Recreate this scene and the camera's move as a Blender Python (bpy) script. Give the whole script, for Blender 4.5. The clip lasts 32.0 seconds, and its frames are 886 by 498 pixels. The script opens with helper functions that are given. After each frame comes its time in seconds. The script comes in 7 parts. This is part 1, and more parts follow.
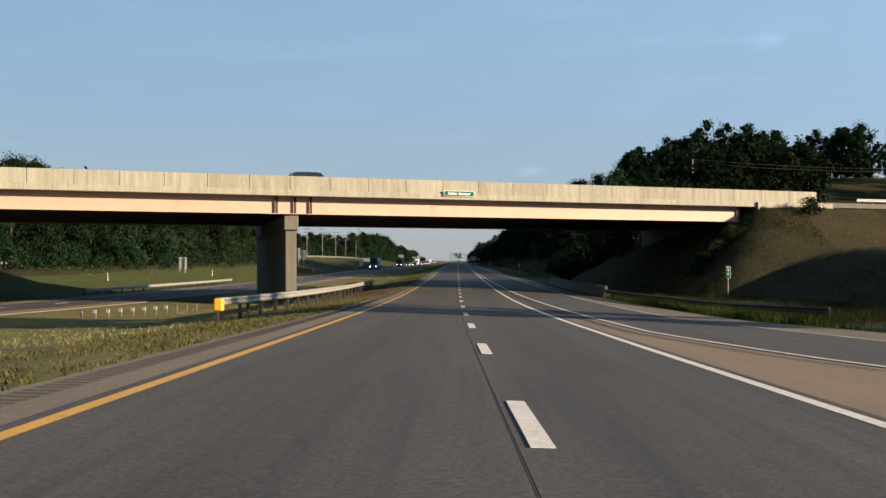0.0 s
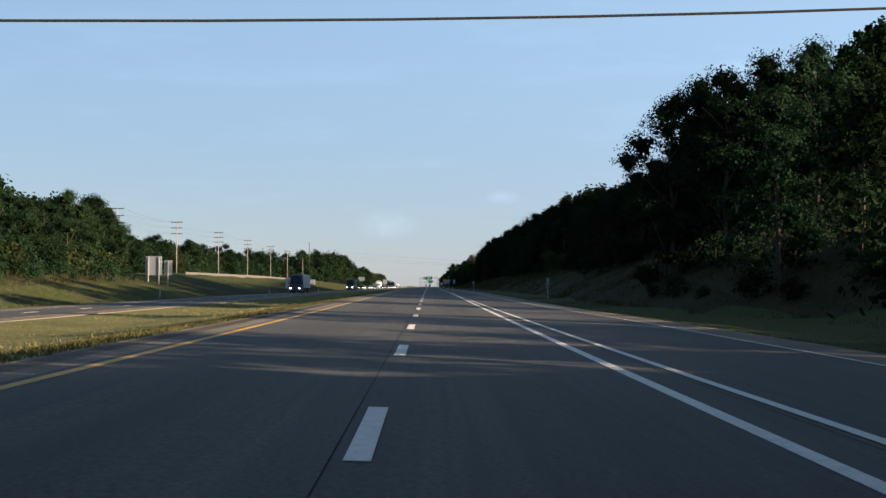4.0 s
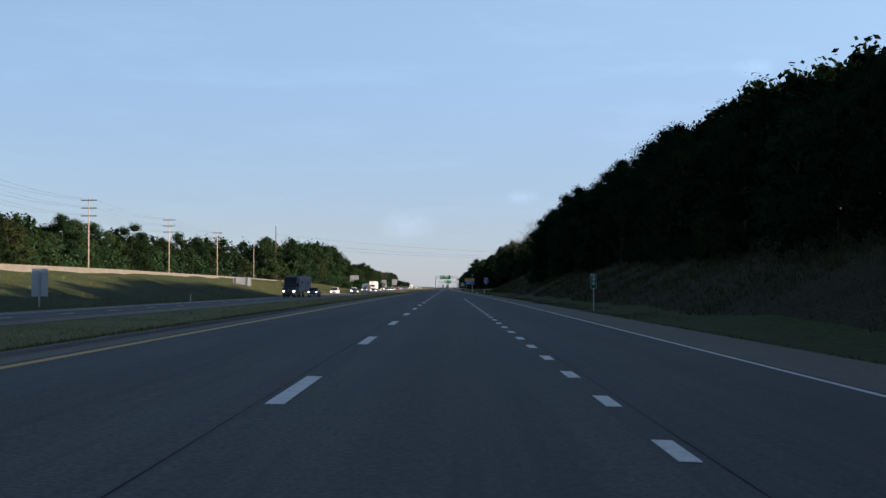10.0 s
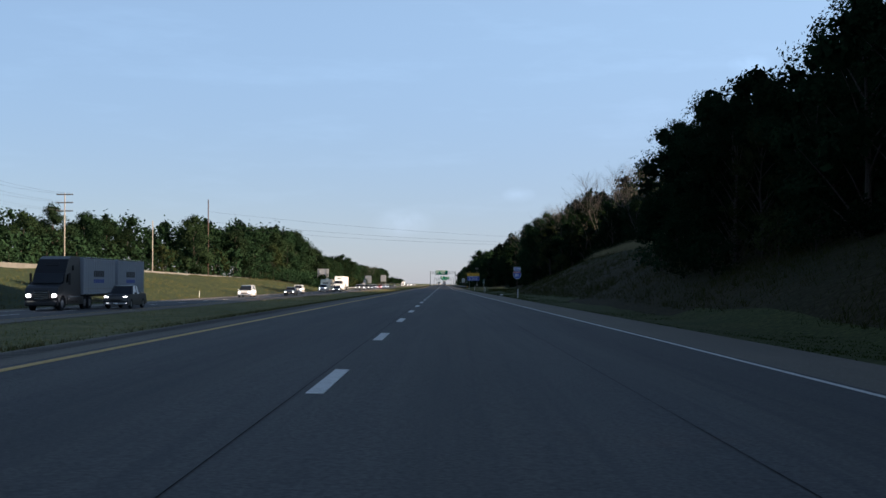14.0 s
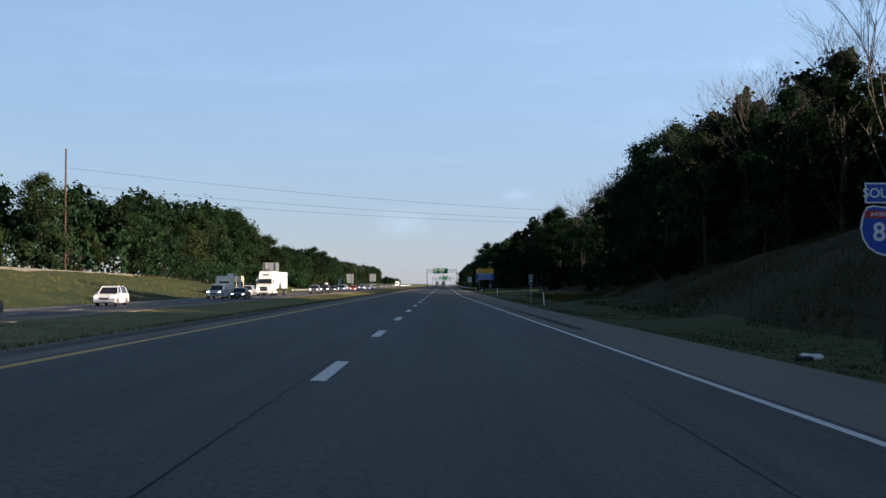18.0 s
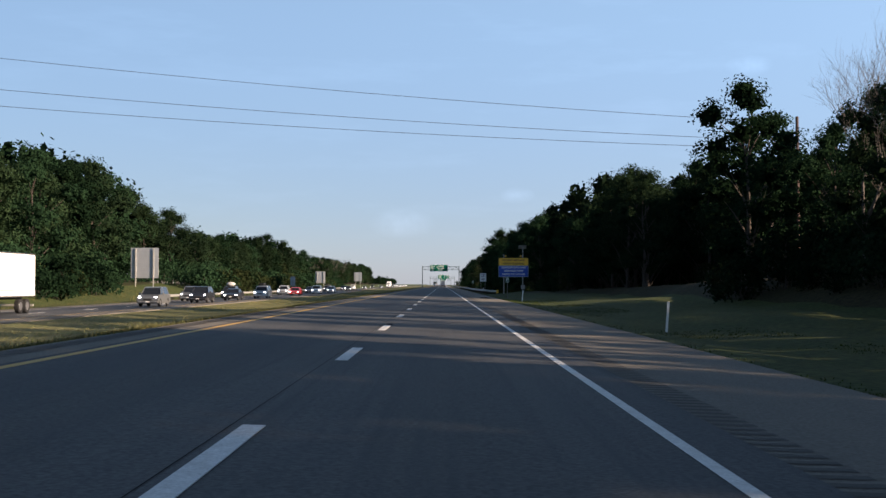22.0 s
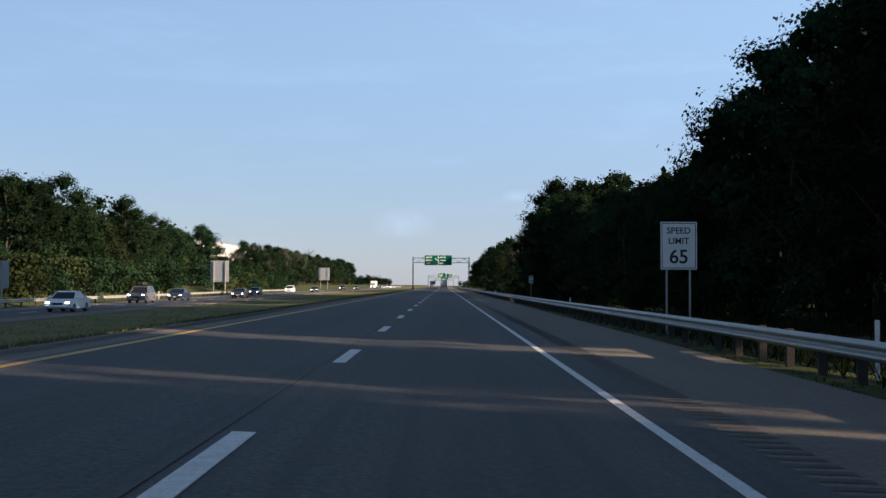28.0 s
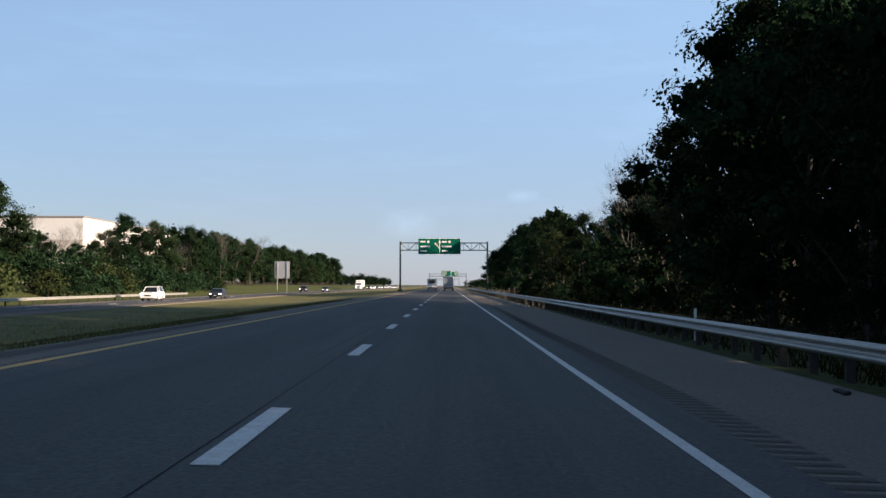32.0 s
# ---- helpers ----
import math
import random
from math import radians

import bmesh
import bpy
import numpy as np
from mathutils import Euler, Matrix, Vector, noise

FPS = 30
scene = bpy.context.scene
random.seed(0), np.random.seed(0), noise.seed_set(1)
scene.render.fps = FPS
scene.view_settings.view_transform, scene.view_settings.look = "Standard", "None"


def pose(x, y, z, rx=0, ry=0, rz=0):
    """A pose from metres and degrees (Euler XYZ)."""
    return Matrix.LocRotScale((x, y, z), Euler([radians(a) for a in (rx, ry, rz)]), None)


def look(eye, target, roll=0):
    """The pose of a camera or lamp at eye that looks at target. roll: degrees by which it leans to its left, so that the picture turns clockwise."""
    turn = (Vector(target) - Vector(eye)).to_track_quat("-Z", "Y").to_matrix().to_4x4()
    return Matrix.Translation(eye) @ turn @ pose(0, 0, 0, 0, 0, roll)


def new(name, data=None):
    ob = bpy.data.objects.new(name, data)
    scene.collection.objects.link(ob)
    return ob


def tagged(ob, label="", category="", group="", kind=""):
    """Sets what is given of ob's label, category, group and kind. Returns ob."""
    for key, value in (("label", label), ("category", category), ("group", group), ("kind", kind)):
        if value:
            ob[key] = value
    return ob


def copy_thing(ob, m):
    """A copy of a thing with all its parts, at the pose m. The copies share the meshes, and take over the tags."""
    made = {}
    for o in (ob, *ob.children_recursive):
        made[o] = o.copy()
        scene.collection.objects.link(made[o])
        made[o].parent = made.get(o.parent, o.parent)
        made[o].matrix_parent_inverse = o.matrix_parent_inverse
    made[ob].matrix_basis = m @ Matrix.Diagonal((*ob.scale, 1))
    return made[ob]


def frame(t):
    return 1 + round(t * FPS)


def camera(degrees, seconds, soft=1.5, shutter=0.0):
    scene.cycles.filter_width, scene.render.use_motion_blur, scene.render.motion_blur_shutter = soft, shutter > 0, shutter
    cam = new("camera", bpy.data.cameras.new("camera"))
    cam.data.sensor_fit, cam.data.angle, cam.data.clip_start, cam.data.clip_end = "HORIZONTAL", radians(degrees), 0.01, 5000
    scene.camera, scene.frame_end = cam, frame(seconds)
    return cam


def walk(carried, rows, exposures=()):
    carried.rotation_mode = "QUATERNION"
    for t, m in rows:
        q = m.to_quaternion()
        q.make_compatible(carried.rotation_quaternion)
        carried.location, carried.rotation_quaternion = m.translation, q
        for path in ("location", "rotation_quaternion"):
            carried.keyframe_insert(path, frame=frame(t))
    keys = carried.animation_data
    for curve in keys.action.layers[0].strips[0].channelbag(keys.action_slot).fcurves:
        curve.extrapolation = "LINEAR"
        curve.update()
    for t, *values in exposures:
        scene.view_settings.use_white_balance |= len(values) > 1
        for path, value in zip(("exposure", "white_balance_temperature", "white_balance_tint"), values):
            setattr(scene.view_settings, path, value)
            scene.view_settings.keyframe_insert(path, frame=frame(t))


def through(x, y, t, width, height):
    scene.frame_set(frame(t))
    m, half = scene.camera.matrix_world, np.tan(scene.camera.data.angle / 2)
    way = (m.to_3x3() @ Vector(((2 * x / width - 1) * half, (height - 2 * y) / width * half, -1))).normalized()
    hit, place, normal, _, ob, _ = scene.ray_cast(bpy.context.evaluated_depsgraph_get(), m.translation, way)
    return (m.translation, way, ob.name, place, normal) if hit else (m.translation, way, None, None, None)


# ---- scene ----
cam = camera(41.86, 32.0, soft=1.5)
PATH = [
    (0.0, -0.131, 0.005, 2.262, 0.699, 0.572, 0.080),
    (0.5, -0.156, 17.012, 1.917, 0.481, 0.762, -0.032),
    (1.0, -0.136, 33.372, 1.597, 0.347, 0.648, -0.016),
    (1.5, -0.145, 50.565, 1.296, 0.168, 0.808, -0.256),
    (2.0, -0.079, 67.556, 1.060, -0.187, 1.203, -0.144),
    (2.5, 0.053, 84.264, 0.894, -0.503, 1.333, -0.048),
    (3.0, 0.214, 101.062, 0.791, -0.652, 1.576, -0.008),
    (3.5, 0.411, 118.095, 0.739, -0.748, 1.804, 0.088),
    (4.0, 0.609, 134.959, 0.728, -0.718, 1.846, 0.024),
    (4.5, 0.806, 151.853, 0.743, -0.689, 1.888, -0.040),
    (5.0, 0.980, 168.773, 0.768, -0.659, 1.929, -0.104),
    (5.5, 1.153, 185.715, 0.805, -0.630, 1.971, -0.168),
    (6.0, 1.380, 202.902, 0.852, -0.543, 1.979, -0.232),
    (6.5, 1.507, 219.758, 0.905, -0.490, 2.009, -0.224),
    (7.0, 1.633, 236.490, 0.954, -0.383, 1.971, -0.144),
    (7.5, 1.780, 253.672, 1.003, -0.307, 1.933, -0.112),
    (8.0, 1.850, 270.353, 1.050, -0.216, 1.986, -0.144),
    (8.5, 1.890, 287.621, 1.093, -0.041, 1.933, -0.088),
    (9.0, 1.930, 304.556, 1.129, 0.050, 1.918, -0.064),
    (9.5, 1.905, 321.548, 1.160, 0.087, 1.895, -0.008),
    (10.0, 1.880, 338.557, 1.184, 0.230, 1.872, 0.064),
    (10.5, 1.840, 355.519, 1.202, 0.221, 1.819, -0.072),
    (11.0, 1.800, 372.174, 1.212, 0.296, 1.812, -0.096),
    (11.5, 1.725, 389.174, 1.219, 0.287, 1.812, 0.024),
    (12.0, 1.650, 405.407, 1.222, 0.278, 1.713, 0.000),
    (12.5, 1.565, 422.439, 1.223, 0.269, 1.743, -0.048),
    (13.0, 1.520, 439.691, 1.224, 0.245, 1.774, -0.152),
    (13.5, 1.530, 455.669, 1.224, 0.093, 1.736, -0.096),
    (14.0, 1.540, 471.690, 1.224, 0.040, 1.720, 0.024),
    (14.5, 1.550, 488.508, 1.223, 0.070, 1.743, 0.032),
    (15.0, 1.570, 504.851, 1.223, 0.025, 1.751, -0.032),
    (15.5, 1.590, 521.619, 1.222, 0.017, 1.774, -0.008),
    (16.0, 1.610, 538.193, 1.222, -0.011, 1.774, -0.040),
    (16.5, 1.630, 554.739, 1.221, -0.040, 1.774, -0.072),
    (17.0, 1.650, 571.256, 1.220, -0.068, 1.774, -0.104),
    (17.5, 1.662, 587.748, 1.220, -0.097, 1.774, -0.136),
    (18.0, 1.673, 604.138, 1.220, 0.017, 1.736, -0.080),
    (18.5, 1.685, 620.442, 1.219, 0.010, 1.728, -0.040),
    (19.0, 1.697, 636.678, 1.219, -0.036, 1.781, 0.024),
    (19.5, 1.708, 653.034, 1.219, -0.066, 1.766, 0.048),
    (20.0, 1.720, 669.497, 1.218, -0.089, 1.713, 0.136),
    (20.5, 1.721, 685.614, 1.218, -0.063, 1.812, 0.032),
    (21.0, 1.722, 701.650, 1.218, -0.144, 1.720, -0.024),
    (21.5, 1.722, 718.318, 1.218, -0.080, 1.766, 0.056),
    (22.0, 1.723, 734.211, 1.218, -0.024, 1.751, 0.008),
    (22.5, 1.724, 750.424, 1.218, -0.052, 1.804, -0.064),
    (23.0, 1.725, 766.939, 1.218, -0.026, 1.804, -0.088),
    (23.5, 1.726, 783.128, 1.218, -0.039, 1.819, -0.136),
    (24.0, 1.727, 799.749, 1.218, -0.045, 1.781, -0.080),
    (24.5, 1.728, 815.586, 1.218, -0.012, 1.713, -0.224),
    (25.0, 1.728, 831.968, 1.218, 0.058, 1.819, -0.096),
    (25.5, 1.729, 848.297, 1.218, 0.030, 1.789, -0.232),
    (26.0, 1.730, 864.592, 1.218, 0.037, 1.800, -0.238),
    (26.5, 1.731, 880.907, 1.218, 0.044, 1.812, -0.244),
    (27.0, 1.732, 897.245, 1.218, 0.051, 1.823, -0.250),
    (27.5, 1.732, 913.606, 1.218, 0.058, 1.834, -0.256),
    (28.0, 1.733, 929.751, 1.218, 0.035, 1.789, -0.224),
    (28.5, 1.734, 946.729, 1.218, 0.060, 1.804, -0.144),
    (29.0, 1.735, 963.017, 1.218, 0.138, 1.789, -0.136),
    (29.5, 1.736, 979.369, 1.218, 0.170, 1.781, -0.152),
    (30.0, 1.737, 995.865, 1.218, 0.180, 1.781, -0.088),
    (30.5, 1.738, 1012.465, 1.218, 0.243, 1.781, -0.120),
    (31.0, 1.738, 1028.570, 1.218, 0.279, 1.766, -0.104),
    (31.5, 1.739, 1045.460, 1.218, 0.285, 1.804, -0.064),
    (32.0, 1.740, 1061.974, 1.218, 0.253, 1.789, -0.104),
]
walk(cam, [(t, pose(x, y, z, 90 + pitch, roll, yaw)) for t, x, y, z, yaw, pitch, roll in PATH], [(0.0, 1.34, 6280, 15), (2.0, 1.34, 6300, 15), (3.0, 1.58, 6350, 15), (6.0, 1.65, 6250, 17), (9.0, 1.59, 6100, 19), (32.0, 1.59, 6050, 19)])

# ---- light ----
SUN_EL, SUN_AZ = 14.5, 109.0
sx, sy = math.sin(radians(SUN_AZ)) * math.cos(radians(SUN_EL)), math.cos(radians(SUN_AZ)) * math.cos(radians(SUN_EL))
world = bpy.data.worlds.new("sky")
scene.world = world
world.use_nodes = True
wn = world.node_tree.nodes
sky = wn.new("ShaderNodeTexSky")
sky.sky_type = "NISHITA"
sky.sun_disc = False
sky.sun_elevation = radians(SUN_EL)
sky.sun_rotation = radians(SUN_AZ)
sky.altitude = 150
sky.air_density, sky.dust_density, sky.ozone_density = 1.0, 0.2, 2.6
bg = wn["Background"]
bg.inputs["Strength"].default_value = 0.0200
world.node_tree.links.new(sky.outputs[0], bg.inputs[0])
# light scattered many times in the hazy air
haze = wn.new("ShaderNodeBackground")
# the haze thins evenly from the horizon to the zenith
hc, hs, hm = wn.new("ShaderNodeTexCoord"), wn.new("ShaderNodeSeparateXYZ"), wn.new("ShaderNodeMapRange")
hm.interpolation_type = "SMOOTHSTEP"
hm.inputs["From Min"].default_value, hm.inputs["From Max"].default_value = 0.20, 0.85
hm.inputs["To Min"].default_value, hm.inputs["To Max"].default_value = 0.208, 0.017
world.node_tree.links.new(hc.outputs["Generated"], hs.inputs[0])
world.node_tree.links.new(hs.outputs["Z"], hm.inputs["Value"])
# low down the haze is dull and lilac, higher up pale blue
hr, ht = wn.new("ShaderNodeMapRange"), wn.new("ShaderNodeMix")
hr.interpolation_type = "SMOOTHSTEP"
hr.inputs["From Min"].default_value, hr.inputs["From Max"].default_value = -0.04, 0.24
ht.data_type = "RGBA"
ht.inputs["A"].default_value, ht.inputs["B"].default_value = (0.34, 0.41, 0.53, 1), (0.42, 0.62, 0.79, 1)
world.node_tree.links.new(hs.outputs["Z"], hr.inputs["Value"])
world.node_tree.links.new(hr.outputs[0], ht.inputs["Factor"])
world.node_tree.links.new(ht.outputs["Result"], haze.inputs["Color"])
# and it scatters more light towards the sun's side
hd, hk, hx = wn.new("ShaderNodeVectorMath"), wn.new("ShaderNodeMapRange"), wn.new("ShaderNodeMath")
hd.operation, hx.operation = "DOT_PRODUCT", "MULTIPLY"
hd.inputs[1].default_value = (sx, sy, 0)
hk.inputs["From Min"].default_value, hk.inputs["From Max"].default_value = -0.65, 0.65
hk.inputs["To Min"].default_value, hk.inputs["To Max"].default_value = 0.84, 1.62
world.node_tree.links.new(hc.outputs["Generated"], hd.inputs[0])
world.node_tree.links.new(hd.outputs["Value"], hk.inputs["Value"])
world.node_tree.links.new(hm.outputs[0], hx.inputs[0])
world.node_tree.links.new(hk.outputs[0], hx.inputs[1])
# faint wisps of cloud, mostly low down
wm, wt, wr, wx = wn.new("ShaderNodeMapping"), wn.new("ShaderNodeTexNoise"), wn.new("ShaderNodeMapRange"), wn.new("ShaderNodeMath")
wm.inputs["Scale"].default_value = (5, 5, 26)
wt.inputs["Scale"].default_value, wt.inputs["Detail"].default_value, wt.inputs["Roughness"].default_value = 1.6, 6, 0.6
wr.inputs["From Min"].default_value, wr.inputs["From Max"].default_value = 0.52, 0.80
wr.inputs["To Min"].default_value, wr.inputs["To Max"].default_value = 1.0, 1.12
wx.operation = "MULTIPLY"
world.node_tree.links.new(hc.outputs["Generated"], wm.inputs["Vector"])
world.node_tree.links.new(wm.outputs[0], wt.inputs["Vector"])
world.node_tree.links.new(wt.outputs["Fac"], wr.inputs["Value"])
world.node_tree.links.new(wr.outputs[0], wx.inputs[0])
world.node_tree.links.new(hx.outputs[0], wx.inputs[1])
# two small white puffs far off
puff = wx.outputs[0]
for az, el, size in ((14.9, 10.4, 0.020), (3.7, 4.4, 0.016), (-2.0, 3.0, 0.03)):
    vd, vr, vn, vm, va = wn.new("ShaderNodeVectorMath"), wn.new("ShaderNodeMapRange"), wn.new("ShaderNodeTexNoise"), wn.new("ShaderNodeMath"), wn.new("ShaderNodeMath")
    vs = wn.new("ShaderNodeMapping")
    vd.operation, vm.operation, va.operation = "DISTANCE", "MULTIPLY", "ADD"
    a, e = radians(az), radians(el)
    vs.inputs["Location"].default_value = (0, 0, -2.2 * math.sin(e) + math.sin(e))
    vs.inputs["Scale"].default_value = (1, 1, 2.2)
    vd.inputs[1].default_value = (math.sin(a) * math.cos(e), math.cos(a) * math.cos(e), math.sin(e))
    vr.inputs["From Min"].default_value, vr.inputs["From Max"].default_value = size, size * 0.2
    vr.inputs["To Max"].default_value = 0.10
    vn.inputs["Scale"].default_value = 90.0
    world.node_tree.links.new(hc.outputs["Generated"], vs.inputs["Vector"])
    world.node_tree.links.new(hc.outputs["Generated"], vn.inputs["Vector"])
    world.node_tree.links.new(vs.outputs[0], vd.inputs[0])
    world.node_tree.links.new(vd.outputs["Value"], vr.inputs["Value"])
    world.node_tree.links.new(vr.outputs[0], vm.inputs[0])
    world.node_tree.links.new(vn.outputs["Fac"], vm.inputs[1])
    world.node_tree.links.new(puff, va.inputs[0])
    world.node_tree.links.new(vm.outputs[0], va.inputs[1])
    puff = va.outputs[0]
world.node_tree.links.new(puff, haze.inputs["Strength"])
both = wn.new("ShaderNodeAddShader")
world.node_tree.links.new(bg.outputs[0], both.inputs[0])
world.node_tree.links.new(haze.outputs[0], both.inputs[1])
world.node_tree.links.new(both.outputs[0], wn["World Output"].inputs["Surface"])
sun = new("sun", bpy.data.lights.new("sun", "SUN"))
sun.data.energy = 5.0
sun.data.angle = radians(0.6)
sun.data.color = (1.0, 0.77, 0.50)
sun.matrix_basis = look((sx * 90, sy * 90, 90 * math.sin(radians(SUN_EL))), (0, 0, 0))

# ---- materials ----
MATS = {}


def mat(name, colour, rough=0.7, metal=0.0, spots=None, scale=3.0, amount=0.5, fine=60.0, fine_amount=0.25, bump=0.0, bump_scale=80.0,
        spec=0.4, stretch=(1, 1, 1), emit=0.0, lane=0.0, world_space=True, per_island=0.0, per_object=0.0):
    """A surface of two mixed colours at two scales, with fine relief."""
    m = bpy.data.materials.new(name)
    m.use_nodes = True
    nt = m.node_tree
    n, l = nt.nodes, nt.links
    b = n["Principled BSDF"]
    b.inputs["Roughness"].default_value = rough
    b.inputs["Metallic"].default_value = metal
    b.inputs["Specular IOR Level"].default_value = spec
    if emit:
        b.inputs["Emission Color"].default_value = (*colour, 1)
        b.inputs["Emission Strength"].default_value = emit
    src = n.new("ShaderNodeNewGeometry").outputs["Position"] if world_space else n.new("ShaderNodeTexCoord").outputs["Object"]
    mp = n.new("ShaderNodeMapping")
    mp.inputs["Scale"].default_value = stretch
    l.new(src, mp.inputs["Vector"])
    no = n.new("ShaderNodeTexNoise")
    no.inputs["Scale"].default_value = scale
    no.inputs["Detail"].default_value = 6
    no.inputs["Roughness"].default_value = 0.68
    l.new(mp.outputs[0], no.inputs["Vector"])
    ramp = n.new("ShaderNodeValToRGB")
    ramp.color_ramp.elements[0].position, ramp.color_ramp.elements[1].position = 0.5 - 0.5 * (1 - amount) ** 0.5 * 0.6 - 0.02, 0.72
    ramp.color_ramp.elements[0].color = (*colour, 1)
    ramp.color_ramp.elements[1].color = (*(spots or [c * 0.7 for c in colour]), 1)
    l.new(no.outputs["Fac"], ramp.inputs[0])
    fn = n.new("ShaderNodeTexNoise")
    fn.inputs["Scale"].default_value = fine
    fn.inputs["Detail"].default_value = 4
    l.new(src, fn.inputs["Vector"])
    fm = n.new("ShaderNodeMapRange")
    fm.inputs["From Min"].default_value, fm.inputs["From Max"].default_value = 0.3, 0.7
    fm.inputs["To Min"].default_value, fm.inputs["To Max"].default_value = 1 - fine_amount, 1 + fine_amount
    l.new(fn.outputs["Fac"], fm.inputs["Value"])
    value = fm.outputs[0]
    if lane:
        # a darker oily stripe along the middle of each lane
        sp, ph, co, st, ml = n.new("ShaderNodeSeparateXYZ"), n.new("ShaderNodeMath"), n.new("ShaderNodeMath"), n.new("ShaderNodeMapRange"), n.new("ShaderNodeMath")
        l.new(src, sp.inputs[0])
        ph.operation, co.operation, ml.operation = "MULTIPLY", "COSINE", "MULTIPLY"
        ph.inputs[1].default_value = math.tau / 3.72
        l.new(sp.outputs["X"], ph.inputs[0])
        l.new(ph.outputs[0], co.inputs[0])
        st.interpolation_type = "SMOOTHSTEP"
        st.inputs["From Min"].default_value, st.inputs["From Max"].default_value = -1.0, 0.2
        st.inputs["To Min"].default_value, st.inputs["To Max"].default_value = 1 - lane, 1.0
        l.new(co.outputs[0], st.inputs["Value"])
        l.new(st.outputs[0], ml.inputs[0])
        l.new(value, ml.inputs[1])
        value = ml.outputs[0]
    for amt, node, sock in ((per_island, "ShaderNodeNewGeometry", "Random Per Island"), (per_object, "ShaderNodeObjectInfo", "Random")):
        if amt:
            r = n.new(node)
            rm = n.new("ShaderNodeMapRange")
            rm.inputs["To Min"].default_value, rm.inputs["To Max"].default_value = 1 - amt, 1 + amt
            l.new(r.outputs[sock], rm.inputs["Value"])
            mu = n.new("ShaderNodeMath")
            mu.operation = "MULTIPLY"
            l.new(value, mu.inputs[0])
            l.new(rm.outputs[0], mu.inputs[1])
            value = mu.outputs[0]
    mx = n.new("ShaderNodeVectorMath")
    mx.operation = "SCALE"
    l.new(ramp.outputs[0], mx.inputs[0])
    l.new(value, mx.inputs["Scale"])
    l.new(mx.outputs[0], b.inputs["Base Color"])
    if bump:
        bn = n.new("ShaderNodeTexNoise")
        bn.inputs["Scale"].default_value = bump_scale
        bn.inputs["Detail"].default_value = 3
        l.new(src, bn.inputs["Vector"])
        bp = n.new("ShaderNodeBump")
        bp.inputs["Strength"].default_value = bump
        bp.inputs["Distance"].default_value = 0.02
        l.new(bn.outputs["Fac"], bp.inputs["Height"])
        l.new(bp.outputs[0], b.inputs["Normal"])
    MATS[name] = m
    return m


def leaf_mat(name, colour, other, through=0.25):
    """Leaves: matt, a little light passes through, each leaf a shade of its own."""
    m = bpy.data.materials.new(name)
    m.use_nodes = True
    nt = m.node_tree
    n, l = nt.nodes, nt.links
    n.remove(n["Principled BSDF"])
    g = n.new("ShaderNodeNewGeometry")
    o = n.new("ShaderNodeObjectInfo")
    ramp = n.new("ShaderNodeValToRGB")
    ramp.color_ramp.elements[0].color = (*colour, 1)
    ramp.color_ramp.elements[1].color = (*other, 1)
    l.new(g.outputs["Random Per Island"], ramp.inputs[0])
    rm = n.new("ShaderNodeMapRange")
    rm.inputs["To Min"].default_value, rm.inputs["To Max"].default_value = 0.55, 1.45
    l.new(o.outputs["Random"], rm.inputs["Value"])
    mx = n.new("ShaderNodeVectorMath")
    mx.operation = "SCALE"
    l.new(ramp.outputs[0], mx.inputs[0])
    l.new(rm.outputs[0], mx.inputs["Scale"])
    d, t, mix = n.new("ShaderNodeBsdfDiffuse"), n.new("ShaderNodeBsdfTranslucent"), n.new("ShaderNodeMixShader")
    mix.inputs[0].default_value = through
    l.new(mx.outputs[0], d.inputs[0])
    l.new(mx.outputs[0], t.inputs[0])
    l.new(d.outputs[0], mix.inputs[1])
    l.new(t.outputs[0], mix.inputs[2])
    l.new(mix.outputs[0], n["Material Output"].inputs["Surface"])
    MATS[name] = m
    return m


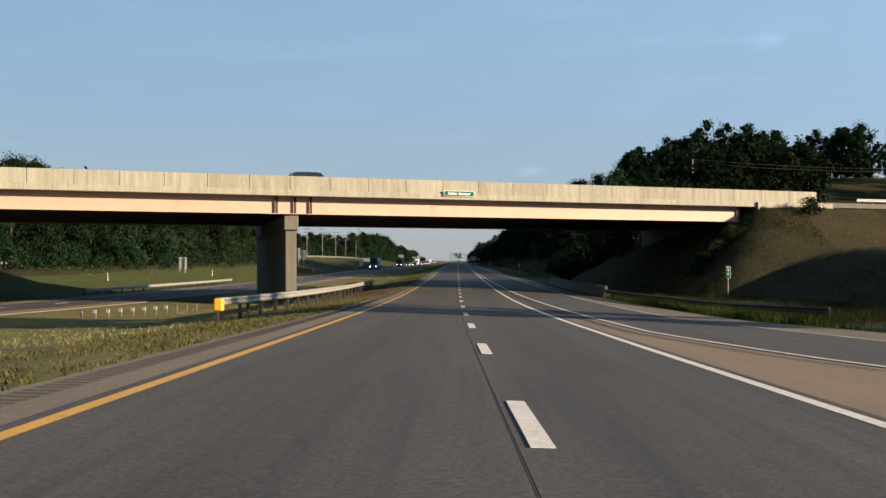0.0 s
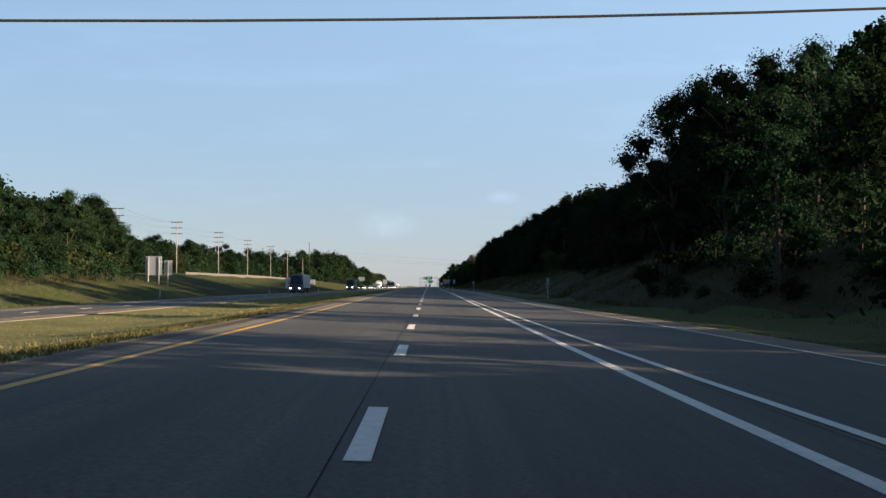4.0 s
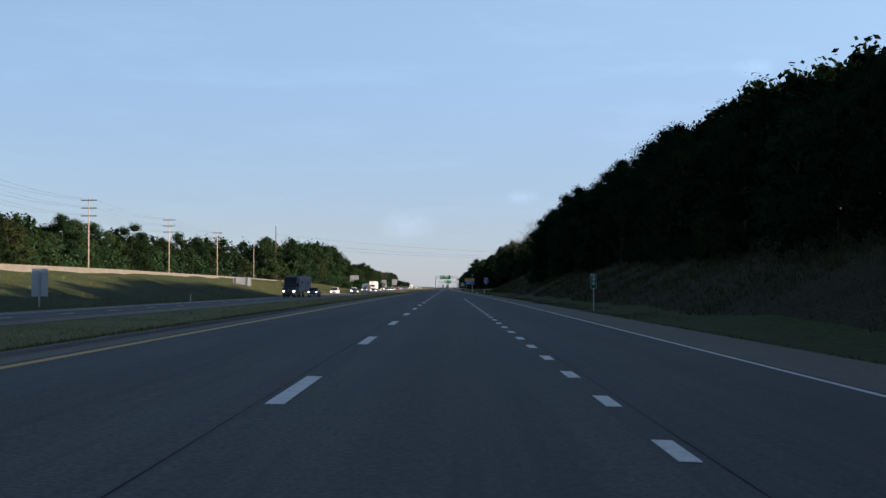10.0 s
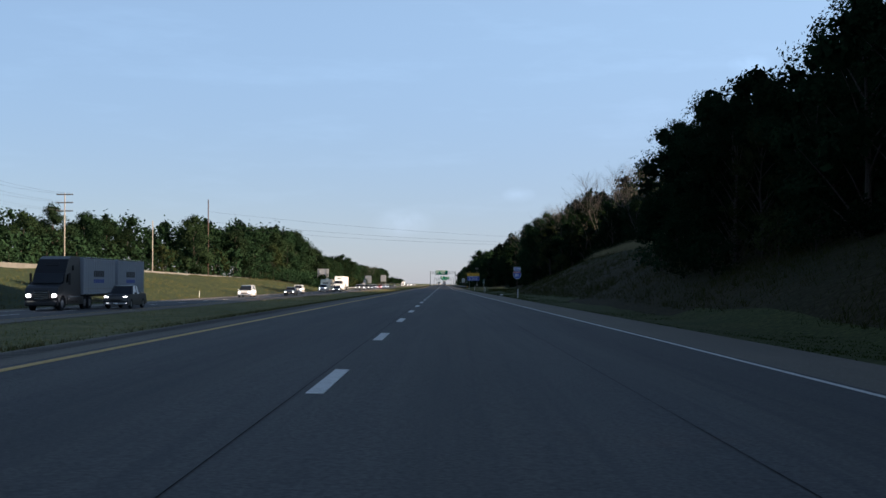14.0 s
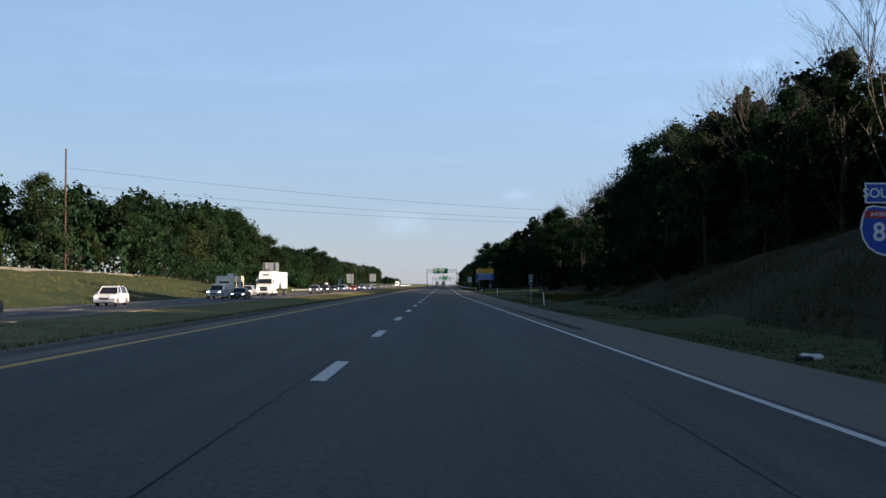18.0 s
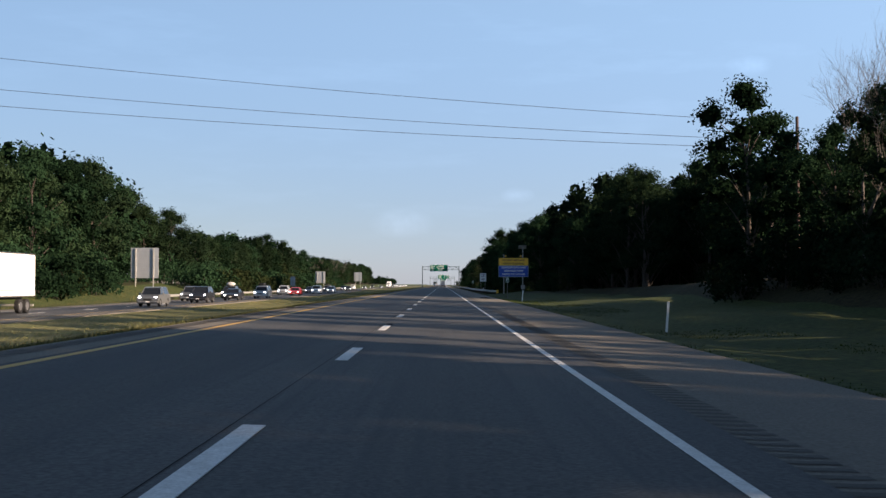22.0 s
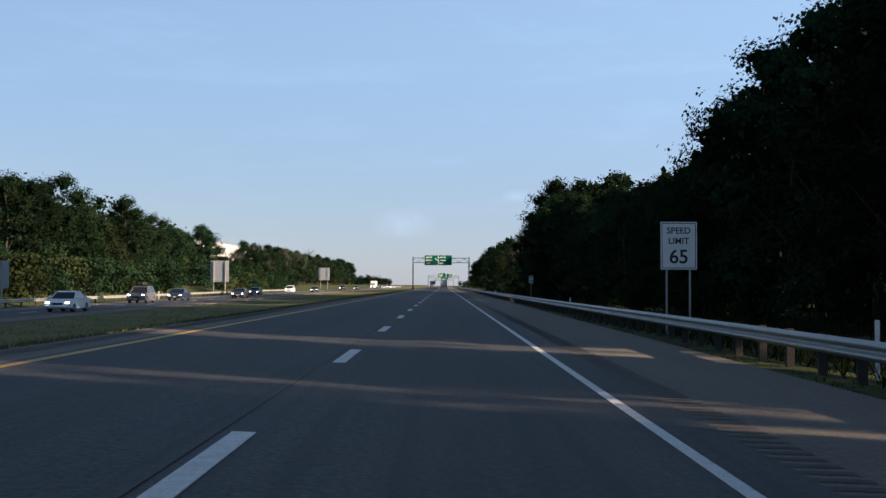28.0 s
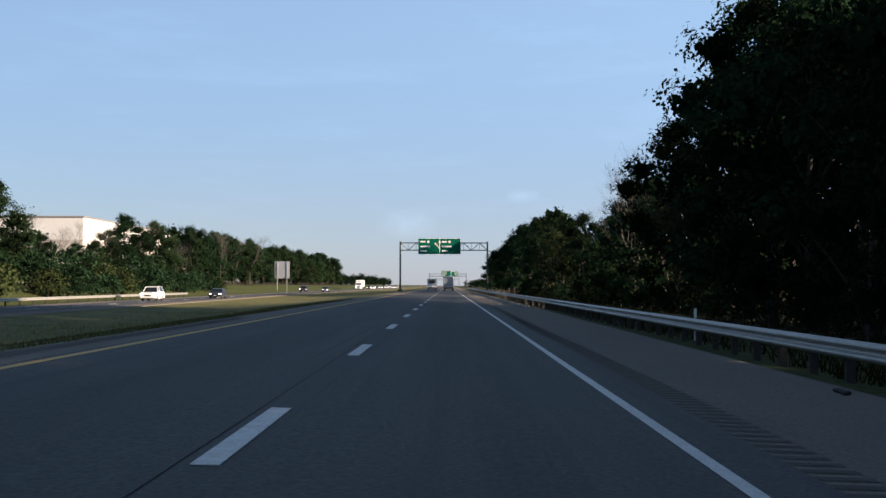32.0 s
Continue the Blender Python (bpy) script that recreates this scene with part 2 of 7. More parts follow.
def asphalt_mat(name, base, pale, dark, lane=0.0):
    """Worn asphalt: long pale streaks along the lanes, wide blotches, fine stone grain."""
    m = mat(name, base, 0.78, spots=pale, scale=1.1, amount=0.5, fine=22, fine_amount=0.46, bump=0.3, bump_scale=90, spec=0.3, stretch=(1, 0.035, 1), lane=lane)
    nt = m.node_tree
    n, l = nt.nodes, nt.links
    b = n["Principled BSDF"]
    was = b.inputs["Base Color"].links[0].from_socket
    g = n.new("ShaderNodeNewGeometry")
    for scale, stretch, colour, lo, hi in ((0.16, (1, 0.35, 1), dark, 0.50, 0.75), (5.0, (1, 0.012, 1), dark, 0.52, 0.70), (14.0, (1, 1, 1), pale, 0.60, 0.78)):
        mp, no, rg, mx = n.new("ShaderNodeMapping"), n.new("ShaderNodeTexNoise"), n.new("ShaderNodeMapRange"), n.new("ShaderNodeMix")
        mp.inputs["Scale"].default_value = stretch
        no.inputs["Scale"].default_value, no.inputs["Detail"].default_value = scale, 4
        rg.inputs["From Min"].default_value, rg.inputs["From Max"].default_value = lo, hi
        rg.inputs["To Max"].default_value = 0.55
        mx.data_type = "RGBA"
        mx.inputs["B"].default_value = (*colour, 1)
        l.new(g.outputs["Position"], mp.inputs["Vector"])
        l.new(mp.outputs[0], no.inputs["Vector"])
        l.new(no.outputs["Fac"], rg.inputs["Value"])
        l.new(rg.outputs[0], mx.inputs["Factor"])
        l.new(was, mx.inputs["A"])
        was = mx.outputs["Result"]
    l.new(was, b.inputs["Base Color"])
    return m


asphalt_mat("asphalt", (0.043, 0.047, 0.053), (0.082, 0.080, 0.076), (0.032, 0.036, 0.042), lane=0.14)
asphalt_mat("ramp_asphalt", (0.050, 0.053, 0.058), (0.072, 0.072, 0.072), (0.036, 0.039, 0.044))
mat("shoulder", (0.128, 0.116, 0.098), 0.85, spots=(0.170, 0.150, 0.120), scale=0.5, fine=22, fine_amount=0.28, bump=0.5, bump_scale=40, spec=0.25, stretch=(1, 0.25, 1))
mat("gore", (0.21, 0.165, 0.12), 0.85, spots=(0.16, 0.13, 0.10), scale=0.5, fine=22, fine_amount=0.22, bump=0.4, bump_scale=40, spec=0.25, stretch=(1, 0.25, 1))
mat("joint_sealant", (0.018, 0.018, 0.020), 0.95, fine_amount=0.2, spec=0.05)
mat("groove", (0.070, 0.066, 0.058), 0.9, fine_amount=0.3)
mat("white_paint", (0.72, 0.72, 0.70), 0.6, spots=(0.50, 0.49, 0.46), scale=5, amount=0.35, fine=40, fine_amount=0.22, bump=0.3)
mat("old_paint", (0.17, 0.165, 0.155), 0.7, spots=(0.10, 0.095, 0.09), scale=6, fine=40, fine_amount=0.3)
mat("yellow_paint", (0.60, 0.36, 0.055), 0.6, spots=(0.46, 0.27, 0.05), scale=5, amount=0.35, fine=40, fine_amount=0.25, bump=0.3)
mat("dirt", (0.115, 0.080, 0.050), 0.95, spots=(0.07, 0.052, 0.034), scale=0.8, fine=9, fine_amount=0.4, bump=0.8, bump_scale=14, spec=0.1)
mat("dry_grass", (0.185, 0.165, 0.070), 0.95, spots=(0.078, 0.092, 0.034), scale=0.25, fine=5, fine_amount=0.5, bump=0.9, bump_scale=9, spec=0.1)
mat("green_grass", (0.036, 0.054, 0.016), 0.95, spots=(0.062, 0.070, 0.024), scale=0.22, fine=5, fine_amount=0.5, bump=0.9, bump_scale=9, spec=0.1)
mat("bank_grass", (0.044, 0.053, 0.020), 0.95, spots=(0.018, 0.032, 0.012), scale=0.16, fine=4, fine_amount=0.55, bump=1.0, bump_scale=6, spec=0.1)
# slope grass; the wood's shade is put into its dark colour
mat("hill_grass", (0.020, 0.023, 0.009), 0.95, spots=(0.040, 0.032, 0.015), scale=0.14, fine=4, fine_amount=0.55, bump=1.0, bump_scale=6, spec=0.1)
mat("forest_floor", (0.040, 0.036, 0.018), 0.95, spots=(0.028, 0.034, 0.012), scale=0.3, fine=4, fine_amount=0.5, bump=1.0, bump_scale=5, spec=0.1)
# streaky concrete with the pier's shade put into its dark colour
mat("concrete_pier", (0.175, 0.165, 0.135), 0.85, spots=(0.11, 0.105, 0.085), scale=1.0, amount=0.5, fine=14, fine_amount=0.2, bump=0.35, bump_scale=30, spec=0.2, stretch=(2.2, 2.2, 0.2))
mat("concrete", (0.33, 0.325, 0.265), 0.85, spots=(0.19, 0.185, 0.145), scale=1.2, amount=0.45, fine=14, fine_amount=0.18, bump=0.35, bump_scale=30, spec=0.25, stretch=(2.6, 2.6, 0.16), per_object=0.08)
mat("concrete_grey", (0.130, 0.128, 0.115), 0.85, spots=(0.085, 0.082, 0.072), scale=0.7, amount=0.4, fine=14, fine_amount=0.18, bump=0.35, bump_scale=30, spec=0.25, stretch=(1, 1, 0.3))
mat("girder_paint", (0.46, 0.31, 0.235), 0.55, spots=(0.40, 0.265, 0.20), scale=0.6, amount=0.4, fine=20, fine_amount=0.06, spec=0.4, stretch=(1, 1, 0.4))
mat("galvanised", (0.36, 0.36, 0.34), 0.5, metal=0.35, spots=(0.28, 0.27, 0.25), scale=1.6, fine=30, fine_amount=0.15, spec=0.5)
mat("post_steel", (0.15, 0.145, 0.13), 0.6, metal=0.3, spots=(0.10, 0.09, 0.075), scale=3, fine=30)
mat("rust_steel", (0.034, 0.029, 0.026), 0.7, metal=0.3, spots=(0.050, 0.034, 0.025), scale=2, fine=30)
mat("gantry_steel", (0.045, 0.060, 0.058), 0.6, metal=0.3, spots=(0.06, 0.075, 0.07), scale=2, fine=30)
mat("bare_wood", (0.27, 0.255, 0.22), 0.85, spots=(0.20, 0.185, 0.16), scale=3, fine=20, stretch=(1, 1, 0.1))
mat("red_wood", (0.058, 0.034, 0.027), 0.85, spots=(0.036, 0.024, 0.02), scale=3, fine=20, stretch=(1, 1, 0.1))
mat("post_wood", (0.044, 0.039, 0.034), 0.9, spots=(0.03, 0.026, 0.022), scale=4, fine=25, stretch=(1, 1, 0.2))
mat("bark", (0.052, 0.042, 0.034), 0.95, spots=(0.032, 0.027, 0.023), scale=4, fine=18, fine_amount=0.4, stretch=(1, 1, 0.2), bump=0.8, bump_scale=20, world_space=False)
mat("grey_bark", (0.080, 0.074, 0.066), 0.95, spots=(0.052, 0.047, 0.042), scale=4, fine=18, fine_amount=0.3, stretch=(1, 1, 0.2), world_space=False)
mat("sign_green", (0.001, 0.092, 0.056), 0.6, spots=(0.001, 0.078, 0.048), scale=1.2, fine=8, fine_amount=0.05, spec=0.08)
mat("sign_blue", (0.010, 0.060, 0.36), 0.45, spots=(0.009, 0.05, 0.31), scale=1.2, fine=8, fine_amount=0.05, spec=0.5)
mat("sign_red", (0.42, 0.03, 0.03), 0.45, fine_amount=0.05)
mat("sign_yellow", (0.78, 0.42, 0.012), 0.45, spots=(0.70, 0.37, 0.012), scale=1.2, fine=8, fine_amount=0.05, spec=0.5)
mat("sign_white", (0.74, 0.74, 0.73), 0.45, spots=(0.66, 0.66, 0.65), scale=1.2, fine=8, fine_amount=0.05, spec=0.5)
mat("sign_black", (0.015, 0.015, 0.016), 0.5, fine_amount=0.1)
mat("sign_back", (0.40, 0.42, 0.45), 0.42, metal=0.5, spots=(0.34, 0.36, 0.39), scale=1.0, fine=12, fine_amount=0.08, spec=0.5)
mat("white_plastic", (0.72, 0.71, 0.68), 0.5, spots=(0.6, 0.59, 0.56), scale=5, fine_amount=0.08)
mat("rubber", (0.014, 0.014, 0.015), 0.85, fine_amount=0.2)
mat("wheel_rim", (0.36, 0.36, 0.37), 0.35, metal=0.8, fine_amount=0.05)
mat("car_glass", (0.012, 0.015, 0.018), 0.06, spots=(0.014, 0.016, 0.02), spec=0.8, fine_amount=0.02)
mat("lamp_white", (1.0, 0.95, 0.84), 0.3, emit=4.0, fine_amount=0.0)
mat("lamp_clear", (0.75, 0.77, 0.78), 0.15, spec=0.8, fine_amount=0.02)
mat("lamp_red", (0.40, 0.012, 0.010), 0.2, spec=0.8, fine_amount=0.02)
mat("chrome", (0.62, 0.63, 0.64), 0.18, metal=0.9, fine_amount=0.03)
mat("black_trim", (0.018, 0.018, 0.019), 0.6, fine_amount=0.15)
mat("white_wall", (0.56, 0.58, 0.59), 0.7, spots=(0.50, 0.50, 0.48), scale=0.4, fine=5, fine_amount=0.06)
mat("grey_wall", (0.40, 0.38, 0.36), 0.75, spots=(0.34, 0.32, 0.30), scale=0.4, fine=5, fine_amount=0.08)
mat("roof_grey", (0.22, 0.21, 0.20), 0.8, fine_amount=0.1)
mat("brick_red", (0.30, 0.07, 0.045), 0.8, fine_amount=0.15)
mat("wire", (0.03, 0.03, 0.03), 0.6, fine_amount=0.0)
mat("solar_cell", (0.02, 0.025, 0.05), 0.12, spec=0.8, fine_amount=0.05)
mat("cargo_cloth", (0.42, 0.42, 0.42), 0.8, fine_amount=0.15)
mat("litter_white", (0.72, 0.71, 0.69), 0.6, fine_amount=0.1)
for paint, rgb in (("white", (0.74, 0.74, 0.73)), ("black", (0.012, 0.012, 0.014)), ("silver", (0.42, 0.43, 0.44)), ("blue", (0.010, 0.017, 0.042)),
                   ("red", (0.42, 0.018, 0.016)), ("grey", (0.10, 0.105, 0.11)), ("cream", (0.66, 0.60, 0.48)), ("teal", (0.03, 0.10, 0.16)), ("trailer", (0.28, 0.30, 0.33))):
    mat("paint_" + paint, rgb, 0.28, metal=0.15 if paint in ("silver", "grey") else 0.0, spots=[c * 0.93 for c in rgb], scale=1.5, fine=10, fine_amount=0.03, spec=0.6)
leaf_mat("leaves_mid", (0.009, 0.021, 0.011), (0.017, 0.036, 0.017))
# olive hue, and a touch brighter in colour for the sunlit far side
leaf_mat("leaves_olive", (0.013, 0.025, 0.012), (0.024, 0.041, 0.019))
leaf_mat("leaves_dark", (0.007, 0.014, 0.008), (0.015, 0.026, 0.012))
leaf_mat("leaves_yellow", (0.020, 0.031, 0.012), (0.036, 0.045, 0.019))
leaf_mat("leaves_brown", (0.044, 0.036, 0.018), (0.028, 0.032, 0.013))
leaf_mat("blades_dry", (0.235, 0.205, 0.095), (0.092, 0.110, 0.038))
# dry blades with sunlight put into their pale colour
leaf_mat("blades_pale", (0.30, 0.27, 0.17), (0.20, 0.18, 0.10))
# darker copy of the green blades, made for the shaded bank
leaf_mat("blades_brush", (0.018, 0.026, 0.008), (0.038, 0.036, 0.014))
leaf_mat("blades_green", (0.030, 0.052, 0.012), (0.056, 0.067, 0.020))

# ---- mesh helpers ----


def mesh_ob(name, verts, faces, material, parent=None, label="", smooth=False):
    me = bpy.data.meshes.new(name)
    me.from_pydata([tuple(v) for v in verts], [], faces)
    me.materials.append(MATS[material] if isinstance(material, str) else material)
    if smooth:
        me.polygons.foreach_set("use_smooth", [True] * len(me.polygons))
    me.update()
    ob = new(name, me)
    if parent is not None:
        ob.parent = parent
    if label:
        ob["label"] = label
    return ob


def array_ob(name, verts, quads, material, parent=None, label=""):
    """A mesh from numpy arrays: verts (n, 3), faces (m, 3 or 4)."""
    me = bpy.data.meshes.new(name)
    k = quads.shape[1]
    me.vertices.add(len(verts))
    me.vertices.foreach_set("co", np.ascontiguousarray(verts, dtype=np.float32).ravel())
    me.loops.add(len(quads) * k)
    me.loops.foreach_set("vertex_index", np.ascontiguousarray(quads, dtype=np.int32).ravel())
    me.polygons.add(len(quads))
    me.polygons.foreach_set("loop_start", np.arange(0, len(quads) * k, k, dtype=np.int32))
    me.materials.append(MATS[material] if isinstance(material, str) else material)
    me.update(calc_edges=True)
    me.shade_flat()
    ob = new(name, me)
    if parent is not None:
        ob.parent = parent
    if label:
        ob["label"] = label
    return ob


class Geo:
    """Gathers verts and faces of one part."""

    def __init__(self):
        self.v, self.f = [], []

    def add(self, verts, faces, m=None):
        k = len(self.v)
        self.v += [tuple((m @ Vector(p)) if m else p) for p in verts]
        self.f += [tuple(i + k for i in f) for f in faces]
        return self

    def box(self, x0, x1, y0, y1, z0, z1, c=0.0, m=None):
        """A box with its edges cut off by c."""
        if c <= 0:
            p = [(x, y, z) for z in (z0, z1) for x, y in ((x0, y0), (x1, y0), (x1, y1), (x0, y1))]
            return self.add(p, [(3, 2, 1, 0), (4, 5, 6, 7), (0, 1, 5, 4), (1, 2, 6, 5), (2, 3, 7, 6), (3, 0, 4, 7)], m)
        c = min(c, (x1 - x0) * 0.45, (y1 - y0) * 0.45, (z1 - z0) * 0.45)
        bm = bmesh.new()
        bmesh.ops.create_cube(bm, size=1.0)
        for q in bm.verts:
            q.co = (x0 if q.co.x < 0 else x1, y0 if q.co.y < 0 else y1, z0 if q.co.z < 0 else z1)
        bmesh.ops.bevel(bm, geom=bm.edges[:], offset=c, segments=1, affect="EDGES")
        bm.verts.index_update()
        self.add([tuple(q.co) for q in bm.verts], [[q.index for q in f.verts] for f in bm.faces], m)
        bm.free()
        return self

    def tube(self, a, b, r0, r1=None, n=8, caps=True):
        a, b = Vector(a), Vector(b)
        r1 = r0 if r1 is None else r1
        ax = (b - a).normalized()
        u = ax.orthogonal().normalized()
        w = ax.cross(u)
        ring = [[tuple(p + (u * math.cos(i * math.tau / n) + w * math.sin(i * math.tau / n)) * r) for i in range(n)] for p, r in ((a, r0), (b, r1))]
        f = [(i, (i + 1) % n, n + (i + 1) % n, n + i) for i in range(n)]
        if caps:
            f += [tuple(range(n))[::-1], tuple(range(n, 2 * n))]
        return self.add(ring[0] + ring[1], f)

    def prism(self, outline, y0, y1, m=None):
        """An outline in x, z pushed from y0 to y1."""
        n = len(outline)
        p = [(x, y0, z) for x, z in outline] + [(x, y1, z) for x, z in outline]
        return self.add(p, [tuple(range(n)), tuple(range(2 * n - 1, n - 1, -1))] + [(i, n + i, n + (i + 1) % n, (i + 1) % n) for i in range(n)], m)

    def sweep(self, rings, closed=True):
        """Rings of points, each joined to the next."""
        n = len(rings[0])
        p = [q for r in rings for q in r]
        f = []
        for k in range(len(rings) - 1):
            for i in range(n if closed else n - 1):
                j = (i + 1) % n
                f.append((k * n + i, k * n + j, (k + 1) * n + j, (k + 1) * n + i))
        if closed:
            f += [tuple(range(n))[::-1], tuple(range((len(rings) - 1) * n, len(rings) * n))]
        return self.add(p, f)

    def ob(self, name, material, parent=None, label="", smooth=False):
        o = mesh_ob(name, self.v, self.f, material, parent, label, smooth)
        bm = bmesh.new()
        bm.from_mesh(o.data)
        bmesh.ops.recalc_face_normals(bm, faces=bm.faces)
        bm.to_mesh(o.data)
        bm.free()
        return o


def thing(name, m, label, category, group=""):
    e = new(name)
    e.empty_display_size = 0.2
    e.matrix_basis = m
    return tagged(e, label, category, group)


def writing(text, size, material, parent, m, name="lettering", align="CENTER"):
    """Flat letters, as a mesh, in the xz plane of m facing -y."""
    cu = bpy.data.curves.new(name, "FONT")
    cu.body, cu.size, cu.align_x, cu.align_y = text, size, align, "CENTER"
    cu.extrude = 0.002
    cu.offset = 0.016 * size
    tmp = bpy.data.objects.new(name, cu)
    me = bpy.data.meshes.new_from_object(tmp)
    bpy.data.objects.remove(tmp)
    me.materials.clear()
    me.materials.append(MATS[material])
    o = new(name, me)
    o.parent = parent
    o.matrix_basis = m @ pose(0, 0, 0, 90, 0, 0)
    return o


def link_part(name, me, parent, m):
    """A piece that shares its mesh with its like."""
    o = new(name, me)
    o.parent = parent
    o.matrix_basis = m
    return o


# ---- the line of the road ----
GRADE = [(-300, -0.0202), (20, -0.0200), (45, -0.0170), (67, -0.0117), (101, -0.0039), (135, 0.0009), (203, 0.0034), (270, 0.0028), (372, 0.0004), (405, 0.0), (6000, 0.0)]
GY, GS = np.array([a for a, _ in GRADE], float), np.array([b for _, b in GRADE])
GZ = np.r_[0, np.cumsum((GS[1:] + GS[:-1]) / 2 * np.diff(GY))]
GZ = GZ - GZ[9]
CROSS = 0.03


def road_z(y):
    """Height of the carriageway at its lane line."""
    y = np.asarray(y, float)
    i = np.clip(np.searchsorted(GY, y) - 1, 0, len(GY) - 2)
    d = y - GY[i]
    return GZ[i] + GS[i] * d + (GS[i + 1] - GS[i]) / (GY[i + 1] - GY[i]) * d * d / 2


def grade(y):
    return float(np.interp(y, GY, GS))


def bend(y):
    """The lane line's x: straight but for a slight bend at the start."""
    y = np.minimum(np.asarray(y, float), 90)
    return 0.0122 / 180 * (90 - y) ** 2


def curve(table):
    ys, vs = np.array([a for a, _ in table], float), np.array([b for _, b in table], float)
    return lambda y: np.interp(y, ys, vs)


LEFT_EDGE = -5.4
YELLOW = -4.08
edge_line = curve([(-150, 40), (-50, 27), (0, 20), (24, 13), (50, 9.3), (100, 9.3), (180, 9.2), (215, 8.0), (260, 7.6), (440, 7.5), (500, 7.0), (600, 5.7), (650, 4.95), (712, 3.98), (738, 3.7), (6000, 3.7)])
ramp_line = curve([(-150, 33), (-50, 20), (0, 12), (24, 6.6), (34, 5.4), (80, 5.2), (110, 4.95), (139, 4.7), (200, 4.2), (240, 3.95)])
right_edge = curve([(-150, 44), (-50, 31), (0, 23), (24, 15.6), (50, 12.2), (100, 11.4), (180, 11.0), (223, 9.8), (327, 10.4), (462, 10.1), (605, 8.5), (652, 7.8), (690, 7.3), (780, 7.4), (6000, 7.4)])
opp_centre = curve([(-150, -41), (0, -37), (85, -33), (170, -28.5), (260, -26.2), (990, -26.2), (1060, -28), (1140, -31.5), (1300, -35), (1700, -35), (6000, -35)])
OPP_Z = -0.75


def surf(lat, y):
    """Height of the pavement lat metres to the side of the lane line."""
    return road_z(y) - CROSS * np.clip(lat, -9, 12)


BRIDGE_Y, BRIDGE_FAR, SKEW = 99.6, 127.7, 0.44
DECK = 8.25
DROP = -0.13
bank_top = curve([(-150, 3), (120, 4), (160, 4.5), (228, 5.5), (265, 9), (300, 10), (600, 9), (640, 7), (690, 3.0), (740, 2.6), (790, 2.4), (830, 1.5), (900, 1.0), (1000, -0.8), (6000, -0.8)])
bank_start = curve([(-150, 14), (140, 12), (200, 6), (270, 5.5), (560, 4.5), (650, 5), (760, 14), (6000, 14)])
opp_bank = curve([(-150, 1.5), (250, 2.0), (330, 3.0), (420, 4.1), (700, 3.9), (830, 2.6), (870, 1.5), (6000, 1.0)])


def ground_z(lat, y):
    """Height of the ground (arrays)."""
    lat, y = np.broadcast_arrays(np.asarray(lat, float), np.asarray(y, float))
    base = road_z(y)
    r, oc = right_edge(y), opp_centre(y)
    z = surf(lat, y)
    u = lat - r
    edge = surf(r, y)
    start = bank_start(y)
    rise = np.clip((u - start) * 0.46, 0, None)
    top = bank_top(y)
    rise = np.where(top > 0, np.where(rise < top * 0.8, rise, top - 0.2 * top * np.exp(-(rise - 0.8 * top) / np.maximum(0.2 * top, 0.1))), top * np.clip(u / 12, 0, 1))
    right = edge - 0.10 * np.clip(u, 0, 2.5) + 0.05 * np.clip(u - 2.5, 0, 5) + rise
    # the cross road's embankment
    dist = np.maximum(0, np.maximum(BRIDGE_Y + 1.5 + SKEW * lat - y, y - (BRIDGE_FAR - 1.5 + SKEW * lat)))
    emb = np.minimum(DECK - 0.25 - dist / 2.6, (lat - 14.6 - 0.11 * np.clip(137 - y, 0, 40)) * 0.64 + base)
    right = np.where(emb > right, emb, right)
    # a wooded hill further out
    right = right + 16 * np.exp(-((y - 335) / 62) ** 2) * np.clip((u - 30) / 28, 0, 1)
    z = np.where(u > 0, right, z)
    # the middle strip, a shallow ditch
    m0, m1 = LEFT_EDGE, oc + 5.4
    f = np.clip((lat - m0) / (m1 - m0), 0, 1)
    za, zb = surf(m0, y), base + OPP_Z
    mid = za * (1 - f) + zb * f - 0.55 * np.sin(np.pi * f) ** 1.2
    z = np.where((lat < m0) & (lat > m1), mid, z)
    z = np.where((lat <= m1) & (lat >= oc - 6.4), zb, z)
    v = (oc - 6.4) - lat
    left = zb - 0.06 * np.clip(v, 0, 3) + np.clip((v - 4) * 0.21, 0, opp_bank(y) - OPP_Z)
    embl = np.minimum(DECK - 0.25 - dist / 2.6, (-46.0 - lat) * 0.5)
    left = np.where(embl > left, embl, left)
    return np.where(v > 0, left, z)


def gz(x, y):
    return float(ground_z(x - float(bend(y)), y))

# ---- ground: one sheet to the horizon ----
rows_y = np.r_[np.arange(-140, 1500, 4.0), np.geomspace(1500, 4800, 30)]
off_l = np.array([900, 600, 400, 280, 200, 150, 120, 100, 85, 72, 62, 54, 47, 42, 38, 34.5, 31, 28, 25, 22, 19, 16.5, 14, 12, 10, 8, 6, 4.5, 3, 1.8, 0.8, 0.0])
off_r = np.array([0.0, 0.7, 1.5, 2.5, 4, 5.5, 7, 8.5, 10, 11.5, 13, 14.5, 16, 18, 20, 22.5, 25, 28, 31, 35, 40, 46, 54, 64, 80, 100, 140, 200, 300, 450, 650, 900])
fm = np.linspace(0, 1, 17)[1:-1]
cols = []
oc, re = opp_centre(rows_y), right_edge(rows_y)
for o in off_l:
    cols.append(oc - 6.4 - o)
cols += [oc - 3.2, oc, oc + 2.7]
m1 = oc + 5.4
cols.append(m1)
for f in fm:
    cols.append(m1 + (LEFT_EDGE - m1) * f)
k_left = len(cols)
cols += [LEFT_EDGE + 0 * oc, -2 + 0 * oc, 2 + 0 * oc, re * 0.5 + 1.2, re]
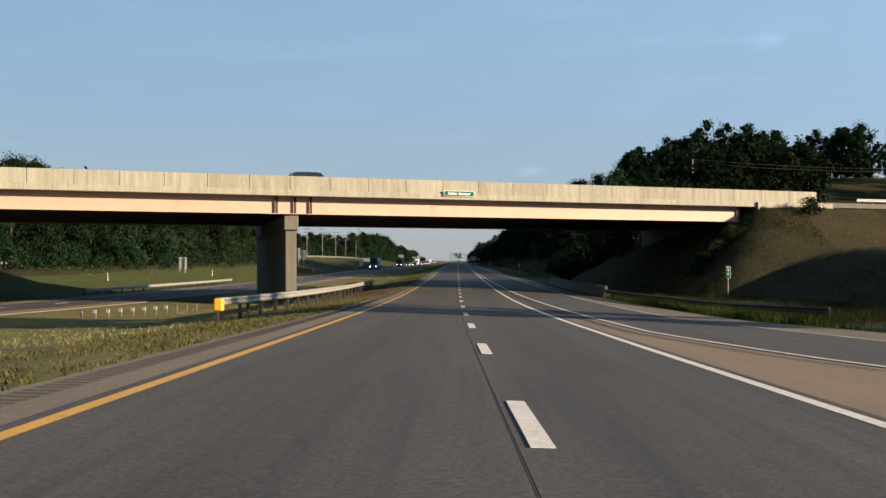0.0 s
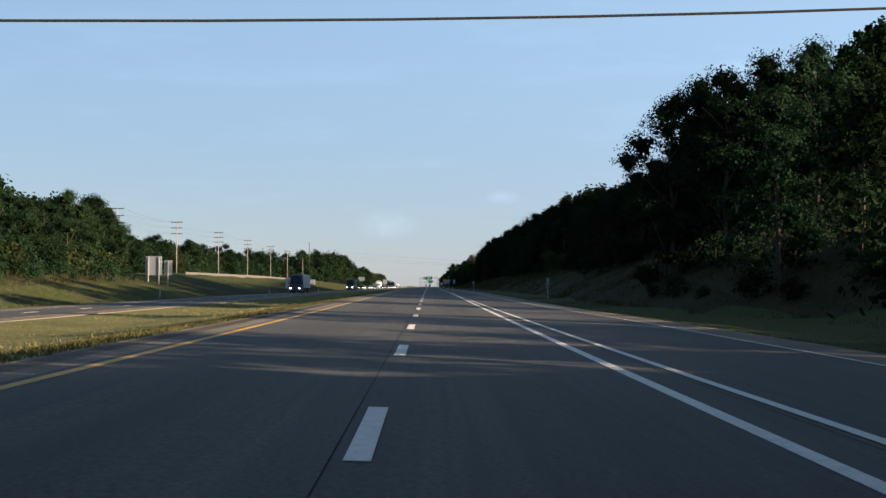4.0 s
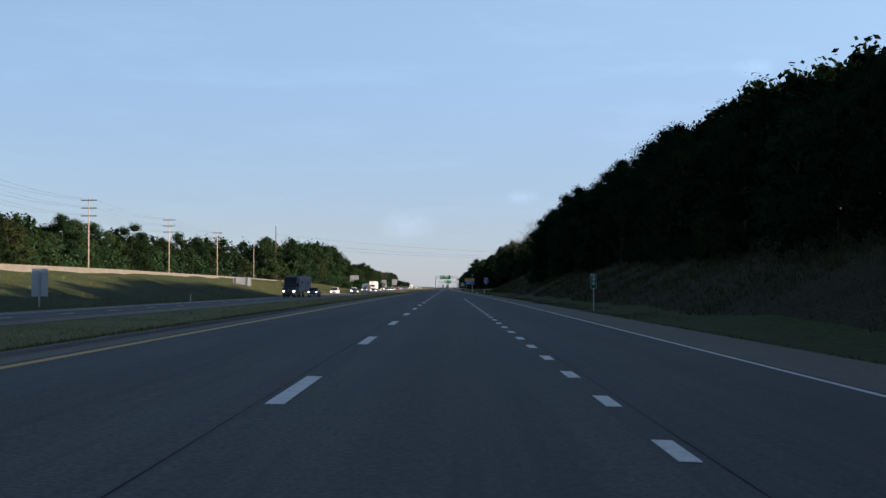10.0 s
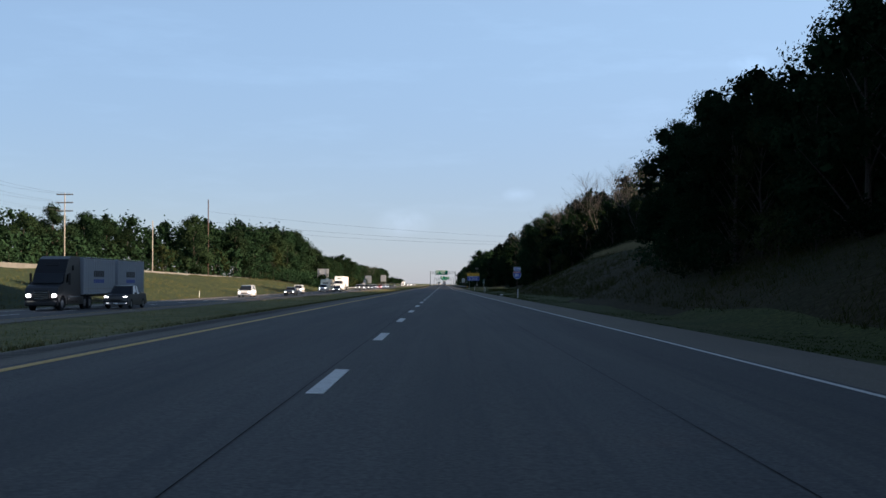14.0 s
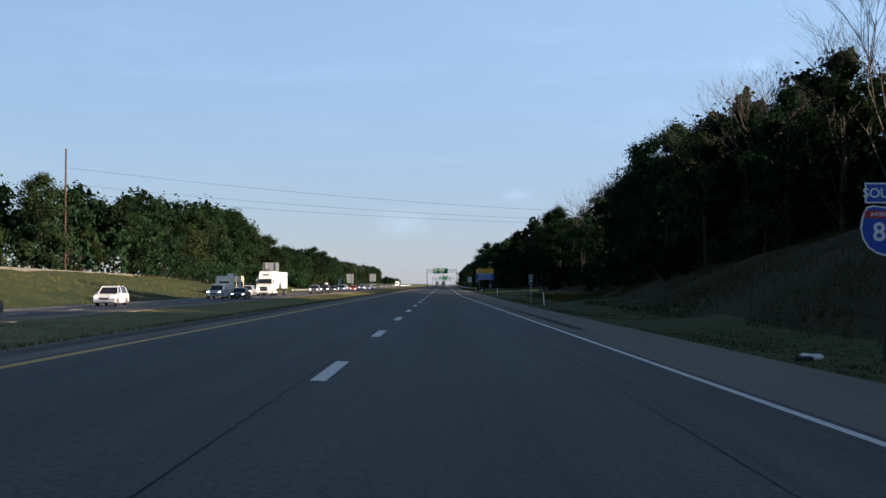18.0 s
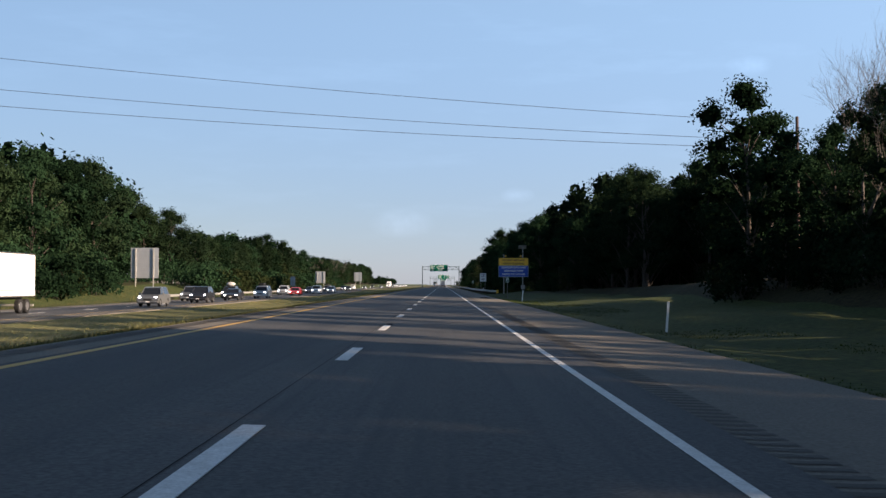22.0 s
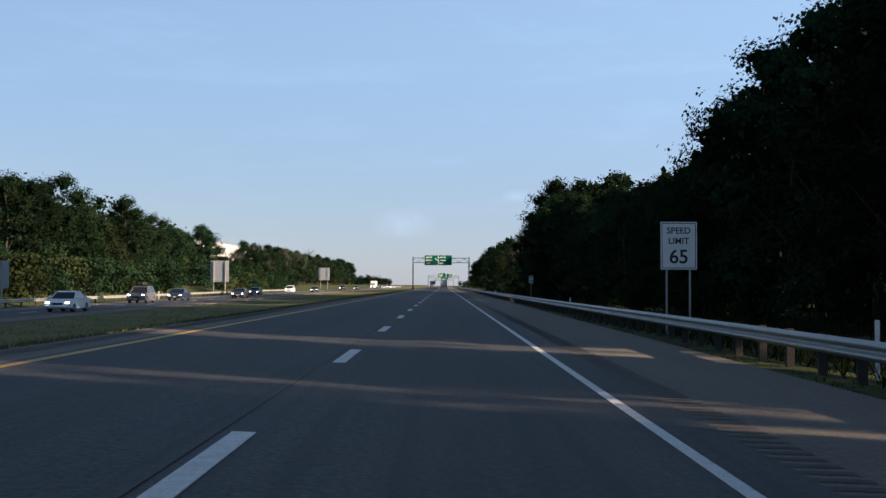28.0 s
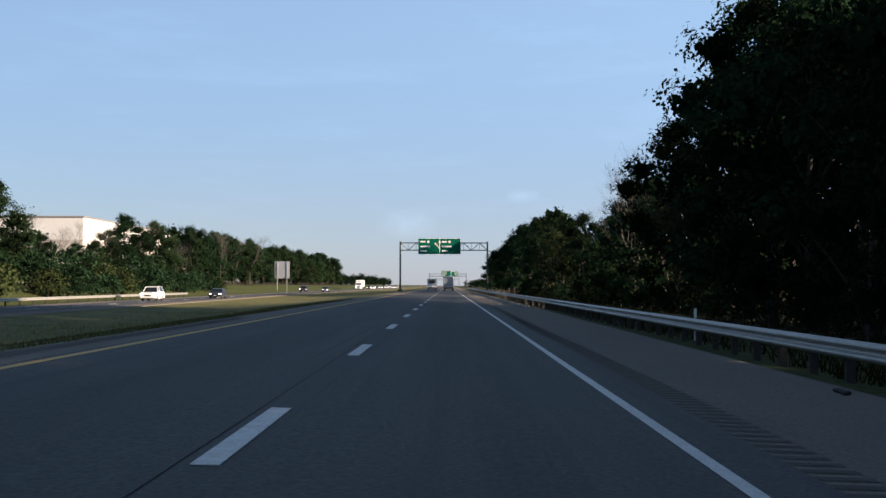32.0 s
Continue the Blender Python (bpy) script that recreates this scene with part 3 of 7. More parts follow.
k_right = len(cols) - 1
for o in off_r[1:]:
    cols.append(re + o)
L = np.stack(cols, 1)
Yg = np.repeat(rows_y[:, None], L.shape[1], 1)
Z = ground_z(L, Yg)


def wobble(x, y, s, seed):
    """Smooth uneven ground from a few crossing waves."""
    r = np.random.default_rng(seed)
    out = 0
    for _ in range(7):
        a, p, k = r.uniform(0, math.tau), r.uniform(0, math.tau), r.uniform(0.6, 1.8) / s
        out = out + np.sin((x * math.cos(a) + y * math.sin(a)) * k + p)
    return out / 7


nl = len(off_l)
rough = np.zeros(L.shape[1])
rough[:nl] = np.clip(off_l / 8, 0, 1)
rough[nl + 4:k_left] = 0.25
rough[k_right + 1:] = np.clip(off_r[1:] / 7, 0, 1)
Z = Z + rough * (0.45 * wobble(L, Yg, 6, 1) + 0.22 * wobble(L, Yg, 1.7, 2))
far = np.clip((np.abs(L) - 140) / 300, 0, 1)
Z = Z + far * (5 + 5 * wobble(L, Yg, 120, 5))
Z[:, nl - 1:nl + 4] -= 0.07
Z[:, k_left:k_right + 1] -= 0.07
V = np.stack([L + bend(Yg), Yg, Z], -1)
nr, nc = L.shape
idx = np.arange(nr * nc).reshape(nr, nc)
Q = np.stack([idx[:-1, :-1], idx[:-1, 1:], idx[1:, 1:], idx[1:, :-1]], -1).reshape(-1, 4)
ground = array_ob("ground", V.reshape(-1, 3), Q, "green_grass")
for m in ("dry_grass", "bank_grass", "forest_floor", "hill_grass", "dirt"):
    ground.data.materials.append(MATS[m])
mi = np.zeros((nr - 1, nc - 1), int)
mi[:, nl:k_left] = 1
yy = rows_y[:-1]
mi[:, k_left - 6:k_left] = np.where(((yy > 84) & (yy < 132))[:, None], 5, 1)
for j in range(nl):
    mi[:, j] = np.where((yy > 330) & (yy < 840), 2 if off_l[j] > 3 else 0, np.where(off_l[j] > (14 if j else 0), 3, 0))
for j in range(k_right, nc - 1):
    o = off_r[j - k_right]
    bs = bank_start(yy)
    mi[:, j] = np.where(o < bs - 0.6, 0, np.where(o > bs + 9, 3, 4))
    mi[:, j] = np.where((yy > 900) & (o > 6), 3, mi[:, j])
    mi[:, j] = np.where(yy < 150, np.where(o > 2.5, 4, 0), mi[:, j])
Lc, Yc = L[:-1, :-1], Yg[:-1, :-1]
mi = np.where((Lc > 9) & (Yc > BRIDGE_Y - 2 + SKEW * Lc) & (Yc < BRIDGE_FAR + 26 + SKEW * Lc), 3, mi)
ground.data.polygons.foreach_set("material_index", mi.ravel().astype(np.int32))
ground.data.polygons.foreach_set("use_smooth", [True] * len(Q))
tagged(ground, "rolling roadside ground of dry and green mown grass", "ground", kind="structure")


def strip(name, left, right, ys, dz, material, label, height=surf, parent=None, columns=6, thick=0.0):
    """A paved strip between two lines, dz above the road's own height."""
    ys = np.asarray(ys, float)
    a, b = left(ys), right(ys)
    f = np.linspace(0, 1, columns)
    lat = a[:, None] + (b - a)[:, None] * f
    yy = np.repeat(ys[:, None], columns, 1)
    z = height(lat, yy) + dz
    v = np.stack([lat + bend(yy), yy, z], -1)
    if thick:
        lo = v[:, [0, -1]].copy()
        lo[..., 2] -= thick
        v = np.concatenate([lo[:, :1], v, lo[:, 1:]], 1)
    r, c = v.shape[:2]
    i = np.arange(r * c).reshape(r, c)
    q = np.stack([i[:-1, :-1], i[:-1, 1:], i[1:, 1:], i[1:, :-1]], -1).reshape(-1, 4)
    o = array_ob(name, v.reshape(-1, 3), q, material, parent)
    return tagged(o, label, "road", kind="structure") if parent is None else o


const = lambda c: (lambda y: np.full(len(y), float(c)))
LONG = np.r_[np.arange(-130, 420, 3.0), np.arange(420, 1500, 12.0), np.arange(1500, 4000, 100.0)]
road = strip("road", const(YELLOW - 0.25), lambda y: np.where(y < 230, 3.95, edge_line(y) + np.where(y > 700, 0.62, 0.2)), LONG, 0.0, "asphalt", "worn grey highway lanes with wheel tracks and a sealed centre joint", thick=0.1)
strip("shoulder_left", const(LEFT_EDGE), const(YELLOW - 0.25), LONG, -0.012, "shoulder", "narrow tan paved inner shoulder with grooves", columns=2, thick=0.1)
strip("shoulder_right", lambda y: edge_line(y) + np.where(y > 700, 0.62, 0.2), right_edge, LONG, -0.012, "shoulder", "wide tan paved outer shoulder with rumble grooves", columns=3, thick=0.12)
RAMP = np.arange(-130, 231, 3.0)
strip("ramp_road", lambda y: ramp_line(y) - 0.2, lambda y: edge_line(y) + 0.2, RAMP, -0.004, "ramp_asphalt", "dark asphalt entrance ramp joining the highway", columns=4, thick=0.1)
strip("gore", const(3.95), lambda y: np.maximum(ramp_line(y) - 0.2, 3.96), RAMP[RAMP < 48], -0.010, "gore", "pale tan paved wedge between the highway and its ramp", columns=3, thick=0.1)
strip("gore_paving", const(3.95), lambda y: np.maximum(ramp_line(y) - 0.2, 3.96), RAMP[RAMP > 46], -0.010, "asphalt", "narrow strip of grey asphalt between highway and ramp lines", columns=3, thick=0.1)
opp_surf = lambda lat, y: road_z(y) + OPP_Z + 0 * lat
opp_road = strip("road_opposite", lambda y: opp_centre(y) - 3.75, lambda y: opp_centre(y) + 3.75, LONG, 0.0, "asphalt", "opposite highway carriageway of worn grey asphalt", height=opp_surf, columns=4, thick=0.1)
strip("shoulder_opposite_inner", lambda y: opp_centre(y) + 3.75, lambda y: opp_centre(y) + 5.4, LONG, -0.012, "shoulder", "tan inner shoulder of the opposite carriageway", height=opp_surf, columns=2, thick=0.1)
strip("shoulder_opposite_outer", lambda y: opp_centre(y) - 6.4, lambda y: opp_centre(y) - 3.75, LONG, -0.012, "shoulder", "tan outer shoulder of the opposite carriageway", height=opp_surf, columns=2, thick=0.1)

# painted lines
band = lambda f, w, o=0.0: ((lambda y: f(y) + o - w / 2), (lambda y: f(y) + o + w / 2))
PL = np.arange(-120, 1700, 3.0)


def line(name, f, w, ys, material, label, dz=0.006, height=surf):
    a, b = band(f, w)
    return tagged(strip(name, a, b, ys, dz, material, label, height=height, columns=2), label, "road line", kind="structure")


line("edge_line_yellow", const(YELLOW), 0.17, PL, "yellow_paint", "solid yellow line along the inner edge of the highway")
line("edge_line_white", edge_line, 0.13, np.arange(-100, 1700, 3.0), "white_paint", "solid white line along the outer edge")
line("lane_line_ramp", const(3.66), 0.20, np.r_[np.arange(-120, 234, 3.0), 235.5], "white_paint", "solid white line between highway and ramp")
line("gore_line", ramp_line, 0.17, np.r_[np.arange(-100, 234, 3.0), 235.5], "white_paint", "solid white line along the ramp's inner side", dz=0.007)
line("wide_line", const(3.72), 0.27, np.r_[np.arange(235.5, 301, 3.0), 301.5], "white_paint", "wide solid white line where the ramp lane joins", dz=0.008)
line("joint", const(-0.10), 0.011, np.arange(-120, 1300, 3.0), "joint_sealant", "dark sealed joint between the two lanes", dz=0.005)
line("joint_ramp", const(3.90), 0.010, np.arange(215, 640, 3.0), "joint_sealant", "dark sealed joint beside the ramp lane", dz=0.005)
line("edge_line_opposite_outer", lambda y: opp_centre(y) - 3.6, 0.14, PL, "white_paint", "white outer line of the opposite carriageway", height=opp_surf)
line("edge_line_opposite_inner", lambda y: opp_centre(y) + 3.6, 0.15, PL, "yellow_paint", "yellow inner line of the opposite carriageway", height=opp_surf)

# ---- the overpass ----
CS = math.sqrt(1 + SKEW * SKEW)
BW = (BRIDGE_FAR - BRIDGE_Y) / CS
BM = Matrix(((1 / CS, -SKEW / CS, 0, 0), (SKEW / CS, 1 / CS, 0, BRIDGE_Y), (0, 0, 1, DROP), (0, 0, 0, 1))) @ Matrix(((1, 0, 0, 0), (0, 1, 0, 0), (0, -0.025, 1, 0), (0, 0, 0, 1)))
U0, U1 = -58.0, 31.2
bridge = thing("overpass_bridge", BM, "concrete and peach-painted steel girder overpass across the highway", "bridge")
g = Geo()
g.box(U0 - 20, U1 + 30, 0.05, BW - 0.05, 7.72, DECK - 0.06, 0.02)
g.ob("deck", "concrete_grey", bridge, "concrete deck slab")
Geo().box(U0 - 20, U1 + 30, 0.5, BW - 0.5, DECK - 0.06, DECK, 0.0).ob("deck_surface", "asphalt", bridge, "asphalt road surface")
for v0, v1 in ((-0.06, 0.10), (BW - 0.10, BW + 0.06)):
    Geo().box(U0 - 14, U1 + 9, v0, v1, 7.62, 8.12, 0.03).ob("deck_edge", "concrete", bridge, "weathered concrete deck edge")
pan = Geo()
prof = [(0.0, 8.123), (0.42, 8.123), (0.40, 8.4), (0.27, 8.62), (0.24, 9.22), (0.21, 9.25), (0.05, 9.25), (0.02, 9.22)]
pan.sweep([[(x, a, b) for a, b in prof] for x in (0.02, 3.34)])
panel = pan.ob("parapet_panel", "concrete", bridge)
n_pan = int((U1 + 9 - (U0 - 14)) / 3.36)
for k in range(n_pan):
    u = U0 - 14 + 3.36 * k
    if k == 0:
        panel.matrix_basis = pose(u, 0, 0)
    else:
        link_part("parapet_panel", panel.data, bridge, pose(u, 0, 0))
    link_part("parapet_panel", panel.data, bridge, pose(u + 3.36, BW, 0, 0, 0, 180))
# girders: plate girders with flanges and stiffeners
GB, GT = 6.2, 7.70
n_gir = 11
AB_TURN = 4.5 / BW
for k in range(n_gir):
    v = 1.2 + (BW - 2.4) * k / (n_gir - 1)
    gi = Geo()
    ue = U1 - 1.0 + AB_TURN * v
    gi.box(U0, ue, v - 0.012, v + 0.012, GB + 0.05, GT - 0.04)
    # the two outer girders are peach, the inner ones darker
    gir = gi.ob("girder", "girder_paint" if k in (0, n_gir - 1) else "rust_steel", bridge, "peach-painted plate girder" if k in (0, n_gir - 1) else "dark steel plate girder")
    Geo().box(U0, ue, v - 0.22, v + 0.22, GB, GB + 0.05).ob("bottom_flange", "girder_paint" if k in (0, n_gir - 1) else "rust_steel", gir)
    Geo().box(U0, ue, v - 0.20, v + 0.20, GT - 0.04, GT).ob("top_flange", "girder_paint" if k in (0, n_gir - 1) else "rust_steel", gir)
    if k == 0:
        for u in (-15.9, -14.35, -13.0, U1 - 1.2, -42.0, -40.5):
            Geo().box(u - 0.012, u + 0.012, v - 0.21, v - 0.013, GB + 0.05, GT - 0.04).ob("stiffener", "girder_paint", gir)
            # dark strip laid on the web as the stiffener's shadow
            Geo().box(u + 0.05, u + 0.30, v - 0.016, v - 0.0125, GB + 0.06, GT - 0.05).ob("joint_gap", "rust_steel", gir, "dark strip painted as the stiffener's shadow")
        sp = Geo().box(-2.0, -1.45, v - 0.03, v - 0.013, GB + 0.12, GT - 0.30).ob("splice_plate", "girder_paint", gir, "bolted splice plate")
        bo = Geo()
        for a in range(5):
            for b in range(9):
                bo.tube((-1.94 + a * 0.11, v - 0.031, GB + 0.2 + b * 0.12), (-1.94 + a * 0.11, v - 0.05, GB + 0.2 + b * 0.12), 0.02, n=6)
        tagged(bo.ob("bolts", "girder_paint", gir), kind="stuff")
for k in range(26):
    u = U0 + 3.4 * k + 0.6
    if u < U1 - 2:
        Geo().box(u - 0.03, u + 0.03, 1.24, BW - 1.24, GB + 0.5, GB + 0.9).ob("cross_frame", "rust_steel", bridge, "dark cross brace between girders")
# abutment at each end
for u, s in ((U1 - 1.4, 1), (U0 + 1.2, -1)):
    u += 0.8
    ab = Geo()
    turn = Matrix(((1, AB_TURN if s > 0 else 0, 0, 0), (0, 1, 0, 0), (0, 0, 1, 0), (0, 0, 0, 1)))
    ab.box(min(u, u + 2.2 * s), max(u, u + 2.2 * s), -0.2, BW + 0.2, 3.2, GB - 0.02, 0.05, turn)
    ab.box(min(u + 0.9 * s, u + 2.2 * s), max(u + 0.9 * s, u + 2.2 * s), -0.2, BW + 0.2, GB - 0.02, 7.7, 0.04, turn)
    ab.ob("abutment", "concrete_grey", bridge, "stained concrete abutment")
    wg = Geo()
    wg.prism([(u + 0.9 * s, 3.4), (u + 10 * s, 6.4), (u + 10 * s, 8.1), (u + 0.9 * s, 8.1)], -0.32, -0.07)
    wg.ob("wing_wall", "concrete", bridge, "weathered concrete wing wall")
# pier: a long wall with a cap, along the middle strip
inv = BM.inverted()
pa, pb = inv @ Vector((-13.75, 95.0, 0)), inv @ Vector((-20.8, 122.0, 0))
dirp = (pb - pa).normalized()
per = Vector((-dirp.y, dirp.x, 0))
PIER = Matrix(((dirp.x, per.x, 0, pa.x), (dirp.y, per.y, 0, pa.y), (0, 0, 1, 0), (0, 0, 0, 1)))
ln = (pb - pa).length
Geo().box(0.25, ln, -0.45, 0.45, -1.6, 4.9, 0.04, PIER).ob("pier_wall", "concrete_pier", bridge, "long weathered concrete pier wall, darkened in colour for its shade")
Geo().box(0, ln + 0.2, -0.58, 0.58, 4.9, 6.14, 0.05, PIER).ob("pier_cap", "concrete_pier", bridge, "concrete pier cap")
# overpass name board
nb = thing("street_name_sign", BM @ pose(0.0, -0.10, 8.13), "green street name board fixed to the bridge edge", "sign")
Geo().box(-1.44, 1.44, -0.03, 0.0, -0.235, 0.235, 0.008).ob("border", "sign_white", nb, "white border")
Geo().box(-1.39, 1.39, -0.036, -0.031, -0.205, 0.205).ob("panel", "sign_green", nb, "green panel")
writing("Fisher Avenue", 0.36, "sign_white", nb, pose(0, -0.040, 0))
for x in (-0.9, 0.9):
    Geo().box(x - 0.03, x + 0.03, 0.0, 0.05, -0.2, 0.2).ob("bracket", "galvanised", nb)

# ---- guard rails and low walls ----
beam_prof = [(0.000, 0.155), (0.012, 0.150), (0.070, 0.110), (0.078, 0.085), (0.070, 0.060), (0.010, 0.020), (0.004, 0.0), (0.010, -0.020), (0.070, -0.060), (0.078, -0.085), (0.070, -0.110), (0.012, -0.150), (0.000, -0.155)]
post_proto, block_proto = {}, {}


def guard_rail(name, pts, side, label, spacing=1.9, ground=None, cap=None, post_mat="post_wood", tall=1.0, beam_mat="galvanised"):
    """A corrugated beam on posts along the points (x, y); side: which way it faces (+1: towards larger x)."""
    t = thing(name, pose(pts[0][0], pts[0][1], ground(*pts[0]) if ground else gz(*pts[0])), label, "guardrail")
    org = t.matrix_basis.translation.copy()
    xs, ys = np.array([p[0] for p in pts]), np.array([p[1] for p in pts])
    s = np.r_[0, np.cumsum(np.hypot(np.diff(xs), np.diff(ys)))]
    n = max(2, int(s[-1] / 3.8))
    rings = []
    height = lambda x, y: (ground(x, y) if ground else gz(x, y))
    for d in np.linspace(0, s[-1], n + 1):
        x, y = float(np.interp(d, s, xs)), float(np.interp(d, s, ys))
        x2, y2 = float(np.interp(min(d + 1, s[-1]), s, xs)), float(np.interp(min(d + 1, s[-1]), s, ys))
        x1, y1 = float(np.interp(max(d - 1, 0), s, xs)), float(np.interp(max(d - 1, 0), s, ys))
        dr = Vector((x2 - x1, y2 - y1, 0)).normalized()
        nr = Vector((dr.y, -dr.x, 0)) * side
        z = height(x, y) + 0.56 * tall ** 0.6
        c = Vector((x, y, z)) - org
        front = [tuple(c + nr * (0.06 + a) + Vector((0, 0, b * tall))) for a, b in beam_prof]
        back = [tuple(c + nr * (0.052 + a) + Vector((0, 0, b * tall))) for a, b in beam_prof[::-1]]
        rings.append(front + back)
    Geo().sweep(rings).ob("beam", beam_mat, t, "corrugated galvanised beam" if beam_mat == "galvanised" else "corrugated dark steel beam")
    if post_mat not in post_proto:
        post_proto[post_mat] = Geo().box(-0.05, 0.05, -0.075, 0.075, -0.5, 0.72, 0.008).ob("post", post_mat, t)
        block_proto[post_mat] = Geo().box(-0.05, 0.05, 0.075, 0.2, 0.40, 0.70, 0.008).ob("block", post_mat, t)
        fresh = True
    else:
        fresh = False
    for k, d in enumerate(np.arange(0.4, s[-1], spacing)):
        x, y = float(np.interp(d, s, xs)), float(np.interp(d, s, ys))
        x2, y2 = float(np.interp(min(d + 0.5, s[-1]), s, xs)), float(np.interp(min(d + 0.5, s[-1]), s, ys))
        a = math.degrees(math.atan2(y2 - y, x2 - x)) + (180 if side > 0 else 0)
        nrm = Vector((y2 - y, -(x2 - x), 0)).normalized() * side
        m = Matrix.Translation(Vector((x, y, height(x, y))) - org - nrm * 0.135) @ pose(0, 0, 0, 0, 0, a) @ Matrix.Diagonal((1, 1, tall ** 0.7, 1))
        if fresh and k == 0:
            post_proto[post_mat].matrix_basis = m
            block_proto[post_mat].matrix_basis = m
        else:
            link_part("post", post_proto[post_mat].data, t, m)
            link_part("block", block_proto[post_mat].data, t, m)
    if cap:
        i = 0 if cap == "start" else -1
        c = Vector((pts[i][0], pts[i][1], height(*pts[i]) + 0.5)) - org
        Geo().box(-0.09, 0.28, -0.32, 0.10, -0.28, 0.24, 0.05, Matrix.Translation(c)).ob("end_cap", "sign_yellow", t, "yellow reflective end cap")
    return t


rx = lambda y: float(right_edge(y) + bend(y))
guard_rail("guard_rail", [(rx(y) + 0.75 + (2.4 if y < 926 else 1.0 if y < 936 else 0), y) for y in (923, 930, 940, 960, 1000, 1060, 1120, 1200, 1300, 1450)], -1, "long galvanised guardrail beside the outer shoulder", cap="start")
high = lambda x, y: gz(x, y) + 0.22
guard_rail("guard_rail", [(-10.2, 48.5), (-9.5, 58), (-9.2, 75), (-9.2, 95), (-9.4, 115), (-9.75, 133)], 1, "galvanised guardrail shielding the bridge pier", spacing=3.8, ground=high, cap="start", tall=1.1)
guard_rail("guard_rail", [(-11.2, 60), (-10.9, 75), (-10.8, 95), (-11.0, 115), (-11.2, 128)], -1, "second galvanised guardrail on the far side of the bridge pier", spacing=3.8, ground=high, tall=1.1)
oy = lambda y: float(opp_centre(y) + bend(y)) - 6.75
guard_rail("guard_rail", [(oy(y), y) for y in (868, 900, 950, 1000, 1060, 1100, 1140, 1190, 1250)], 1, "pale galvanised guardrail along the opposite carriageway", spacing=3.8)
guard_rail("guard_rail", [(oy(y) - 0.3, y) for y in (118, 140, 165, 180)], 1, "short galvanised guardrail on the opposite verge", spacing=3.8)
# dark material stands for the shade on this rail's road side
guard_rail("guard_rail", [(16.3, 51.2), (15.4, 57), (13.6, 70), (12.6, 84), (12.3, 97)], -1, "dark guardrail beside the ramp, shade put into its colour", post_mat="rust_steel", beam_mat="rust_steel")
guard_rail("guard_rail", [(x, BRIDGE_Y + 0.9 + SKEW * x) for x in (40.5, 52.0, 64.0, 76.0)], 1, "pale guardrail on top of the overpass embankment", post_mat="post_steel")
# crash posts at the end of the opposite rail
gp = thing("guard_rail_end", pose(-21.6, 66, gz(-21.6, 66)), "row of short galvanised end posts of a guardrail in the grass", "guardrail")
for k in range(11):
    x, y = k * 0.33, k * 1.45
    z = gz(-21.6 + x, 66 + y) - gz(-21.6, 66)
    po = Geo().box(x - 0.05, x + 0.05, y - 0.08, y + 0.08, z - 0.4, z + 0.52, 0.01).ob("post", "post_steel", gp)
    if k < 8:
        Geo().box(x - 0.14, x + 0.10, y - 0.14, y - 0.085, z + 0.30, z + 0.54, 0.02).ob("plate", "galvanised", po, "pale bent end plate")


def barrier(name, pts, h, label, w=0.3, material="concrete"):
    """A low concrete wall with a sloped face along (x, y, base z)."""
    t = thing(name, pose(*pts[0]), label, "barrier")
    rings = []
    for k, (x, y, z) in enumerate(pts):
        a, b = pts[max(k - 1, 0)], pts[min(k + 1, len(pts) - 1)]
        d = Vector((b[0] - a[0], b[1] - a[1], 0)).normalized()
        nr = Vector((d.y, -d.x, 0))
        c = Vector((x, y, z)) - Vector(pts[0])
        rings.append([tuple(c + nr * o + Vector((0, 0, q))) for o, q in ((w, -0.5), (w, 0.12), (w * 0.5, h * 0.45), (w * 0.38, h - 0.03), (w * 0.3, h), (-w * 0.3, h), (-w * 0.38, h - 0.03), (-w * 0.5, h * 0.45), (-w, 0.12), (-w, -0.5))])
    for a, b in zip(rings, rings[1:]):
        d = (Vector(b[0]) - Vector(a[0])).normalized() * 0.008
        Geo().sweep([[tuple(Vector(p) + d) for p in a], [tuple(Vector(p) - d) for p in b]]).ob("wall_section", material, t)
    return t


# dark concrete stands in for the shade on this low wall
barrier("concrete_barrier", [(12.4, y, gz(11.2, y) - 0.05) for y in np.linspace(97.5, 155, 16)], 0.95, "low grey concrete wall at the foot of the bridge slope", material="concrete_grey")
barrier("concrete_barrier", [(-59.0, float(y), float(np.interp(y, (420, 480, 550, 700, 831), (3.0, 3.1, 3.2, 2.7, 1.75)))) for y in np.arange(420, 832, 8.2)], 1.3, "long grey concrete barrier along the top of a grassy bank", material="concrete_grey")
front = strip("road_frontage", const(-72), const(-60.2), np.arange(330, 840, 10.0), 0.0, "asphalt", "side road behind the concrete barrier", height=lambda lat, y: np.interp(y, (420, 480, 550, 700, 831), (3.05, 3.1, 3.2, 2.7, 1.9)) + 0 * lat, columns=3, thick=1.2)

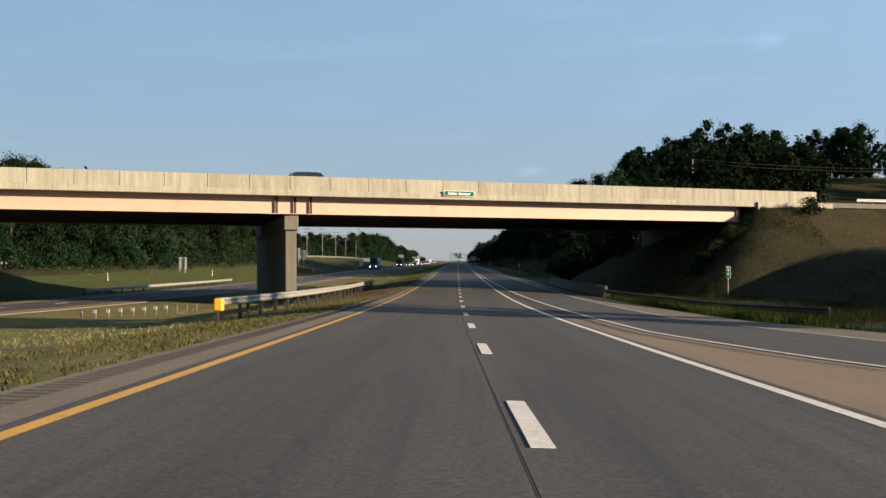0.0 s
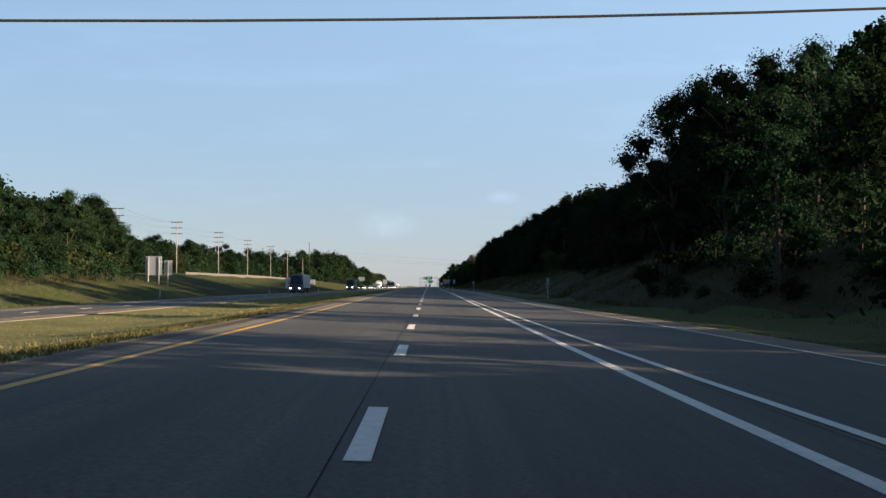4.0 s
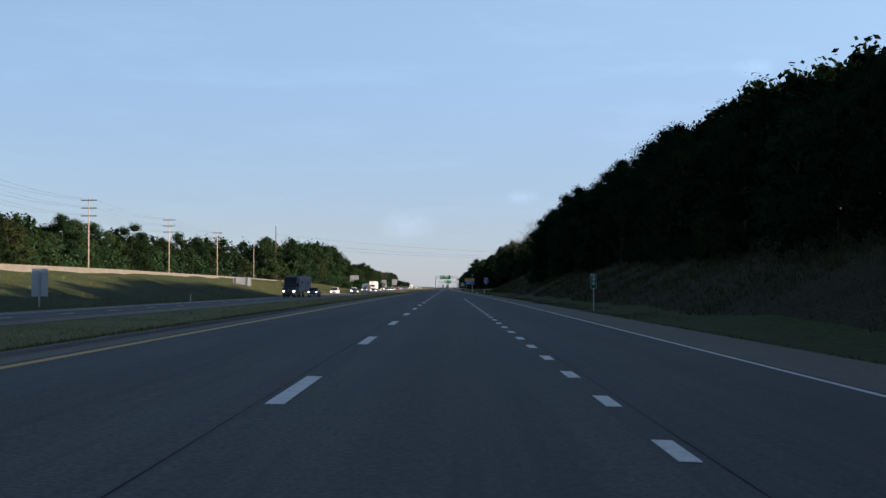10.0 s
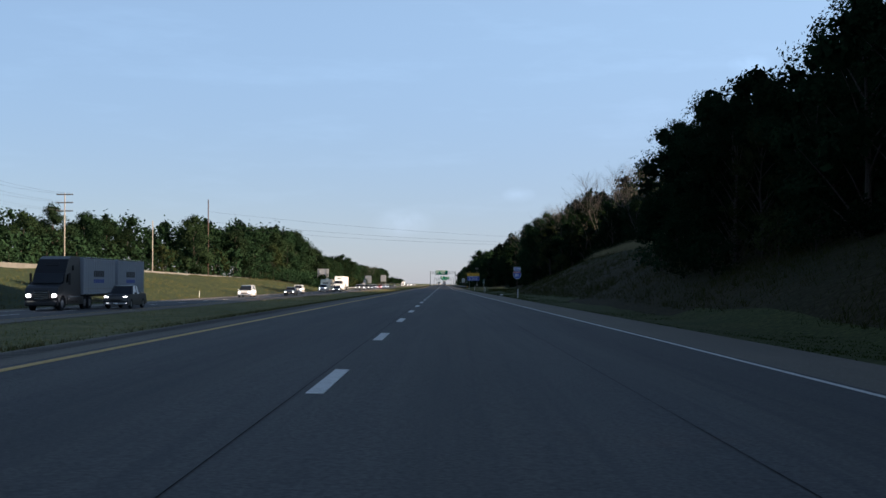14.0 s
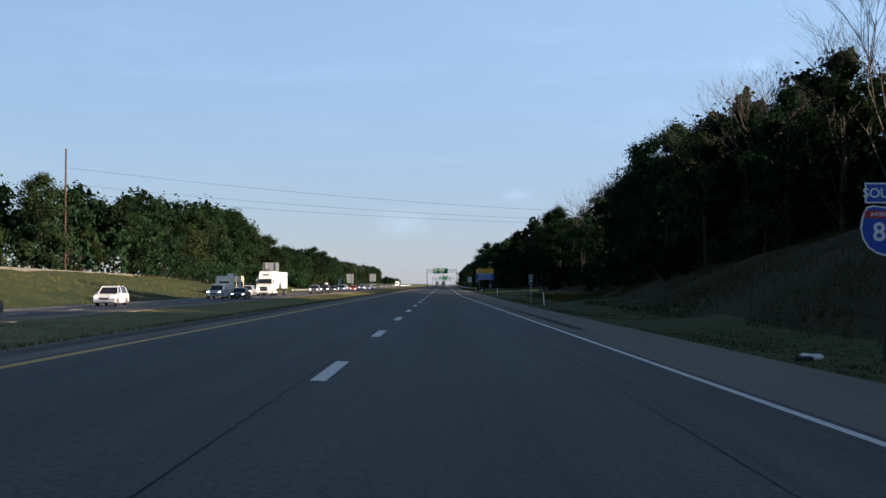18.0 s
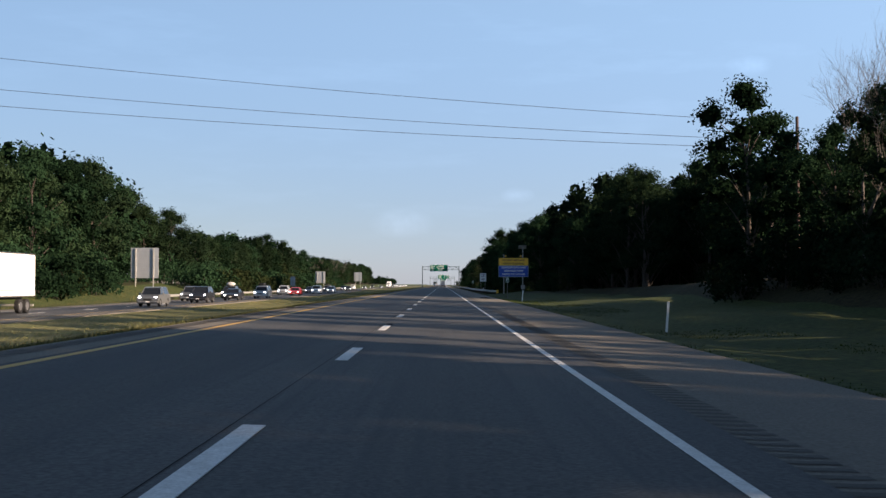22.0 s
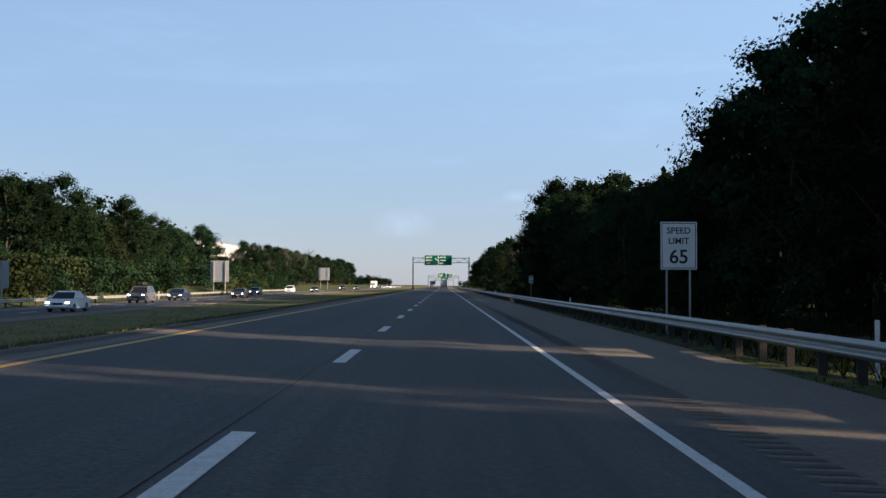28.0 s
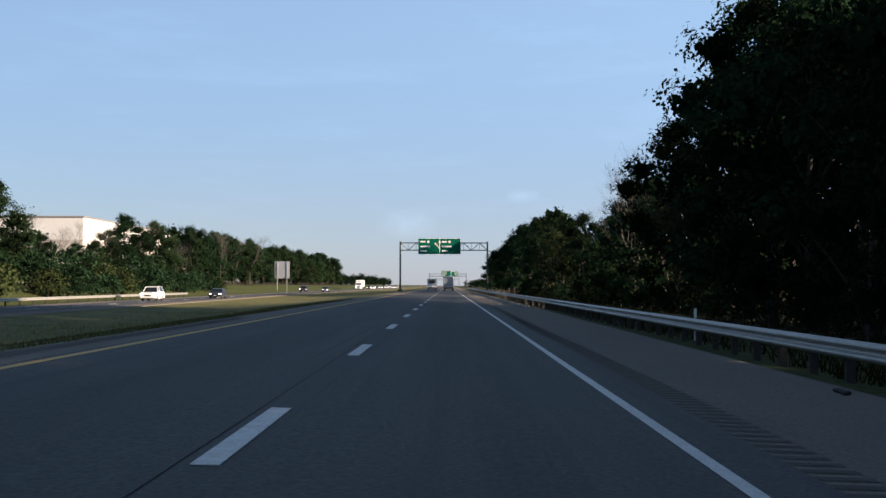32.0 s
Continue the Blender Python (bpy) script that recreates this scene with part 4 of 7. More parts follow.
# ---- poles and wires ----


def utility_pole(x, y, top, arms, wood, label, r=0.145, lean=0.0, base=None):
    z0 = gz(x, y) if base is None else base
    t = thing("utility_pole", pose(x, y, z0, 0, lean, 0), label, "utility pole", "utility poles")
    h = top - z0
    Geo().tube((0, 0, -1.0), (0, 0, h), r, r * 0.62, n=10).ob("shaft", wood, t, "round wooden shaft", True)
    for k in range(arms):
        zz = h - 0.25 - 1.45 * k
        a = Geo().box(-1.45, 1.45, -0.07, 0.07, zz - 0.09, zz + 0.09, 0.01).ob("crossarm", "post_wood", t, "dark wooden crossarm")
        for xx in (-1.35, -0.6, 0.6, 1.35):
            Geo().tube((xx, 0, zz + 0.07), (xx, 0, zz + 0.24), 0.035, 0.025, n=6).ob("insulator", "post_steel", a)
    return t


POLES = [(-63.0, 372, 16.9), (-63.4, 430, 17.3), (-64.0, 492, 17.5), (-64.4, 552, 17.5), (-64.7, 615, 17.5), (-65.1, 675, 17.2)]
for x, y, z in POLES:
    utility_pole(x, y, z, 3, "bare_wood", "pale wooden utility pole with three dark crossarms", base=2.7)
utility_pole(-64.2, 733, 15.5, 0, "bare_wood", "plain pale wooden pole beside the side road", base=2.4)
utility_pole(-70.2, 824, 26.9, 0, "red_wood", "tall reddish-brown wooden utility pole", r=0.24, base=1.8)
utility_pole(34.0, 168, 16.9, 0, "bare_wood", "grey wooden utility pole behind the overpass", base=5.5)
utility_pole(-64.0, 160, 11.4, 1, "bare_wood", "pale wooden utility pole across the highway", base=1.0)
utility_pole(33.4, 837.3, 16.2, 0, "red_wood", "tall brown wooden utility pole beside the wood", r=0.22, base=0.5)


def wire(a, b, sag, r, name="power_line", label="thin dark overhead power line"):
    g = Geo()
    a, b = Vector(a), Vector(b)
    pts = [a.lerp(b, k / 20) - Vector((0, 0, 4 * sag * (k / 20) * (1 - k / 20))) for k in range(21)]
    g.sweep([[tuple(p + Vector((0, dx * r, dz * r)) if abs(b.x - a.x) > abs(b.y - a.y) else p + Vector((dx * r, 0, dz * r))) for dx, dz in ((1, 0), (0, 1), (-1, 0), (0, -1))] for p in pts])
    return tagged(g.ob(name, "wire"), label, "power line", "power lines")


for (x0, y0, z0), (x1, y1, z1) in zip(POLES, POLES[1:]):
    for k in range(3):
        for dx in (-1.15, 1.15):
            wire((x0 + dx, y0, z0 - 0.05 - 1.45 * k), (x1 + dx, y1, z1 - 0.05 - 1.45 * k), 0.9, 0.012)
for z0, z1, dy in ((10.3, 11.6, 0), (10.0, 11.1, 0.4), (9.6, 10.6, -0.3), (9.1, 9.9, 0.2), (9.0, 9.8, -0.1)):
    wire((-64, 160 + dy, z0), (34, 168 + dy, z1), 2.0, 0.022)
for k in range(2):
    wire((34, 168, 16.9 - 0.5 * k), (86, 200, 18.2 - 0.5 * k), 0.7, 0.02)
for z0, z1 in ((23.3, 15.6), (20.2, 14.0), (18.5, 13.3)):
    wire((-70.2, 824, z0), (33.4, 837.3, z1), 1.0, 0.02)

# ---- signs ----


def sign_posts(t, xs, z0, z1, depth=0.06, w=0.06):
    for x in xs:
        Geo().box(x - w / 2, x + w / 2, 0.012, 0.012 + depth, z0, z1, 0.006).ob("post", "galvanised", t, "galvanised steel post")


def plate(t, x0, x1, z0, z1, material, border=None, label="", y=0.0, c=0.05):
    if border:
        Geo().box(x0, x1, y - 0.004, y + 0.008, z0, z1, 0.003).ob("border", border, t)
        b = min(0.035, (x1 - x0) * 0.045)
        return Geo().box(x0 + b, x1 - b, y - 0.009, y - 0.005, z0 + b, z1 - b).ob("panel", material, t, label)
    return Geo().box(x0, x1, y - 0.004, y + 0.008, z0, z1, 0.003).ob("panel", material, t, label)


def mile_marker(x, y, top, digits, turn=0.0):
    z0 = gz(x, y)
    t = thing("mile_marker", pose(x, y, z0, 0, 0, turn), "small green mile marker plate on a steel post", "sign", "mile markers")
    h = top - z0
    Geo().box(-0.035, 0.035, 0.010, 0.05, -0.5, h + 0.02, 0.004).ob("post", "galvanised", t)
    plate(t, -0.18, 0.18, h - 0.92, h, "sign_green", "sign_white", "green panel")
    writing("MILE", 0.11, "sign_white", t, pose(0, -0.014, h - 0.12))
    for k, d in enumerate(digits):
        writing(d, 0.30, "sign_white", t, pose(0, -0.014, h - 0.34 - 0.27 * k))
    return t


mile_marker(20.4, 88, gz(20.4, 88) + 2.3, "90")
mile_marker(14.1, 265.8, 1.62, "90")
mile_marker(11.5, 415, 2.0, "90")
mile_marker(9.8, 711.8, 2.12, "90")


def mile_marker_small(x, y, top, number):
    z0 = gz(x, y)
    t = thing("mile_marker", pose(x, y, z0), "green mile marker plate with white border on a steel post", "sign", "mile markers")
    h = top - z0
    # darker steel than the other markers, standing for a post in shade
    Geo().box(-0.035, 0.035, 0.010, 0.05, -0.5, h + 0.02, 0.004).ob("post", "post_steel", t)
    plate(t, -0.19, 0.19, h - 0.70, h, "sign_green", "sign_white", "green panel")
    writing("MILE", 0.11, "sign_white", t, pose(0, -0.014, h - 0.12))
    writing(number, 0.27, "sign_white", t, pose(0, -0.014, h - 0.32))
    writing("9/10", 0.15, "sign_white", t, pose(0, -0.014, h - 0.56))


mile_marker_small(9.43, 871.8, 2.14, "89")
mile_marker_small(9.6, 1034.2, 2.12, "89")

z0 = gz(11.55, 630)
t = thing("route_shield", pose(11.55, 630, z0), "blue interstate shield below a SOUTH plate on a steel post", "sign")
Geo().box(-0.05, 0.05, 0.012, 0.06, -0.4, 3.45 - z0, 0.005).ob("post", "rust_steel", t, "dark steel post")
h = 3.5 - z0
plate(t, -0.45, 0.45, h - 0.46, h, "sign_blue", "sign_white", "blue direction plate")
writing("SOUTH", 0.30, "sign_white", t, pose(0, -0.014, h - 0.24))


def shield(s):
    pts = [(-0.40, 0.50), (-0.25, 0.54), (0.0, 0.50), (0.25, 0.54), (0.40, 0.50), (0.50, 0.30), (0.54, 0.05), (0.50, -0.18), (0.38, -0.38), (0.20, -0.50), (0.0, -0.56), (-0.20, -0.50), (-0.38, -0.38), (-0.50, -0.18), (-0.54, 0.05), (-0.50, 0.30)]
    return [(x * s, z * s) for x, z in pts]


ms = pose(0, 0, h - 1.06)
Geo().prism(shield(1.04), -0.004, 0.008, ms).ob("shield_border", "sign_white", t, "white shield border")
Geo().prism(shield(0.97), -0.010, -0.005, ms).ob("shield_field", "sign_blue", t, "blue shield")
Geo().box(-0.46, 0.46, -0.016, -0.011, 0.26, 0.43, 0.0, ms).ob("shield_band", "sign_red", t, "red top band")
writing("INTERSTATE", 0.12, "sign_white", t, ms @ pose(0, -0.020, 0.345))
writing("81", 0.58, "sign_white", t, ms @ pose(0, -0.016, -0.06))

z0 = gz(10.0, 970.5)
t = thing("speed_limit_sign", pose(10.0, 970.5, z0), "white rectangular speed limit sign on two steel posts", "sign")
sign_posts(t, (-0.42, 0.40), -0.5, 3.42 - z0)
plate(t, -0.64, 0.64, 1.80 - z0, 3.48 - z0, "sign_white", None, "white panel")
for a in ((-0.60, -0.575, 1.84, 3.44), (0.575, 0.60, 1.84, 3.44), (-0.575, 0.575, 1.84, 1.865), (-0.575, 0.575, 3.415, 3.44)):
    Geo().box(a[0], a[1], -0.009, -0.005, a[2] - z0, a[3] - z0).ob("border_line", "sign_black", t)
writing("SPEED", 0.31, "sign_black", t, pose(0, -0.010, 3.16 - z0))
writing("LIMIT", 0.31, "sign_black", t, pose(0, -0.010, 2.80 - z0))
writing("65", 0.68, "sign_black", t, pose(0, -0.010, 2.23 - z0))

z0 = gz(12.8, 915)
t = thing("radio_message_sign", pose(12.8, 915, z0), "yellow and blue radio sign with flashers and solar panel", "sign")
sign_posts(t, (-1.5, 1.45), -0.5, 5.9 - z0, 0.12, 0.12)
plate(t, -2.32, 2.32, 4.14 - z0, 5.35 - z0, "sign_yellow", "sign_black", "yellow upper panel")
plate(t, -2.32, 2.32, 2.40 - z0, 4.12 - z0, "sign_blue", "sign_white", "blue lower panel")
writing("URGENT MESSAGE", 0.42, "sign_black", t, pose(0, -0.014, 4.98 - z0))
writing("WHEN FLASHING", 0.42, "sign_black", t, pose(0, -0.014, 4.45 - z0))
for k, s in enumerate(("TRAVELER INFO AND", "WEATHER TUNE", "RADIO TO 1670 AM")):
    writing(s, 0.40, "sign_white", t, pose(0, -0.014, 3.83 - 0.52 * k - z0))
for x in (-1.22, 1.12):
    fl = Geo().tube((x, -0.05, 5.65 - z0), (x, 0.14, 5.65 - z0), 0.17, n=16).ob("flasher", "black_trim", t, "dark round flasher housing")
    Geo().tube((x, -0.07, 5.65 - z0), (x, -0.051, 5.65 - z0), 0.13, n=16).ob("lens", "sign_yellow", fl, "amber lens")
Geo().box(1.42, 1.50, 0.02, 0.10, 5.85 - z0, 7.0 - z0).ob("mast", "galvanised", t)
sp = Geo().box(-0.6, 0.6, -0.4, 0.4, -0.02, 0.02, 0.005, pose(1.4, 0.06, 7.05 - z0, -35, 0, 0)).ob("solar_panel", "galvanised", t, "tilted solar panel with pale frame")
Geo().box(-0.56, 0.56, -0.36, 0.36, 0.021, 0.026, 0, pose(1.4, 0.06, 7.05 - z0, -35, 0, 0)).ob("cells", "solar_cell", sp)
Geo().box(1.15, 1.75, -0.25, 0.0, 0.85, 1.45, 0.02).ob("control_box", "galvanised", t, "grey control cabinet")


def delineator(x, y, lean=0.0, h=1.05):
    t = thing("delineator_post", pose(x, y, gz(x, y), 0, lean, 0), "slim white roadside reflector post", "post", "reflector posts")
    Geo().box(-0.042, 0.042, -0.018, 0.018, -0.3, h, 0.01).ob("post", "white_plastic", t)
    Geo().box(-0.038, 0.038, -0.023, -0.0185, h - 0.26, h - 0.08).ob("reflector", "sign_white", t, "pale reflector")


for x, y, ln in ((15.8, 40, 2), (10.5, 612, 0), (9.5, 694, -5), (9.6, 775, 4), (9.8, 852, 6), (9.4, 1000, 0), (9.2, 1097, 0), (9.3, 950, 0), (-37.5, 300, 0), (-34, 388, -8), (-34, 500, 4), (-34, 640, 5), (-42.5, 200, 0), (-34.2, 880, 5), (-45.5, 150, -4), (-35.2, 1080, 0)):
    delineator(x, y, ln)


def sign_back(x, y, w, h, top, label, n_posts=2, turn=0.0):
    """The unpainted back of a sign for the other carriageway."""
    z0 = gz(x, y)
    t = thing("roadside_sign", pose(x, y, z0, 0, 0, turn), label, "sign", "sign backs")
    Geo().box(-w / 2, w / 2, 0.0, 0.02, top - h - z0, top - z0, 0.005).ob("panel", "sign_back", t, "bare aluminium back")
    n = int(h / 0.75)
    for k in range(n):
        zz = top - h + h * (k + 0.5) / n - z0
        Geo().box(-w / 2 + 0.05, w / 2 - 0.05, -0.045, -0.002, zz - 0.03, zz + 0.03, 0.004).ob("rail", "sign_back", t)
    for k in range(n_posts):
        xx = (-0.32 + 0.64 * k / max(1, n_posts - 1)) * w if n_posts > 1 else 0
        Geo().box(xx - 0.08, xx + 0.08, -0.20, -0.048, -0.6, top - z0 - 0.1, 0.01).ob("post", "galvanised", t, "steel post")


sign_back(-47.4, 338, 2.9, 3.3, 6.0, "large unpainted aluminium sign back on two posts")
sign_back(-45.0, 338.5, 1.4, 2.6, 5.3, "narrow aluminium sign back on one post", 1)
sign_back(-46.0, 193, 1.4, 2.0, 2.9, "small grey aluminium sign back on two posts in the grass")
sign_back(-37.4, 450, 1.6, 2.7, 3.0, "small aluminium sign back on one tall post", 1)
sign_back(-50.0, 631, 4.5, 2.3, 3.6, "wide low aluminium sign back on two posts")
sign_back(-44.5, 914, 4.3, 4.7, 6.9, "tall grey aluminium sign back on two posts")
sign_back(-43.6, 1164, 3.7, 4.3, 6.0, "grey aluminium sign back on two posts")
sign_back(-47.0, 1402, 4.4, 5.0, 8.1, "grey aluminium sign back on two posts")
sign_back(-36.5, 1030, 1.2, 2.4, 3.2, "small grey aluminium sign back on one post", 1)


def gantry(y, xl, xr, top, signs, label):
    t = thing("sign_gantry", pose(0, y, 0), label, "sign gantry", "sign gantries")
    for x in (xl, xr):
        Geo().tube((x, 0, gz(x, y) - 0.5), (x, 0, top + 0.3), 0.20, 0.17, n=12).ob("column", "gantry_steel", t, "dark steel column", True)
        Geo().box(x - 0.5, x + 0.5, -0.5, 0.5, gz(x, y) - 0.5, gz(x, y) + 0.45, 0.04).ob("footing", "concrete_grey", t, "concrete footing")
    lo = top - 1.5
    for z in (lo, top):
        for yy in (-0.5, 0.5):
            Geo().tube((xl, yy, z), (xr, yy, z), 0.085, n=8).ob("chord", "gantry_steel", t)
    n = 11
    for k in range(n):
        a, b = xl + (xr - xl) * k / n, xl + (xr - xl) * (k + 1) / n
        za, zb = (lo, top) if k % 2 else (top, lo)
        for yy in (-0.5, 0.5):
            Geo().tube((a, yy, za), (b, yy, zb), 0.055, n=6).ob("brace", "gantry_steel", t)
        Geo().tube((b, -0.5, top), (b, 0.5, lo), 0.04, n=5).ob("brace", "gantry_steel", t)
    for x0, x1, z0, z1 in signs:
        s = Geo().box(x0, x1, -0.86, -0.80, z0, z1, 0.01).ob("sign_border", "sign_white", t, "white border")
        Geo().box(x0 + 0.05, x1 - 0.05, -0.872, -0.861, z0 + 0.05, z1 - 0.05).ob("sign_panel", "sign_green", s, "green direction panel")
        w, hh = x1 - x0, z1 - z0
        for fx, fz, fw, fh in ((0.10, 0.74, 0.24, 0.09), (0.42, 0.72, 0.10, 0.13), (0.10, 0.44, 0.46, 0.09), (0.10, 0.17, 0.30, 0.08)):
            if x0 > 0:
                fx = 0.96 - fx - fw
            Geo().box(x0 + w * fx, x0 + w * (fx + fw), -0.878, -0.873, z0 + hh * fz, z0 + hh * (fz + fh)).ob("lettering_bar", "sign_white", s, "white bar of lettering")
        for k in range(3):
            x = x0 + w * (0.2 + 0.3 * k)
            Geo().box(x - 0.05, x + 0.05, -1.5, -0.80, z0 - 0.22, z0 - 0.14).ob("light_bracket", "gantry_steel", s)
    return t


ga = gantry(1300, -8.1, 9.8, 9.9, ((-4.4, 0.0, 7.55, 10.8), (0.0, 4.3, 7.55, 10.8)), "dark steel sign gantry with green direction signs over the highway")
ar = Geo().box(-0.06, 0.06, -0.884, -0.874, 7.9, 9.9)
ar.prism([(-0.26, 9.8), (0.26, 9.8), (0, 10.5)], -0.884, -0.874)
ar.add([(-0.06, -0.884, 8.7), (-0.06, -0.884, 8.95), (-0.75, -0.884, 9.6), (-0.85, -0.884, 9.5)], [(0, 1, 2, 3)])
ar.prism([(-1.0, 9.45), (-0.62, 9.8), (-1.05, 9.9)], -0.884, -0.874)
ar.ob("arrow", "sign_white", ga, "white forked lane arrow")
gantry(1718, -8.8, 12.0, 7.6, ((-2.0, 3.2, 6.0, 9.4), (3.6, 7.4, 6.3, 9.0)), "distant steel sign gantry with green signs over the highway")
gantry(2150, -8.8, 12.0, 7.6, ((-1.0, 6.0, 6.0, 9.4),), "far steel sign gantry with a green sign over the highway")

# ---- buildings ----
wh = thing("warehouse", pose(-82, 1327, 0.0), "large pale flat-roofed warehouse behind the trees", "building")
Geo().box(-70, 0, 0, 130, 0, 11.5, 0.05).ob("wall", "grey_wall", wh, "grey lower wall")
Geo().box(-70.1, 0.1, -0.1, 130.1, 11.5, 16.6, 0.05).ob("wall_top", "white_wall", wh, "white upper wall band")
Geo().box(-70.3, 0.3, -0.3, 130.3, 16.6, 16.95, 0.04).ob("roof", "roof_grey", wh, "flat roof edge")
for k in range(6):
    w = Geo().box(-66 + 11 * k, -63.4 + 11 * k, -0.16, -0.02, 8.6, 10.4, 0.02).ob("window", "car_glass", wh, "dark window")
for k in range(12):
    Geo().box(0.1, 0.22, 4 + 10.4 * k, 4.25 + 10.4 * k, 0.2, 16.5, 0.02).ob("pilaster", "white_wall", wh)
ho = thing("house", pose(-78, 215, gz(-78, 215), 0, 0, 12), "white house with a grey gable roof among the trees", "house")
Geo().box(-7, 7, -5, 5, -0.5, 4.2, 0.04).ob("wall", "white_wall", ho, "white siding walls")
Geo().prism([(-7.4, 4.1), (7.4, 4.1), (0, 7.4)], -5.4, 5.4).ob("roof", "roof_grey", ho, "grey gable roof")
for k in range(3):
    w = Geo().box(-5 + 4 * k, -3.8 + 4 * k, -5.06, -4.98, 1.2, 2.8, 0.02).ob("window", "car_glass", ho)
    Geo().box(-5.1 + 4 * k, -3.7 + 4 * k, -5.1, -5.0, 1.08, 1.2, 0.01).ob("sill", "white_wall", w)
sh = thing("storefront", pose(-66, 246, gz(-66, 246)), "low red and white storefront beyond the trees", "building")
Geo().box(-6, 6, 0, 8, -0.5, 3.2, 0.03).ob("wall", "white_wall", sh, "white wall")
Geo().box(-6.1, 3, -0.15, 0.0, 2.4, 3.6, 0.02).ob("fascia", "brick_red", sh, "red fascia board")
Geo().box(-6.3, 6.3, -0.2, 8.2, 3.6, 3.8, 0.02).ob("roof", "roof_grey", sh)

# ---- litter on the verge ----
for x, y, s, mt, lb in ((9.3, 628.2, 0.3, "litter_white", "crumpled white litter on the shoulder edge"), (8.9, 627.4, 0.22, "black_trim", "dark torn litter on the shoulder edge"),
                        (7.0, 1077.5, 0.2, "rubber", "torn strip of black tyre rubber on the shoulder"), (-5.2, 787, 0.2, "rubber", "torn strip of black tyre rubber on the shoulder"), (9.2, 690.5, 0.2, "rubber", "torn strip of black tyre rubber in the grass"), (8.2, 320, 0.2, "rubber", "torn strip of black tyre rubber on the shoulder"), (5.9, 851, 0.34, "rubber", "torn strip of black tyre rubber on the shoulder"), (6.4, 852.2, 0.2, "rubber", "small torn piece of tyre rubber on the shoulder")):
    r = random.Random(int(y))
    g = Geo()
    g.sweep([[(u * s * 3 * (0.6 if mt != "rubber" else 1), math.sin(a) * s * 0.35 * w + 0.1 * math.sin(u * 5), (s * 0.3 + math.cos(a) * s * 0.28 * w) * (1 if mt != "rubber" else 0.6)) for a in [k * math.tau / 7 + r.uniform(-0.3, 0.3) for k in range(7)]] for u, w in ((-0.5, 0.3), (-0.25, 0.9), (0.0, 0.7), (0.25, 1.0), (0.5, 0.2))])
    o = g.ob("litter", mt, None)
    lat = x - float(bend(y))
    o.matrix_basis = pose(x, y, (float(surf(lat, y)) - 0.012 if LEFT_EDGE < lat < right_edge(y) else gz(x, y)) - 0.02 * s, 0, 0, r.uniform(0, 180))
    tagged(o, lb, "litter", "roadside litter")

shred = Geo()
sx0, sy0 = rx(437.5) - 0.85, 438.4
rings = []
for k in range(9):
    a = k / 8
    px, py = sx0 + 0.75 * a, sy0 - 0.9 * a
    z = float(surf(px - float(bend(py)), py)) + 0.012 + 0.03 * math.sin(a * 5) ** 2
    rings.append([(px - 0.03, py + 0.07, z), (px + 0.02, py - 0.07, z), (px + 0.02, py - 0.06, z + 0.025 + 0.03 * a), (px - 0.03, py + 0.06, z + 0.03)])
tagged(shred.sweep(rings).ob("tyre_shred", "rubber"), "long black curled shred of tyre on the shoulder", "litter")

# ---- vehicles (front towards -y) ----


def outline_solid(pts, w, top_w=None, z_lo=None, z_hi=None):
    """A side outline (y, z) with flat flanks that lean in towards the top."""
    top_w = w if top_w is None else top_w
    z_lo = min(z for _, z in pts) if z_lo is None else z_lo
    z_hi = max(z for _, z in pts) if z_hi is None else z_hi
    wid = lambda z: w + (top_w - w) * min(max((z - z_lo) / (z_hi - z_lo), 0), 1)
    n = len(pts)
    v = [(-wid(z), y, z) for y, z in pts] + [(wid(z), y, z) for y, z in pts]
    return Geo().add(v, [tuple(range(n)), tuple(range(2 * n - 1, n - 1, -1))] + [(i, (i + 1) % n, n + (i + 1) % n, n + i) for i in range(n)])


def wheel(t, x, y, r, w):
    s = 1 if x > 0 else -1
    ty = Geo()
    ty.sweep([[(x + dx * s, y + math.cos(a) * rr, r + math.sin(a) * rr) for a in [k * math.tau / 18 for k in range(18)]] for dx, rr in ((-w / 2, r * 0.92), (-w * 0.38, r), (w * 0.38, r), (w / 2, r * 0.92), (w / 2 - 0.02, r * 0.62))])
    o = ty.ob("tyre", "rubber", t)
    Geo().tube((x + s * (w / 2 - 0.035), y, r), (x + s * (w / 2 - 0.012), y, r), r * 0.60, r * 0.56, n=14).ob("rim", "wheel_rim", o)


def arch(y, r, z0, n=6):
    """Points of a wheel arch, from front to back."""
    return [(y - r * math.cos(k * math.pi / n), z0 + max(0.0, r * math.sin(k * math.pi / n))) for k in range(n + 1)]


